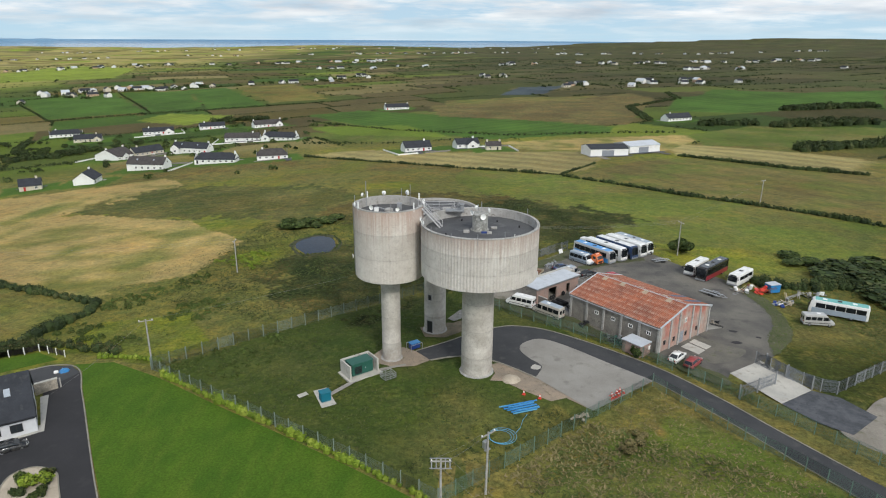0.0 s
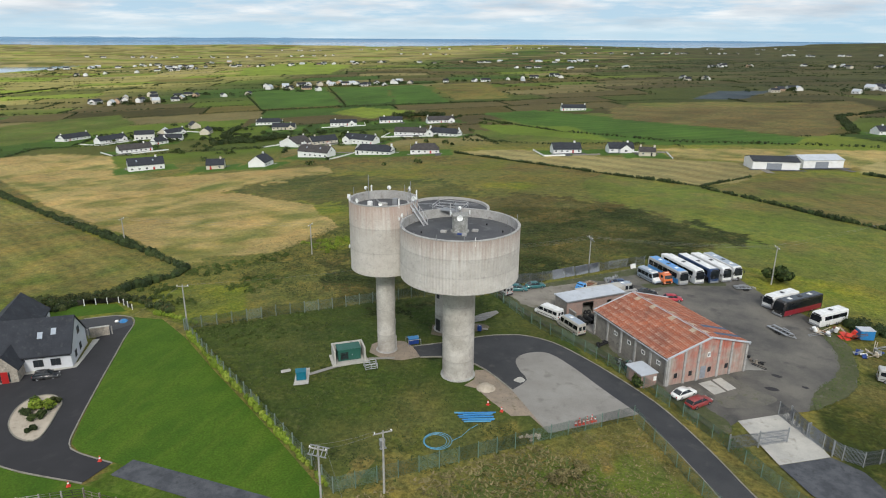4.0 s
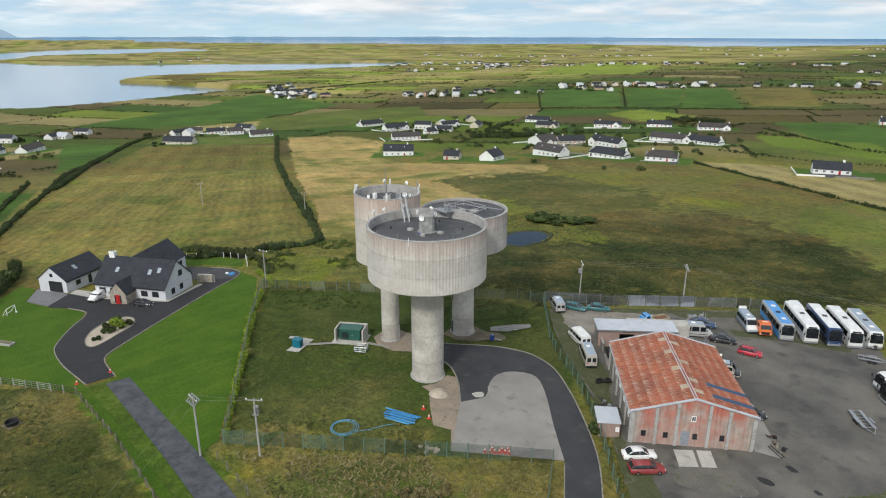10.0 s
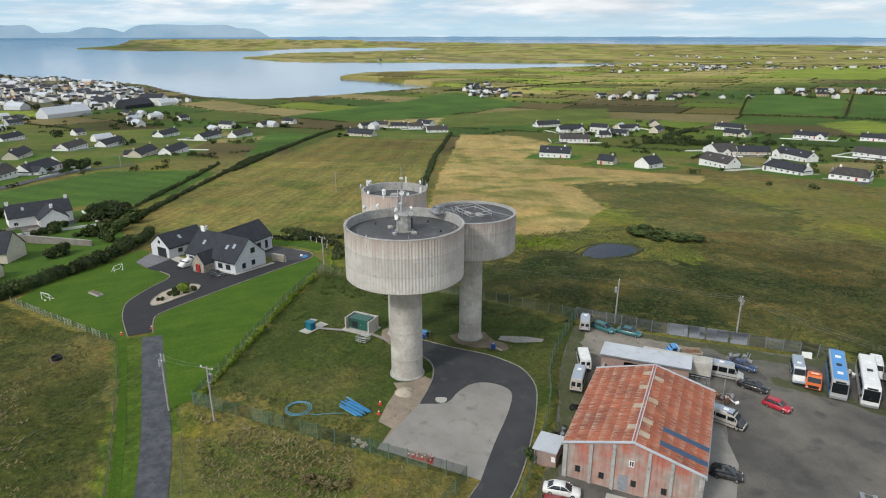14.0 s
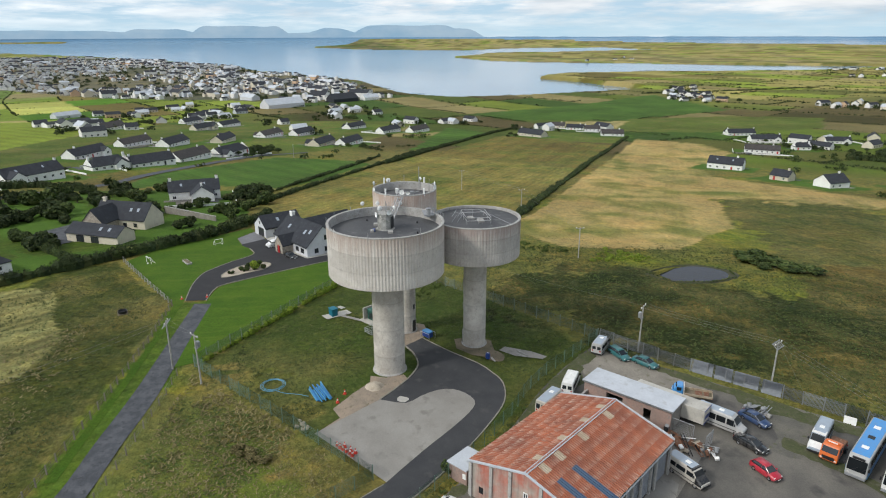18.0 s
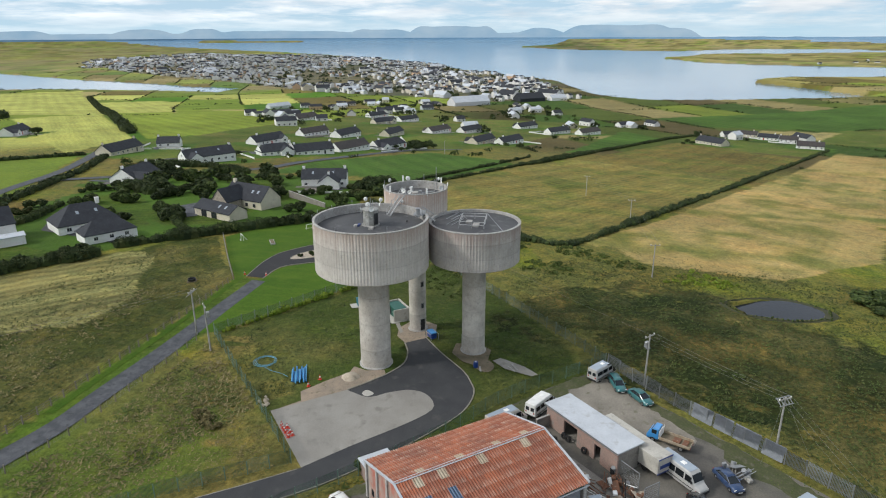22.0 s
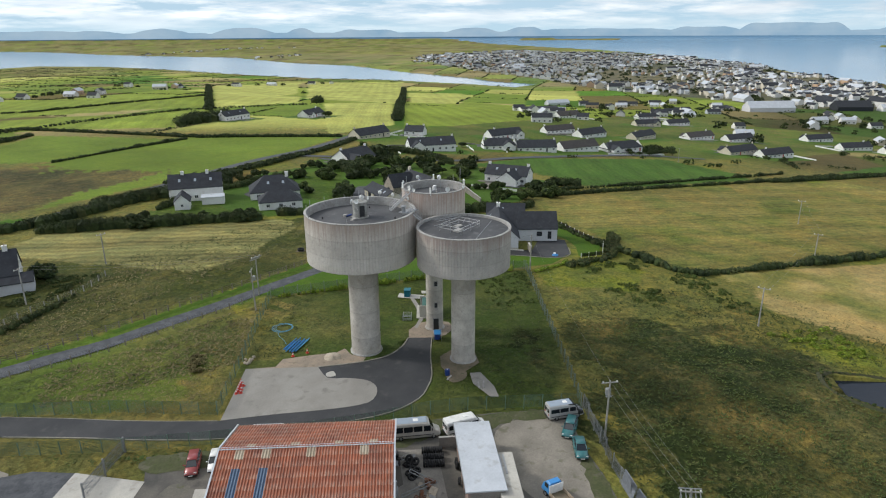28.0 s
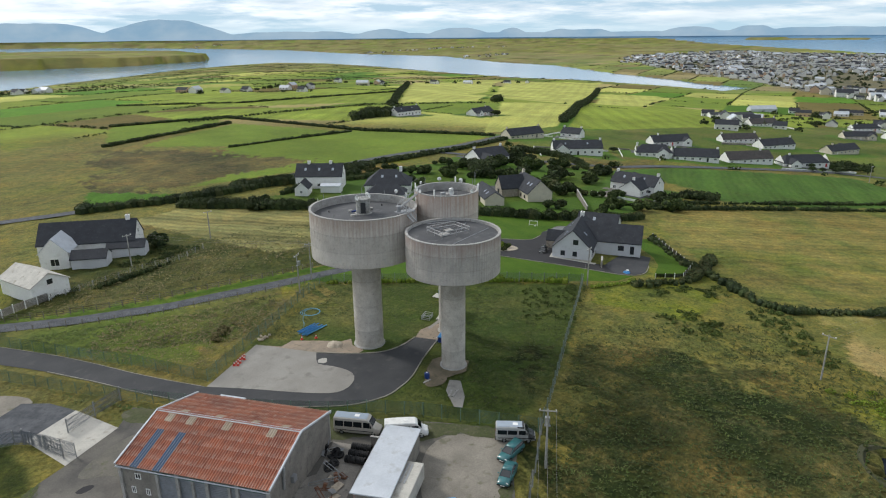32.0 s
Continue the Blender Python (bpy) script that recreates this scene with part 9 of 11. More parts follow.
def garage():
    L, W, E, R = 11.4, 7.4, 2.8, 5.6
    t = thing("garage", -85.7, 69.6, 120, "pale grey garage with a dark slate roof and open door", "garage", z=-2.5)
    part("wall", gable_body(bmesh.new(), L, W, E, R, -0.5), M["grey_wall"], t)
    part("roof", gable_roof(bmesh.new(), L, W, E, R, 0.3, 0.2), M["slate"], t)
    # dark sheet in the open doorway stands for the shade inside the garage
    part("garage_door", boxes((-L / 2 - 0.04, -L / 2 + 0.05, -2.4, 0.8, 0.0, 2.3)), M["door_dark"], t, "dark open doorway")
    part("door_surround", boxes((-L / 2 - 0.08, -L / 2 + 0.02, -2.55, -2.4, 0, 2.45), (-L / 2 - 0.08, -L / 2 + 0.02, 0.8, 0.95, 0, 2.45), (-L / 2 - 0.08, -L / 2 + 0.02, -2.4, 0.8, 2.3, 2.45)), M["black_trim"], t)
    window(t, -L / 2, 0.0, 3.4, 180, 0.8, 0.8, dark=True)
    for x, w, h, z in ((-2.4, 1.3, 1.1, 0.9), (1.0, 1.0, 2.1, 0.02), (4.2, 0.9, 2.1, 0.02)):
        window(t, x, -W / 2, z, -90, w, h, dark=True)
    skylight(t, -1.0, -1.9, E + (R - E) * 0.5 + 0.16, math.degrees(math.atan2(R - E, W / 2)))
    part("gutter", boxes((-L / 2, L / 2, -W / 2 - 0.42, -W / 2 - 0.3, E - 0.36, E - 0.24)), M["black_trim"], t)


garage()
trough = thing("feed_trough", -26.1, 44.0, 20, "dark round feed trough in the rough meadow", "trough")
part("tub", lathe([(0.0, 0.06), (0.75, 0.06), (0.8, 0.0), (0.9, 0.55), (0.82, 0.55), (0.72, 0.12), (0.0, 0.12)], 18), M["black_trim"], trough)
part("base", boxes((-1.0, 1.0, -1.0, 1.0, -0.15, 0.0)), M["soil"], trough, "worn pale earth pad")
car(-58.2, 74.8, 33, "black", "dark hatchback in front of the house", "hatch", z=-1.5)
van(-69.7, 69.9, -60, "white", "white delivery van on the driveway", 4.9, 1.95, glazed=False)
for x, y, a in ((-59.3, 40.4, 40), (-74.2, 54.6, 130)):
    g = thing("goal_frame", x, y, a, "small white football goal on the lawn", "goal", "garden goals")
    part("bar", bars(((-1.2, 0, 0), (-1.2, 0, 1.5)), ((1.2, 0, 0), (1.2, 0, 1.5)), ((-1.2, 0, 1.5), (1.2, 0, 1.5)), r=0.07), M["white_plastic"], g)
    part("stay", bars(((-1.2, 0, 1.5), (-1.2, 1.0, 0.05)), ((1.2, 0, 1.5), (1.2, 1.0, 0.05)), ((-1.2, 1.0, 0.05), (1.2, 1.0, 0.05)), r=0.05), M["white_plastic"], g)
    part("ball", lathe([(0, 0), (0.16, 0.06), (0.22, 0.2), (0.16, 0.36), (0, 0.42)], 12), M["white_plastic"], g).matrix_basis = pose(0.6, -0.6, 0)
tr = thing("planter", -57.6, 49.8, 30, "long stone trough planter on the lawn", "planter")
part("trough", boxes((-1.9, 1.9, -0.6, 0.6, 0, 0.45), bevel=0.05), M["rim"], tr)
part("soil", boxes((-1.7, 1.7, -0.45, 0.45, 0.45, 0.47)), M["soil"], tr)
tarp = thing("tarpaulin", -63.6, 97.2, 30, "crumpled blue plastic sheet on the yard edge", "tarpaulin")
tb = lathe([(0.9, 0.0), (0.7, 0.3), (0.35, 0.45), (0.0, 0.4)], 14)
for v in tb.verts:
    v.co += Vector((0.35 * noise.noise(v.co * 2.1), 0.35 * noise.noise(v.co * 2.4 + Vector((3, 0, 0))), 0.12 * noise.noise(v.co * 4)))
part("sheet", tb, M["blue_plastic"], tarp)
part("bag", boxes((-1.6, -0.9, -0.3, 0.3, 0, 0.4), bevel=0.1), M["white_plastic"], tarp)

# ---- neighbours ----
def plain_house(x, y, turn, L, W, E, R, wall, roof, label, hip=0.0, wins=(), lights=(), chim=(), z=None, category="house"):
    t = thing("house" if category == "house" else "barn", x, y, turn, label, category, z=z)
    part("wall", gable_body(bmesh.new(), L, W, E, E if hip else R, -1.0), M[wall], t)
    part("roof", gable_roof(bmesh.new(), L, W, E, R, 0.35, 0.2, hip), M[roof], t)
    for a, b, w, h, zz, dk in wins:
        turn_ = -90 if b == -1 else 90 if b == 1 else 0 if b == 2 else 180
        if b in (-1, 1):
            window(t, a, b * W / 2, zz, turn_, w, h, dark=dk)
        else:
            window(t, L / 2 if b == 2 else -L / 2, a, zz, turn_, w, h, dark=dk)
    sl = math.degrees(math.atan2(R - E, W / 2))
    for a, s in lights:
        skylight(t, a, s * W * 0.24, E + (R - E) * 0.52 + 0.17, -s * sl)
    for a in chim:
        c = part("chimney", boxes((a - 0.5, a + 0.5, -0.4, 0.4, R - 0.7, R + 1.0), (a - 0.58, a + 0.58, -0.48, 0.48, R + 1.0, R + 1.12)), M[wall] if wall != "stone_wall" else M["pink_render"], t)
        part("pot", bars(((a, 0, R + 1.1), (a, 0, R + 1.45)), r=0.13), M["pink_render"], c)
    return t


row4 = [(-6.3 + 3.1 * i, 1, 1.2, 1.1, z, False) for i in range(5) for z in (0.9, 3.0)]
plain_house(-47.4, -30.6, 143, 17.0, 9.0, 4.6, 8.4, "white_wall", "slate", "two-storey white house with a dark slate roof", wins=row4[:10] + [(0, 2, 1.1, 1.1, 4.2, False)] + [(x, -1, 1.2, 1.1, 0.9, False) for x in (-6, -3, 0, 3, 6)], lights=((-5, -1), (0, -1), (5, -1)), chim=(-4, 4))
plain_house(-36.4, -22.4, 53, 7.0, 4.6, 2.6, 4.8, "white_wall", "slate", "small white outhouse with a slate roof", wins=((0, 2, 0.9, 0.9, 0.9, False),), category="outhouse")
plain_house(-46.0, -19.6, 140, 7.0, 4.2, 2.4, 2.9, "white_wall", "grey_roof", "white lean-to with a flat pale roof", category="outhouse")
plain_house(-65.5, -12.0, 143, 16.5, 11.5, 2.8, 7.2, "white_wall", "slate", "white bungalow with a hipped dark roof", 5.4, wins=[(x, s, 1.4, 1.2, 0.9, False) for x in (-5.5, -1.8, 1.8, 5.5) for s in (-1, 1)], lights=((-2, -1), (3, -1), (2, 1)), chim=(4.5,))
plain_house(-55.4, 2.6, 143, 13.5, 7.6, 2.7, 5.4, "white_wall", "slate", "hipped front wing of a white bungalow", 3.7, wins=[(x, 1, 1.2, 1.1, 0.9, False) for x in (-4, 0, 4)] + [(x, -1, 1.2, 1.1, 0.9, False) for x in (-4, 0, 4)])
plain_house(-103.2, 23.4, 68, 17.5, 9.0, 3.2, 7.4, "cream_wall", "slate", "stone house with a steep slate roof and orange ridge tiles", wins=[(x, s, 1.2, 1.2, 0.9, True) for x in (-5.5, -2, 2, 5.5) for s in (-1, 1)], lights=((3, -1), (5.5, -1), (4, 1)), chim=(-7.5,))
plain_house(-98.6, 17.6, 158, 9.0, 7.0, 3.2, 7.0, "stone_wall", "slate", "gabled front of a stone house", wins=((0, 3, 1.6, 1.6, 0.9, True),))
plain_house(-85.2, 21.0, 64, 17.5, 6.6, 2.5, 4.6, "cream_wall", "slate", "long low garage with a dark roof", wins=((-4, -1, 2.6, 2.0, 0.05, True), (1, -1, 2.6, 2.0, 0.05, True)), lights=((2, -1), (5, -1)))
hw = [(x, 1, 1.3, 1.2, 0.9, False) for x in (-9, -6, -3, 0, 3, 6, 9)] + [(x, 1, 1.1, 1.0, 3.0, False) for x in (3, 6, 9)]
plain_house(35.2, 3.4, 155, 23.0, 9.5, 4.0, 8.4, "white_wall", "slate", "long white house with a steep slate roof", wins=hw + [(0, 3, 1.2, 1.2, 4.6, False), (0, 2, 1.2, 1.2, 4.6, False)], lights=((-5, 1), (-3, 1), (2, 1)), chim=(9.5,))
plain_house(43.4, 8.0, 65, 7.5, 6.5, 4.0, 7.4, "white_wall", "grey_roof", "white gabled wing facing the garden", wins=((0, 2, 2.0, 1.8, 0.6, False),))
plain_house(37.4, 14.4, 155, 8.0, 4.6, 2.4, 3.9, "grey_wall", "slate", "low outhouse with a slate roof", category="outhouse")
plain_house(28.4, 11.4, 155, 9.0, 4.4, 2.4, 3.8, "grey_wall", "slate", "low outhouse with a slate roof", category="outhouse")
plain_house(50.6, 26.0, 112, 13.0, 8.0, 3.4, 5.6, "white_wall", "trailer_roof", "white barn with a pale sheet roof", wins=((0, 2, 1.2, 1.1, 3.2, True), (-4, 1, 1.0, 1.1, 1.0, True), (0, 1, 1.0, 1.1, 1.0, True)), category="barn")
gw = thing("garden_wall", -113.0, 39.0, 50, "long grey block garden wall", "wall")
part("blocks", boxes((-12.5, 12.5, -0.15, 0.15, -1.0, 1.9)), M["block_wall"], gw)
part("coping", boxes((-12.6, 12.6, -0.2, 0.2, 1.9, 2.0)), M["rim"], gw)
sheet("neighbour_drive", [(-79.5, 8.2), (-96.0, -1.0), (-113, 8), (-108, 13), (-96, 7.6), (-84, 13.6)], M["old_asphalt"], 0.05, "grey asphalt drive between hedges", "driveway")
sheet("neighbour_drive", [(-56.4, 10.6), (-49.6, 12.0), (-60, -22), (-78, -32), (-86, -22), (-80, -18), (-66, -21.5), (-60.5, -3.5)], M["asphalt"], 0.05, "dark asphalt drive beside the bungalow", "driveway")
sheet("country_road", smooth_line([(70, -55), (20, -48), (-20, -52), (-60, -64), (-110, -82), (-160, -96), (-230, -128)], 8.0) + smooth_line([(-232, -123), (-160, -91), (-110, -77), (-60, -59), (-20, -47), (20, -43), (70, -50)], 8.0), M["old_asphalt"], 0.08, "narrow country road between hedges", "road", cell=12.0)
sheet("country_road", smooth_line([(-130, -82), (-158, -40), (-186, -10), (-225, 2), (-300, 36), (-330, 68)], 8.0) + smooth_line([(-334, 66), (-302, 31), (-226, -4), (-190, -14), (-163, -43), (-135, -84)], 8.0), M["old_asphalt"], 0.1, "narrow road past the houses", "road", cell=12.0)

# ---- houses of the country round ----
garden_rng = random.Random(17)
for row in HOMES:
    home(*row)
    kind, hx, hy, turn, L, W = row[:6]
    L = min(L, 26)
    q, gl, gw = radians(turn), L / 2 + 8, W / 2 + 11

    def spot(a, b):
        return hx + a * math.cos(q) - b * math.sin(q), hy + a * math.sin(q) + b * math.cos(q)

    s = garden_rng.choice((-1, 1))
    gate = garden_rng.uniform(-0.6, 0.6) * gl
    sheet("driveway", [spot(*p) for p in ((gate - 2, s * (W / 2 + 0.6)), (gate + 2, s * (W / 2 + 0.6)), (gate + 1.7, s * (gw + 2)), (gate - 1.7, s * (gw + 2)))], M[garden_rng.choice(("yard", "pale_yard", "old_asphalt"))], 0.08, "short driveway up to a house", "driveway")
    sheet("forecourt", [spot(*p) for p in ((-L / 2 - 2, s * (W / 2 + 0.2)), (L / 2 + 2, s * (W / 2 + 0.2)), (L / 2 + 2, s * (W / 2 + 4)), (-L / 2 - 2, s * (W / 2 + 4)))], M[garden_rng.choice(("yard", "pad", "old_asphalt"))], 0.06, "paved strip before a house", "paving")
    if kind == "s" or garden_rng.random() < 0.6:
        continue
    wall_t = thing("garden_wall", *spot(0, s * gw), 0, "low white rendered garden wall beside a house", "wall", "garden walls", z=0)
    wall_t.matrix_world = Matrix()
    for a, b in ((-gl, gate - 2.2), (gate + 2.2, gl)):
        if b - a > 2:
            part("wall_run", ribbon([spot(a + (b - a) * i / 4, s * gw) for i in range(5)], 0.25, -0.4, 0.75), M["white_wall"] if garden_rng.random() < 0.75 else M["block_wall"], wall_t)
    side = garden_rng.choice((-1, 1))
    part("wall_run", ribbon([spot(side * gl, s * gw * (1 - i / 2)) for i in range(5)], 0.25, -0.4, 0.75), M["white_wall"], wall_t)

# ---- hedges, bushes, trees ----
def leaf_cloud(centres, radii, count, size, seed, flat=1.0):
    """Leaf-like quads scattered over overlapping lumps; arrays of points and faces."""
    k = np.random.RandomState(seed)
    centres, radii = np.asarray(centres, float), np.asarray(radii, float)
    w = radii ** 2
    pick = k.choice(len(radii), count, p=w / w.sum())
    d = k.normal(size=(count, 3))
    d[:, 2] = np.abs(d[:, 2]) * 0.9 + d[:, 2] * 0.1
    d /= np.linalg.norm(d, axis=1)[:, None]
    pos = centres[pick] + d * (radii[pick] * (0.72 + 0.36 * k.random_sample(count)))[:, None] * np.array((1, 1, flat))
    n = d + 0.9 * k.normal(size=(count, 3))
    n /= np.linalg.norm(n, axis=1)[:, None]
    u = np.cross(n, k.normal(size=(count, 3)))
    u /= np.linalg.norm(u, axis=1)[:, None]
    v = np.cross(n, u)
    s = (size * (0.6 + 0.8 * k.random_sample(count)))[:, None]
    quad = np.stack([pos - u * s * 0.5, pos - v * s * 0.32, pos + u * s * 0.5, pos + v * s * 0.32], 1)
    return quad.reshape(-1, 3)


def quads_mesh(name, pts, material):
    n = len(pts) // 4
    me = bpy.data.meshes.new(name)
    me.vertices.add(n * 4)
    me.vertices.foreach_set("co", np.asarray(pts, np.float32).ravel())
    me.loops.add(n * 4)
    me.loops.foreach_set("vertex_index", np.arange(n * 4, dtype=np.int32))
    me.polygons.add(n)
    me.polygons.foreach_set("loop_start", (np.arange(n) * 4).astype(np.int32))
    me.update(calc_edges=True)
    me.materials.append(material)
    return me


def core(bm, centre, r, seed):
    """An added dark lump behind the leaves: the bush's inner shade as colour."""
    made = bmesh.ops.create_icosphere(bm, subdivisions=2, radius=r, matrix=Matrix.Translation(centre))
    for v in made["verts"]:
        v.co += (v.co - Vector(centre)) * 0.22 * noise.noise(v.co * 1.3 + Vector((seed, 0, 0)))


def bush_meshes(seed, material, lumps=6, count=900, size=0.28):
    k = random.Random(seed)
    cs = [(k.uniform(-0.8, 0.8), k.uniform(-0.8, 0.8), k.uniform(0.3, 0.8)) for _ in range(lumps)]
    rs = [k.uniform(0.4, 0.65) for _ in cs]
    leaves = quads_mesh("leaves", leaf_cloud(cs, rs, count, size, seed), material)
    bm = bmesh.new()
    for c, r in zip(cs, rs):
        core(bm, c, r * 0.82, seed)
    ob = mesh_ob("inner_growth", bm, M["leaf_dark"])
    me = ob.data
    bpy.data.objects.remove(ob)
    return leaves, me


BUSHES = {m: [bush_meshes(s, M[m]) for s in (1, 2, 3)] for m in ("leaf", "leaf_dark", "leaf_lime", "scrub", "tuft_dry")}
bush_rng = random.Random(77)


def bush(x, y, s, h=None, mat="leaf", label="dense dark green bush", z=None):
    leaves, heart = BUSHES[mat][bush_rng.randrange(3)]
    t = thing("bush", x, y, bush_rng.uniform(0, 360), label, "bush", "bushes", z=z)
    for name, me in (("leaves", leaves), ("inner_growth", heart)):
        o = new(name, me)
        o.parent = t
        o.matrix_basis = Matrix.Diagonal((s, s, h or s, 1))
    return t


def hedge(pts, w, h, mat="leaf_dark", label="dark dense hedgerow", dens=1.0):
    """A hedge or overgrown bank along a line, one object."""
    k = np.random.RandomState(int(abs(pts[0][0] * 7 + pts[0][1] * 3)) % 9999)
    far = min(math.dist(p, (CX, CY)) for p in pts)
    leaf = 0.34 if far < 160 else 0.6 if far < 320 else 1.1
    step = 1.0 if far < 320 else 2.0
    cs, rs = [], []
    spots = along(pts, step)
    for x, y, a in spots:
        n = 2 if w > 3.5 else 1
        for _ in range(n):
            off = k.uniform(-0.5, 0.5) * max(w - h, 0.3)
            r = h * k.uniform(0.36, 0.66) * (1.05 + (0.5 if h < 2 else 0.2) * float(vnoise(x, y, 7, 91)))
            if k.random_sample() < 0.08:
                r *= 0.5
            px, py = x - math.sin(radians(a)) * off, y + math.cos(radians(a)) * off
            cs.append((px, py, float(level(px, py)) + r * 0.55))
            rs.append(r)
    area = sum(r * r for r in rs)
    count = int(min(26000, dens * 9.0 * area / (leaf * leaf)))
    me = quads_mesh("hedge", leaf_cloud(cs, rs, count, leaf, 5), M[mat])
    ob = tagged(new("hedge", me), label, "hedge", kind="stuff")
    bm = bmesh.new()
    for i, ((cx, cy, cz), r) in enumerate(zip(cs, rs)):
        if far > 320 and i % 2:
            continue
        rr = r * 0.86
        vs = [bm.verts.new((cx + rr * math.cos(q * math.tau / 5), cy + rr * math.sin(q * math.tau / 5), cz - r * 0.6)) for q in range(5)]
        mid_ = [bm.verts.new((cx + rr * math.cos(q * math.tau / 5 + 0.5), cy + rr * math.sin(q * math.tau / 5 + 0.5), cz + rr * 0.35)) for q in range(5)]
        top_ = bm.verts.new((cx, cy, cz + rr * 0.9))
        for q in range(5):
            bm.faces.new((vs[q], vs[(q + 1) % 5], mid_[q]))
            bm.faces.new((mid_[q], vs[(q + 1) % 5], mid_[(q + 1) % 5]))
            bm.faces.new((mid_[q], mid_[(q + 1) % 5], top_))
    # added solid cores, coloured like inner shade in all but lime hedges
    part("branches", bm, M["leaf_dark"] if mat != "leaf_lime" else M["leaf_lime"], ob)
    return ob


def tree_meshes(seed, material):
    """Trunk with limbs, and a crown of many leaves with gaps."""
    k = random.Random(seed)
    bm = bmesh.new()
    tips = []

    def limb(p, d, l, r, depth):
        q = p + d * l
        bm_bar(bm, p, q, r, r * 0.65)
        if depth == 0:
            tips.append(q)
            return
        for _ in range(3 if depth > 1 else 2):
            nd = (d + Vector((k.uniform(-0.8, 0.8), k.uniform(-0.8, 0.8), k.uniform(0.0, 0.5)))).normalized()
            limb(q, nd, l * 0.72, r * 0.6, depth - 1)

    limb(Vector((0, 0, -0.2)), Vector((0.05, 0, 1)), 0.5, 0.16, 3)
    ob = mesh_ob("trunk", bm, M["bark"])
    trunk = ob.data
    bpy.data.objects.remove(ob)
    crown = quads_mesh("crown", leaf_cloud([tuple(p) for p in tips], [k.uniform(0.6, 1.0) for _ in tips], 3400, 0.4, seed), material)
    return trunk, crown


def bm_bar(bm, a, b, r0, r1, seg=6):
    q = (b - a).to_track_quat("Z", "Y").to_matrix()
    rings = [[bm.verts.new(c + q @ Vector((r * math.cos(i * math.tau / seg), r * math.sin(i * math.tau / seg), 0))) for i in range(seg)] for c, r in ((a, r0), (b, r1))]
    for i in range(seg):
        bm.faces.new((rings[0][i], rings[0][(i + 1) % seg], rings[1][(i + 1) % seg], rings[1][i]))


TREES = [tree_meshes(s, M[m]) for s, m in ((4, "leaf_dark"), (9, "leaf"), (14, "leaf_dark"))]


def tree(x, y, s, label="wind-blown tree with a dense dark crown"):
    trunk, crown = TREES[bush_rng.randrange(3)]
    t = thing("tree", x, y, bush_rng.uniform(0, 360), label, "tree", "trees")
    for name, me in (("trunk", trunk), ("crown", crown)):
        o = new(name, me)
        o.parent = t
        o.matrix_basis = Matrix.Diagonal((s * 1.15, s * 1.15, s * 0.85, 1))
    return t


hedge([(-456, 346), (-296, 249), (-178, 185), (-109, 149), (-76, 131), (-74, 124), (-81, 108)], 3.6, 1.7)
hedge([(-273, 114), (-372, 160), (-493, 228), (-547, 265)], 4.0, 2.0)
hedge([(-130, 57), (-196, 82), (-339, 138), (-474, 216)], 2.5, 1.5)
hedge([(54, 286), (90, 243), (121, 218), (141, 199)], 3.0, 1.5)
hedge([(129, 355), (170, 314), (199, 300)], 3.0, 2.0)
hedge([(-130, 629), (-39, 528), (47, 469), (128, 471), (168, 469)], 3.0, 1.5)
hedge([(-99, 462), (-33, 442), (18, 454)], 2.0, 1.5)
hedge([(-84, 391), (-26, 345), (18, 311), (53, 290), (76, 325)], 2.0, 1.2)
hedge([(-640, 971), (-544, 1091), (-459, 1112), (-383, 1172)], 3.0, 2.0)
hedge([(-614, 950), (-425, 703), (-336, 757), (-211, 808), (-133, 841)], 3.0, 2.0)
hedge([(-528, 1078), (-345, 771)], 3.0, 2.0)
hedge([(-609, -816), (-277, -347)], 9.0, 5.0)
hedge([(-955, -670), (-327, -171)], 11.0, 5.0)
hedge([(-24, -293), (-104, -301), (-148, -175), (-211, -121)], 4.0, 2.0)
hedge([(-3, -196), (-93, -262)], 4.0, 2.0)
hedge([(-54, -149), (-139, -174)], 2.0, 1.5)
hedge([(-63, -472), (-165, -437), (-412, -543)], 4.0, 2.0)
hedge([(-73, -285), (-269, -368), (-395, -349)], 3.0, 2.0)
hedge([(-55, -62), (-94, -63), (-160, -84), (-207, -106)], 5.0, 2.0)
hedge([(31, -45), (1, -39), (-22, -41), (-84, -56)], 5.0, 3.0)
hedge([(4, -31), (-24, -5), (-40, 10)], 4.0, 3.0)
hedge([(-137, 51), (-209, 77), (-313, 113)], 2.5, 1.5)
hedge([(-96, 80), (-81, 104)], 4.0, 1.6)
hedge([(-181, -69), (-187, -37), (-171, -10)], 4.0, 3.0)
hedge([(-1042, 638), (-1062, 850), (-1087, 1031)], 3.0, 3.0)
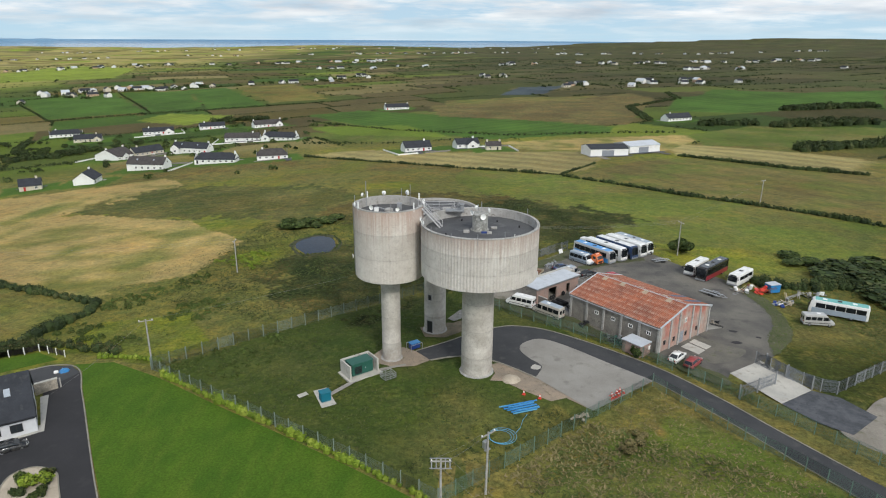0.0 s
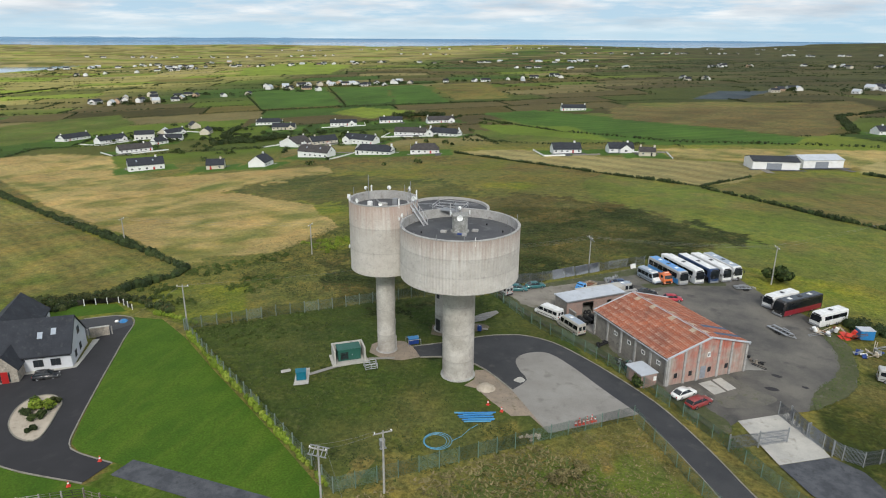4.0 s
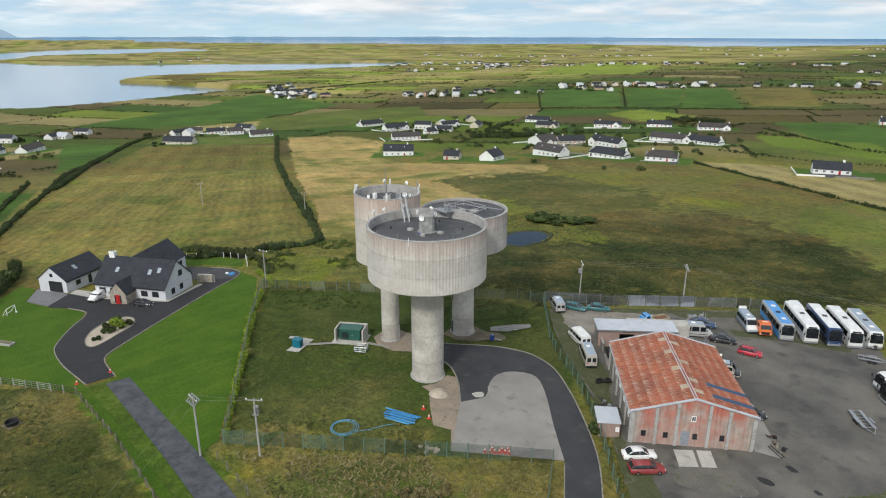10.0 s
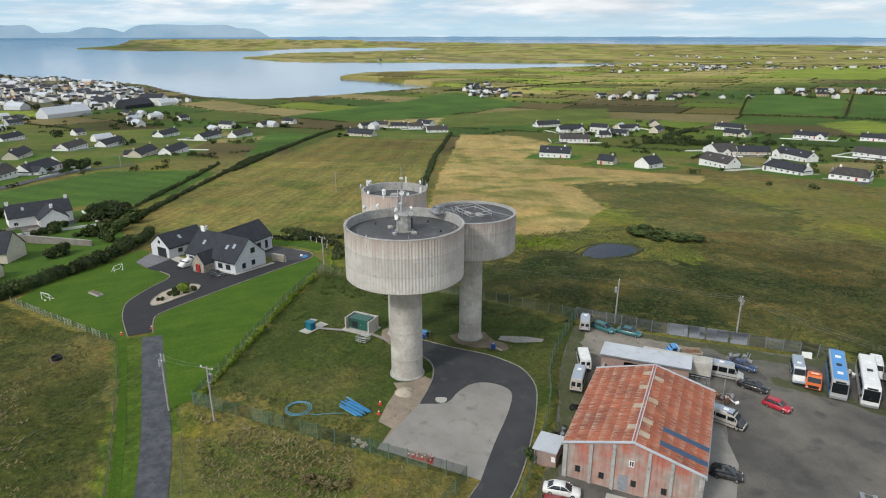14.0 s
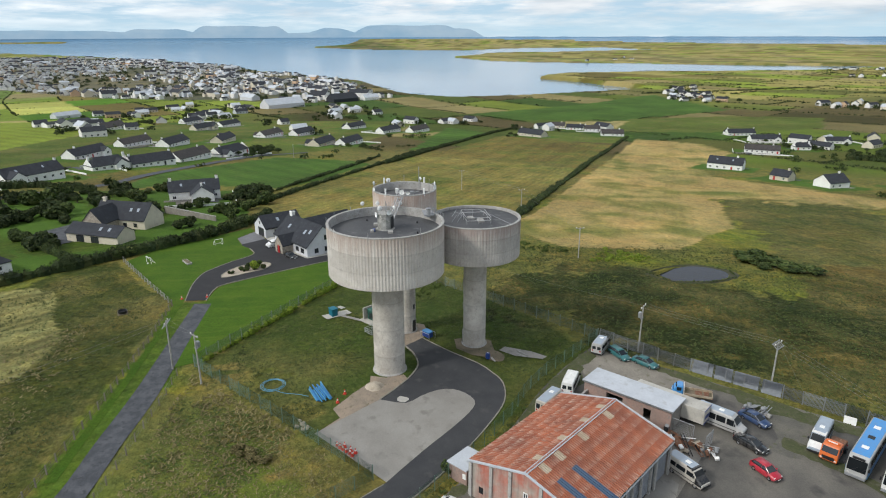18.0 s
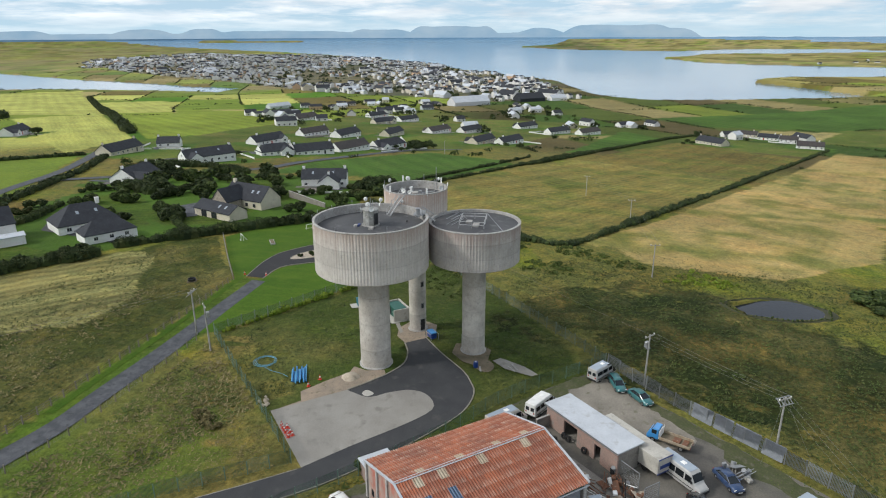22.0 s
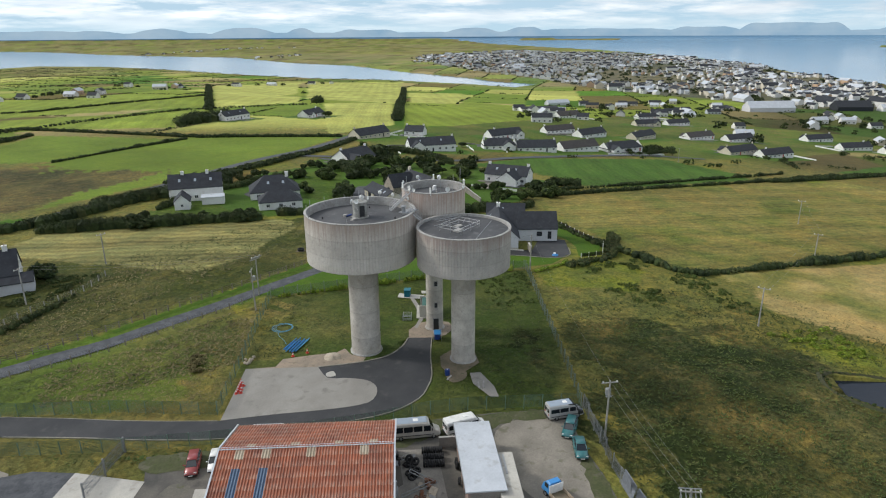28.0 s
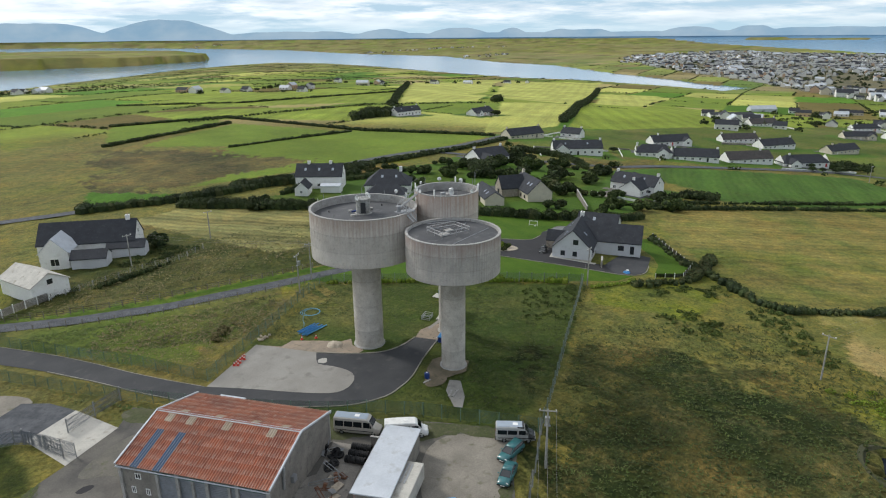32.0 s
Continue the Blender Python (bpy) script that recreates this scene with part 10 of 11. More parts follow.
# copses and shelter belts
COPSE = "dense dark copse of wind-bent trees"
for pts, w, h in (([(329, 640), (385, 662), (445, 680)], 16, 6), ([(202, 514), (225, 518), (246, 514)], 14, 5.5), ([(252, 504), (300, 516), (345, 528)], 18, 6.5), ([(208, 380), (245, 394), (284, 410)], 14, 5.5), ([(-178, -243), (-210, -256), (-244, -274)], 13, 7),
                  ([(-420, -362), (-436, -374)], 14, 7), ([(-165, -64), (-150, -45), (-131, -40), (-116, -22)], 9, 3.6), ([(-322, 28), (-346, 42)], 8, 4), ([(-160, 48), (-172, 55)], 6, 3.4), ([(-230, 652), (-200, 662), (-176, 650)], 12, 5), ([(-300, 440), (-272, 462), (-262, 488)], 9, 4), ([(-350, 545), (-322, 482), (-270, 450)], 7, 3.4), ([(173, 550), (192, 690), (280, 793), (295, 879)], 10, 2.4), ([(-20, -46), (-57, -40), (-70, -44)], 6, 3.2)):
    hedge(pts, w, h, "leaf_dark", COPSE)
# hedges near the house
hedge([(-1.8, 63.8), (-12.0, 70.8), (-22.4, 78.0)], 1.5, 1.2, "leaf_lime", "low bright lime-green hedge along the lawn")
hedge([(-24.5, 79.4), (-33.4, 85.4), (-45.5, 94.2)], 1.5, 1.2, "leaf_lime", "low bright lime-green hedge along the lawn")
hedge([(-48.5, 99.5), (-56.0, 101.6), (-60.0, 102)], 1.2, 0.9, "leaf_lime", "clipped lime-green hedge")
hedge([(-48, 11), (-60.2, 25.2), (-69.8, 36.2), (-81.2, 48.4), (-93, 56), (-104, 61.5), (-113.4, 64.1)], 3.4, 3.0, "leaf_dark", "tall dense garden hedge")
hedge([(-60.5, 24.0), (-72, 14), (-84, 3), (-95, -6)], 1.8, 2.2, "leaf", "clipped garden hedge between two drives")
hedge([(-58, 104), (-70, 108), (-82, 106), (-96, 100)], 4.0, 1.5, "scrub", "overgrown bank of brambles")
hedge([(-120, 44), (-133, 55), (-146, 62)], 2.2, 1.8, "leaf", "hedge beside a garden wall")
hedge([(22, 26), (30, 30), (40, 33)], 2.0, 1.3, "scrub", "rough scrub along a garden fence")
hedge([(-92, -40), (-70, -34), (-54, -36), (-30, -26)], 3.0, 2.2, "leaf", "garden hedge along the road")
for x, y, s in ((-44, 196, 4.6), (-40, 199, 4.0), (-36.5, 202, 3.6), (-48, 193, 3.0), (-41.5, 194, 2.6)):
    bush(x, y, s, s * 0.42, "leaf", "broad bush beside the pond")
for x, y, s, m in ((94, 148, 7, "leaf_dark"), (100, 138, 8, "leaf_dark"), (106, 146, 8, "leaf"), (92, 156, 5, "leaf"), (112, 134, 7, "leaf_dark"), (98, 128, 4, "leaf")):
    bush(x, y, s, s * 0.26, m, "low dark thicket at the yard edge")
hedge([(72, 140), (82, 137), (92, 140), (104, 136), (120, 128), (140, 122)], 7.0, 1.8, "leaf_dark", "dark bramble thicket along the field edge")
bush(63.2, 161.8, 3.2, 2.8, "leaf", "round green bush at the yard edge")
bush(33.2, 100.6, 1.3, 1.5, "leaf", "small bush at the fence")
for x, y, s, m in ((-52.0, 67.6, 1.1, "leaf"), (-50.0, 67.0, 1.3, "leaf_lime"), (-48.4, 64.6, 0.9, "leaf"), (-51.4, 65.2, 0.8, "leaf_dark"), (-46.6, 62.2, 0.7, "leaf_dark"), (-49.6, 68.8, 0.8, "scrub")):
    bush(x, y, s, s, m, "rounded ornamental shrub in gravel")
for x, y, s in ((-118, 50, 3.0), (-124, 56, 2.6), (-135, 60, 3.4), (-142, 55, 4.2), (-110, 52, 2.6), (-99, 58, 2.8), (-91, 54, 2.4), (-84, 51, 2.4), (-77, 44, 2.2), (-66, 33, 2.2)):
    bush(x, y, s, s * 0.95, bush_rng.choice(("leaf", "leaf_dark")), "dark rounded garden bush")
for x, y, s in ((-144, -18, 5), (-158, -43, 5.5), (-130, -8, 4.5), (-120, -2, 4), (-138, 2, 4.4), (-128, 8, 3.6), (-150, -30, 4), (-112, -14, 3.6), (-124, -24, 4.2), (-136, -34, 4.4), (-162, -20, 4), (-118, 14, 3.4), (-146, 14, 3.8), (-104, -26, 3.2), (-92, -32, 3.2), (-24, -8, 2.6), (-30, -2, 2.6), (-18, -16, 3.0), (20, 8, 3.0), (-88, 0, 2.6), (-76, -6, 2.0), (-40, 4, 2.4), (-14, -10, 2.4), (-36, 8, 2.2)):
    bush(x, y, s, s * 0.85, bush_rng.choice(("leaf", "leaf_dark", "leaf_dark")), "dark dense garden shrub")
shrub_rng = random.Random(83)
NEAR_HOUSES = [(-103, 23), (-98, 17), (-85, 21), (-65, -12), (-55, 3), (-151, 33), (-140, -44), (-47, -31), (-96, 2), (-113, 39)]
shrubs = 0
while shrubs < 62:
    x, y = shrub_rng.uniform(-175, -60), shrub_rng.uniform(-55, 60)
    if min(math.dist((x, y), q) for q in NEAR_HOUSES) < 12 or not inside(np.array([x]), np.array([y]), [(-175, -55), (-70, -45), (-72, 0), (-92, 42), (-150, 62), (-178, 20)])[0]:
        continue
    s = shrub_rng.uniform(1.4, 3.6)
    bush(x, y, s, s * shrub_rng.uniform(0.7, 1.0), shrub_rng.choice(("leaf", "leaf_dark", "leaf_dark", "scrub")), "dense garden shrub among lawns")
    shrubs += 1
tree_rng = random.Random(31)
for cx, cy, n, rad, s in ((-163, 54, 3, 6, 2.0), (-312, 35, 6, 14, 1.8), (-290, 474, 14, 30, 1.7), (-250, 500, 10, 30, 1.6), (-325, 480, 12, 26, 1.7), (-205, 646, 6, 14, 1.8), (-345, 530, 8, 20, 1.7), (-156, 632, 4, 12, 1.6), (-320, 44, 4, 10, 1.8), (-310, -238, 5, 12, 2.0), (-150, 0, 4, 14, 1.5), (-460, 240, 3, 10, 1.4), (-400, 440, 5, 25, 1.6), (-250, -40, 3, 16, 1.4), (-345, 30, 3, 14, 1.4)):
    for _ in range(n):
        a, r = tree_rng.uniform(0, 6.28), rad * math.sqrt(tree_rng.random())
        tree(cx + r * math.cos(a) * 1.4, cy + r * math.sin(a) * 0.8, s * tree_rng.uniform(0.7, 1.2))

# withered weeds
for x, y in ((26, 75), (24.6, 73), (27.6, 76.6)):
    bush(x, y, 1.0, 0.7, "tuft_dry", "withered brown weed clump")


# grass tufts that break the surface near the towers
def tufts(name, ring, n, size, mat, seed, label, holes=None):
    k = np.random.RandomState(seed)
    lo, hi = np.min(ring, axis=0), np.max(ring, axis=0)
    pts = lo + k.random_sample((n * 3, 2)) * (hi - lo)
    clump = vnoise(pts[:, 0], pts[:, 1], 6, seed) + 0.6 * vnoise(pts[:, 0], pts[:, 1], 2.2, seed + 1)
    keep = inside(pts[:, 0], pts[:, 1], ring) & (clump > -0.9)
    for hole in HOLES if holes is None else holes:
        keep &= ~inside(pts[:, 0], pts[:, 1], hole)
    pts = pts[keep][:n]
    m = len(pts)
    z = level(pts[:, 0], pts[:, 1])
    base = np.column_stack([pts, z - 0.22])
    out = []
    for _ in range(3):
        a = k.random_sample(m) * math.tau
        s = size * (0.5 + k.random_sample(m))
        u = np.column_stack([-np.sin(a), np.cos(a), np.zeros(m)]) * (s * 0.3)[:, None]
        lean = np.column_stack([np.cos(a) * 1.1, np.sin(a) * 1.1, 0.35 + 0.25 * k.random_sample(m)]) * s[:, None]
        b = base + np.column_stack([k.normal(size=(m, 2)) * size * 0.4, np.full(m, 0.1)])
        out.append(np.stack([b - u, b + lean - u * 0.25, b + lean + u * 0.25, b + u], 1)[:, ::-1].reshape(-1, 3))
    me = quads_mesh(name, np.vstack(out), M[mat])
    tagged(new(name, me), label, "grass", kind="stuff")


def bramble_patch(ring, n, lo_r, hi_r, mat, seed, label):
    """Low uneven growth: many leafy lumps scattered over a piece of ground."""
    k = np.random.RandomState(seed)
    lo, hi = np.min(ring, axis=0), np.max(ring, axis=0)
    pts = lo + k.random_sample((n * 4, 2)) * (hi - lo)
    pts = pts[inside(pts[:, 0], pts[:, 1], ring) & (vnoise(pts[:, 0], pts[:, 1], 9, seed) > -0.25)][:n]
    r = lo_r + (hi_r - lo_r) * k.random_sample(len(pts)) ** 2
    centres = np.column_stack([pts, level(pts[:, 0], pts[:, 1]) - 0.1 * r])
    me = quads_mesh("brambles", leaf_cloud(centres, r, int(30 * (r ** 2).sum() / 0.2), 0.3, seed, 0.7), M[mat])
    tagged(new("brambles", me), label, "brambles", kind="stuff")


bramble_patch([(-46, 112), (-62, 107), (-76, 114), (-72, 134), (-56, 150), (-46, 134)], 240, 0.3, 0.9, "tuft_green", 71, "low brambles and bracken on the rough moor")
bramble_patch([(-46, 150), (-60, 158), (-52, 170), (-44, 162)], 40, 0.4, 1.1, "leaf_lime", 72, "bright green bracken near the pond")
bramble_patch([(-48, 98), (-30, 111), (-24, 104), (-34, 92)], 110, 0.25, 0.6, "tuft_green", 73, "brown-green scrub inside the compound fence")
bramble_patch([(12, 18), (34, 27), (50, 33), (52, 30), (20, 12)], 60, 0.4, 1.2, "leaf", 75, "shrubs along a garden fence")
pond_mid = np.mean(POND, axis=0)
hedge([tuple(pond_mid + (np.array(q) - pond_mid) * 1.2) for q in POND + POND[:1]], 0.8, 0.4, "tuft_green", "rushes round the edge of the pond")
HOLES = [road_ring, PAD, [(-95, 52), (-60, 30), (-26, 50), (30, 47), (30, 60), (0, 63), (-48, 97), (-70, 106), (-90, 90)], [(22, 120), (36, 101), (47, 92), (62, 88), (70, 112), (70, 135), (58, 155), (46, 172), (22, 150), (5, 132)], [(-3, 107), (5, 111), (2, 113.6), (-4, 111)], [(-16, 92), (-10, 90), (-8, 97), (-12, 99)], [(30, 60), (30, 46), (55, 40), (58, 50)], [(-36, 160), (-43, 169), (-43.5, 177), (-38, 183), (-31, 181), (-27.5, 173), (-28.5, 163)]]
NEAR = [(-50, 98), (0, 62), (34, 92), (22, 112), (4, 130), (-16, 121)]
tufts("grass_tufts", NEAR, 7000, 0.24, "rush", 41, "tufts of rough green grass")
tufts("dry_grass", [(0, 61), (10, 58), (40, 54), (48, 66), (34, 89), (22, 81)], 2200, 0.36, "tuft_dry", 42, "clumps of dry straw-coloured grass")
tufts("grass_tufts", [(6, 58), (40, 54), (62, 42), (56, 60), (34, 90), (16, 74)], 7000, 0.22, "tuft_green", 43, "tufts of rough green grass")
tufts("grass_tufts", [(-48, 99), (0, 134), (34, 166), (30, 215), (-60, 200), (-80, 130)], 8000, 0.2, "tuft_green", 44, "tufts of rough moorland grass")
tufts("rushes", [(-30, 113), (0, 134), (36, 168), (60, 205), (20, 232), (-60, 205), (-62, 130)], 18000, 0.27, "rush", 45, "dark green rushes on wet moor")
tufts("grass_tufts", [(60, 88), (76, 99), (110, 110), (110, 150), (72, 136), (66, 112)], 7000, 0.24, "tuft_green", 46, "tufts of rough green grass")
tufts("grass_tufts", [(-60, 32), (-30, 50), (44, 46), (70, 30), (20, 10), (-40, 14)], 9000, 0.24, "rush", 47, "tufts of rough green grass")
tufts("dry_grass", [(-26, 40), (44, 44), (60, 34), (10, 14)], 1800, 0.34, "tuft_dry", 48, "clumps of dry grass")
tufts("grass_tufts", [(3, 130), (22, 112), (45, 88), (58, 70), (60, 72), (47, 90), (24, 113), (6, 131)], 2500, 0.35, "tuft_green", 49, "long grass along the fence")

for ring_, seed_ in ((VERGE_NE, 51), (VERGE_SW, 52), (VERGE_E, 53)):
    tufts("grass_tufts", ring_, 2600, 0.34, "tuft_green", seed_, "weeds and long grass at the yard edge", [])

# the pond
pond_ring = smooth_line(POND, 1.0, True)
pz = min(ground_z(x, y) for x, y in pond_ring)
bank = bmesh.new()
last = None
for x, y in pond_ring + pond_ring[:1]:
    cx, cy = -35.5, 172.0
    rows = [bank.verts.new((cx + (x - cx) * s, cy + (y - cy) * s, z)) for s, z in ((1.28, ground_z(x, y) - 0.28), (1.14, ground_z(x, y) + 0.16), (1.0, pz + 0.2), (0.9, pz - 0.05))]
    if last:
        for q in range(3):
            bank.faces.new((last[q], rows[q], rows[q + 1], last[q + 1]))
    last = rows
bmesh.ops.recalc_face_normals(bank, faces=bank.faces[:])
tagged(mesh_ob("pond_bank", bank, surface("pond_mud", (0.034, 0.042, 0.014), (0.05, 0.05, 0.02), (0.075, 0.062, 0.035), 0.5, 4, 0.9, 0.03, 0.35)), "muddy brown bank of a pond", "bank", kind="structure")
pw = Mat("pond_water", 0.06)
pw.b.inputs["IOR"].default_value = 1.33
pw.b.inputs["Specular IOR Level"].default_value = 0.3
pw.bump(pw.noise(pw.place(), 1.5, 3), 0.02)
pbm = bmesh.new()
pbm.faces.new([pbm.verts.new((-35.5 + (x + 35.5) * 1.06, 172 + (y - 172) * 1.06, pz + 0.14)) for x, y in pond_ring])
pbm.normal_update()
for f in pbm.faces:
    if f.normal.z < 0:
        f.normal_flip()
tagged(mesh_ob("water", pbm, pw.colour((0.012, 0.017, 0.027))), "small dark still pond", "pond", kind="structure")

# ---- far houses and the town, joined ----
def far_houses(name, spots, label, mats, seed):
    """Gabled houses far off: spots of (x, y, heading, length, width, eave)."""
    verts, faces, tone = [], [], []
    k = random.Random(seed)
    for x, y, a, L, W, E in spots:
        h = float(level(x, y))
        if h < SEA:
            continue
        ca, sa = math.cos(radians(a)), math.sin(radians(a))
        R = E + W * 0.36
        pts = [(-L / 2, -W / 2, -2), (L / 2, -W / 2, -2), (L / 2, W / 2, -2), (-L / 2, W / 2, -2), (-L / 2, -W / 2, E), (L / 2, -W / 2, E), (L / 2, W / 2, E), (-L / 2, W / 2, E), (-L / 2, 0, R), (L / 2, 0, R),
               (-L / 2 - 0.2, -W / 2 - 0.3, E), (L / 2 + 0.2, -W / 2 - 0.3, E), (L / 2 + 0.2, 0, R + 0.2), (-L / 2 - 0.2, 0, R + 0.2), (L / 2 + 0.2, W / 2 + 0.3, E), (-L / 2 - 0.2, W / 2 + 0.3, E)]
        d = max(math.hypot(x - CX, y - CY), 1)
        s = float(squeeze(d)) / d
        ox, oy, oz = (float(v) for v in settle(x, y, h))
        b = len(verts)
        verts += [(ox + (px * ca - py * sa) * s, oy + (px * sa + py * ca) * s, oz + pz * s) for px, py, pz in pts]
        wall = k.choices((0, 1, 2, 4), (0.72, 0.16, 0.07, 0.05))[0]
        roof = 3 if k.random() < 0.75 else 4
        for q, m in (((0, 1, 5, 4), wall), ((2, 3, 7, 6), wall), ((1, 2, 6, 9, 5), wall), ((3, 0, 4, 8, 7), wall), ((10, 11, 12, 13), roof), ((12, 14, 15, 13), roof)):
            faces.append([b + i for i in q])
            tone.append(m)
        if L < 30:
            # dark window band on both fronts and a chimney
            n = max(1, int(L / 4))
            for side in (-1, 1):
                for i in range(n):
                    wx = -L / 2 + (i + 0.5) * L / n
                    b = len(verts)
                    yy = side * (W / 2 + 0.06)
                    q = [(wx - 0.7, yy, 0.9), (wx + 0.7, yy, 0.9), (wx + 0.7, yy, 2.1), (wx - 0.7, yy, 2.1)]
                    verts += [(ox + (px * ca - py * sa) * s, oy + (px * sa + py * ca) * s, oz + pz * s) for px, py, pz in q]
                    faces.append([b, b + 1, b + 2, b + 3])
                    tone.append(5)
    me = bpy.data.meshes.new(name)
    me.from_pydata(verts, [], faces)
    for m in mats:
        me.materials.append(m)
    me.polygons.foreach_set("material_index", tone)
    me.update()
    return tagged(new(name, me), label, "houses", kind="stuff")


FAR_MATS = [plain("bright_wall", (0.72, 0.71, 0.68), 0.8, 0.0, 0.05), M["cream_wall"], plain("warm_wall", (0.55, 0.38, 0.25)), M["slate"], M["grey_roof"], M["window"]]
tr_ = random.Random(21)
spots = []
while len(spots) < 3400:
    x, y = tr_.uniform(-3600, -960), tr_.uniform(-1950, 180)
    if not inside(np.array([x]), np.array([y]), TOWN)[0]:
        continue
    street = 30 * vnoise(np.array([x]), np.array([y]), 500, 51)[0]
    a = 35 + street + (90 if tr_.random() < 0.35 else 0)
    if vnoise(np.array([x]), np.array([y]), 130, 52)[0] < -0.35:
        continue
    big_one = tr_.random() < 0.05
    spots.append((x, y, a, tr_.uniform(22, 42) if big_one else tr_.uniform(8, 15), tr_.uniform(12, 18) if big_one else tr_.uniform(6.5, 9), 7.5 if big_one else tr_.choice((3.2, 5.2, 5.6, 8.0))))
far_houses("town_houses", spots, "white and pastel houses of a seaside town", FAR_MATS, 1)
spots = [(-985, 95, 125, 48, 22, 5.5), (-885, 8, 129, 62, 22, 6), (-1010, 140, 125, 30, 14, 4.5), (-760, -240, 148, 34, 11, 3.6), (-1060, -60, 40, 36, 16, 5)]
far_houses("town_sheds", spots, "large pale industrial sheds at the edge of town", [M["grey_wall"], M["white_wall"], M["grey_roof"], M["grey_roof"], M["slate"], M["window"]], 2)
lines = [((-620, -70), (-900, -30), 22), ((-560, 40), (-840, 110), 18), ((-700, -200), (-950, -140), 16), ((-440, -90), (-640, -190), 12), ((-860, 640), (-1020, 720), 26), ((-1000, 700), (-1230, 800), 18), ((-740, 740), (-560, 1090), 34), ((-560, 1090), (-380, 1220), 22), ((-680, 1090), (-500, 1150), 14), ((-300, 1220), (-150, 1370), 14), ((60, 1270), (110, 1300), 6), ((160, 1020), (480, 1110), 20), ((520, 1500), (720, 1560), 14), ((-440, 470), (-360, 520), 8), ((-520, 300), (-560, 330), 5),
         ((-1500, 1750), (-900, 2000), 40), ((-900, 2100), (-200, 2300), 36), ((-300, 1750), (300, 1900), 22), ((400, 1900), (1100, 2000), 40), ((900, 1500), (1400, 1300), 30), ((-2600, 2600), (-1500, 3000), 40), ((-1200, 3200), (400, 3600), 50), ((500, 3200), (1700, 3000), 40), ((-2500, 4200), (1000, 5200), 60), ((-1780, 1600), (-1500, 2200), 26), ((-1400, 1300), (-1300, 1700), 16),
         ((-300, -640), (-560, -800), 14), ((-200, -620), (-330, -700), 8), ((-640, -820), (-960, -900), 8), ((-1750, -2300), (-2600, -2700), 40), ((-2000, -3600), (-3400, -3800), 50), ((-2100, -1500), (-2700, -1900), 50), ((-1200, -5500), (-2500, -7500), 30), ((100, -900), (400, -1100), 12), ((-60, -760), (40, -820), 8), ((-2400, 900), (-2900, 1500), 8), ((-560, 60), (-640, 260), 8)]
spots = []
for a, b, n in lines:
    for i in range(int(n * 0.7)):
        t = tr_.random()
        spread = 18 + 0.02 * math.dist(a, b)
        spots.append((a[0] + (b[0] - a[0]) * t + tr_.gauss(0, spread), a[1] + (b[1] - a[1]) * t + tr_.gauss(0, spread), tr_.choice((20, 40, 110, 130)) + tr_.uniform(-12, 12), tr_.uniform(10, 19), tr_.uniform(7.5, 10), tr_.choice((2.8, 3.0, 4.4))))
far_houses("far_houses", spots, "scattered white houses far across the fields", FAR_MATS, 3)


# dark garden shrubs among the far houses, and far hedgerows
def far_clumps(name, pts, size, seed, label, mat):
    k = np.random.RandomState(seed)
    cs, rs = [], []
    for x, y in pts:
        h = float(level(x, y))
        if h < SEA:
            continue
        d = max(math.hypot(x - CX, y - CY), 1)
        s = float(squeeze(d)) / d
        ox, oy, oz = (float(v) for v in settle(x, y, h))
        r = size * k.uniform(0.6, 1.4) * s
        for _ in range(2):
            cs.append((ox + k.normal() * r * 0.7, oy + k.normal() * r * 0.7, oz + r * 0.2))
            rs.append(r)
    me = quads_mesh(name, leaf_cloud(cs, rs, len(rs) * 22, size * 0.8, seed), M[mat])
    tagged(new(name, me), label, "bushes", kind="stuff")


gp = [(x + tr_.gauss(0, 16), y + tr_.gauss(0, 16)) for x, y, *_ in spots for _ in range(2)]
far_clumps("far_bushes", gp, 3.0, 61, "dark shrubs between far houses", "leaf_dark")
tp = []
while len(tp) < 1500:
    x, y = tr_.uniform(-3300, -960), tr_.uniform(-1650, 180)
    if inside(np.array([x]), np.array([y]), TOWN)[0]:
        tp.append((x, y))
far_clumps("town_trees", tp, 3.6, 62, "dark trees among the houses of the town", "leaf_dark")
mp_ = [(tr_.uniform(-420, -180), tr_.uniform(-120, 110)) for _ in range(60)] + [(tr_.uniform(-360, -90), tr_.uniform(330, 610)) for _ in range(80)] + [(tr_.uniform(-760, -420), tr_.uniform(-260, 180)) for _ in range(120)]
crops = [np.array(ring_) for kind_, ring_ in FIELDS if kind_ in ("stripe", "gold", "ochre", "green", "grass", "pasture", "lime", "sunny", "straw")]
mp_ = [q for q in mp_ if not any(inside(np.array([q[0]]), np.array([q[1]]), c.tolist())[0] for c in crops)]
far_clumps("garden_shrubs", mp_, 1.9, 63, "dark shrubs between the houses", "leaf")


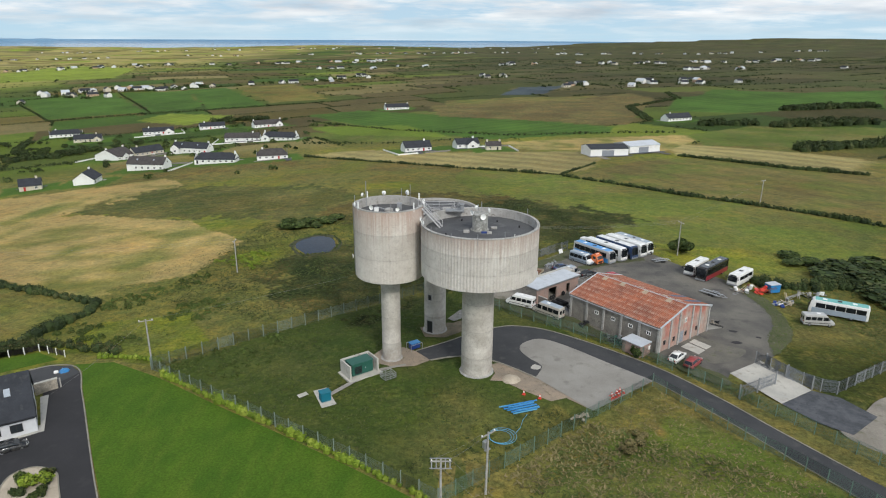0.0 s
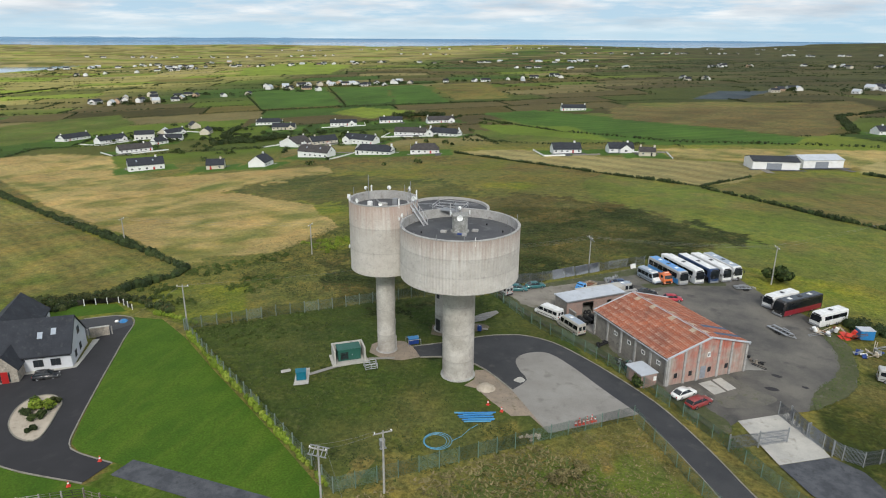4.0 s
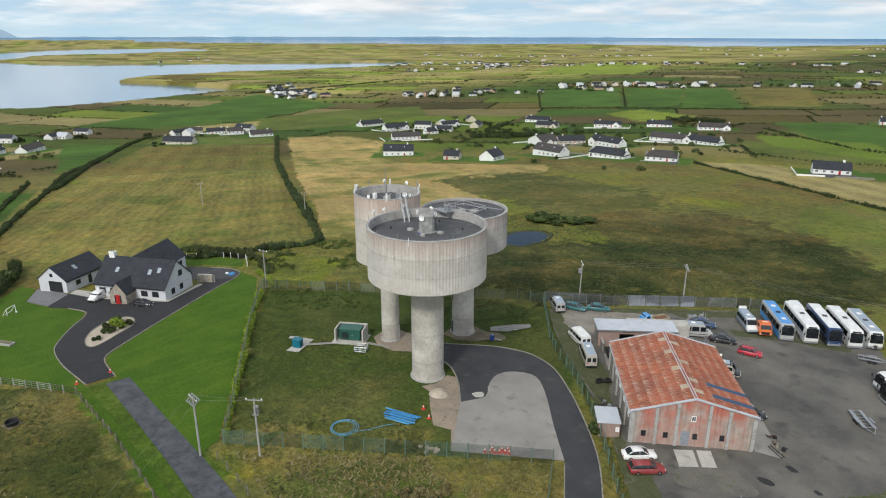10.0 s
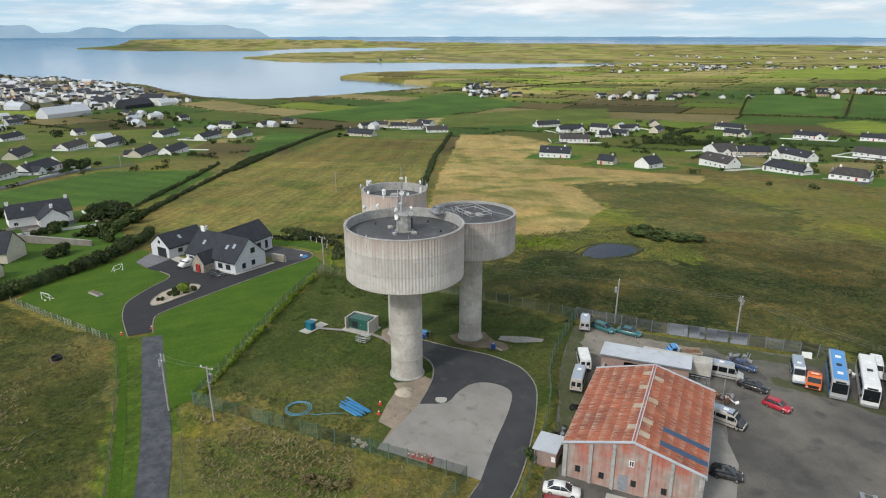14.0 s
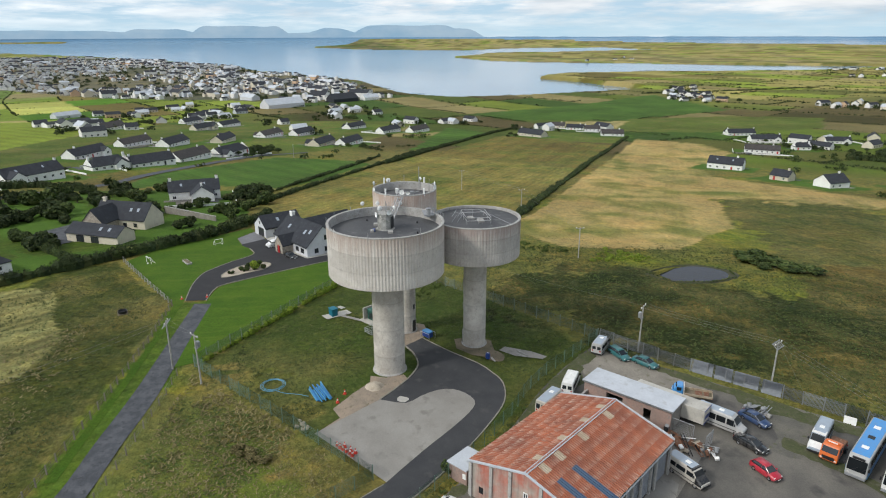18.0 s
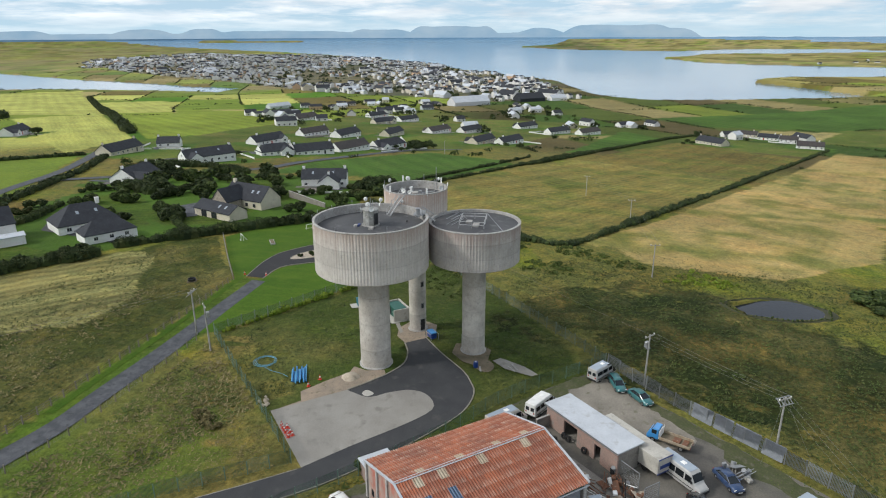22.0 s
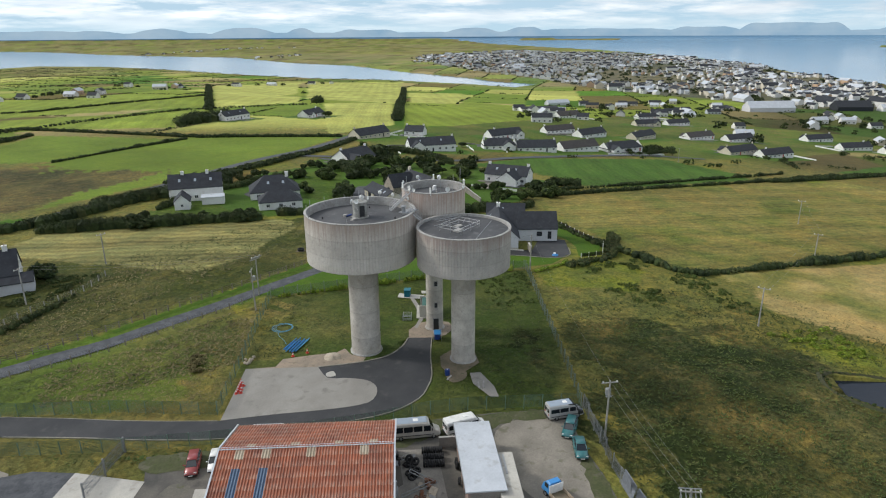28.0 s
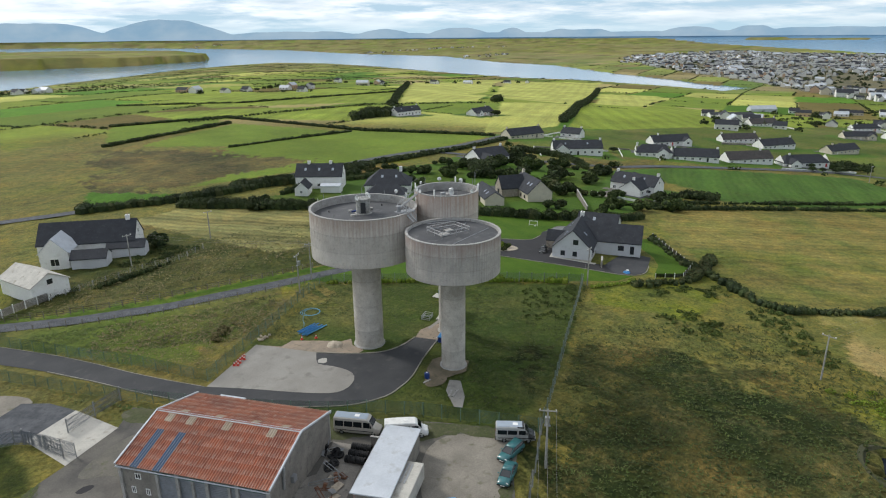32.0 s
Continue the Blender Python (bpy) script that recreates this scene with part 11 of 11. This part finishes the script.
def hedge_net():
    """Hedges and overgrown banks between the far fields, where parcel_at has its borders."""
    c, s = math.cos(PARCEL_TURN), math.sin(PARCEL_TURN)
    runs = []
    along_u = np.arange(-2600, 2600, 2.6)
    for row in range(-34, 40):
        runs.append((along_u, np.full(along_u.shape, row * PARCEL_W)))
        shift = float(chance(row, 0, 5))
        up = np.arange(row * PARCEL_W, (row + 1) * PARCEL_W, 2.6)
        for col_ in range(-18, 18):
            runs.append((np.full(up.shape, (col_ - shift) * PARCEL_L), up))
    u, v = np.concatenate([r[0] for r in runs]), np.concatenate([r[1] for r in runs])
    x, y = c * u - s * v, s * u + c * v
    for _ in range(3):
        wx, wy = parcel_warp(x, y)
        x, y = c * (u - wx) - s * (v - wy), s * (u - wx) + c * (v - wy)
    r = np.hypot(x - CX, y - CY)
    k = np.random.RandomState(64)
    keep = (r > 345) & (r < 2500) & ((r < 850) | (k.random_sample(r.shape) < 0.5)) & (x < 1400)
    x, y, r, u, v = x[keep], y[keep], r[keep], u[keep], v[keep]
    open_ = chance(np.floor(u / PARCEL_L), np.floor(v / PARCEL_W + 0.5), 8) > 0.16
    open_ &= vnoise(x, y, 22, 81) > -0.62
    for kind, ring_ in FIELDS:
        lo, hi = np.min(ring_, axis=0), np.max(ring_, axis=0)
        near = np.nonzero((x > lo[0]) & (x < hi[0]) & (y > lo[1]) & (y < hi[1]) & open_)[0]
        if len(near):
            open_[near[inside(x[near], y[near], ring_)]] = False
    x, y, r = x[open_], y[open_], r[open_]
    h = level(x, y)
    dry_ = h > SEA + 1.5
    x, y, r, h = x[dry_], y[dry_], r[dry_], h[dry_]
    ox, oy, oz = settle(x, y, h)
    size = (0.75 + 0.55 * k.random_sample(r.shape) + 0.5 * vnoise(x, y, 60, 82)) * np.where(r < 850, 1.0, 1.45) * (squeeze(r) / r)
    size = np.clip(size, 0.5, 3.0)
    centres = np.stack([ox + k.normal(size=r.shape) * 0.5, oy + k.normal(size=r.shape) * 0.5, oz + size * 0.3], -1)
    far_ = r > 850
    for sel, per, leaf in ((~far_, 12, 1.0), (far_, 7, 1.7)):
        n = int(sel.sum())
        me = quads_mesh("far_hedges", leaf_cloud(centres[sel], size[sel], n * per, leaf, 64), M["leaf_dark"])
        tagged(new("far_hedges", me), "far dark hedgerows between the fields", "hedges", kind="stuff")


hedge_net()
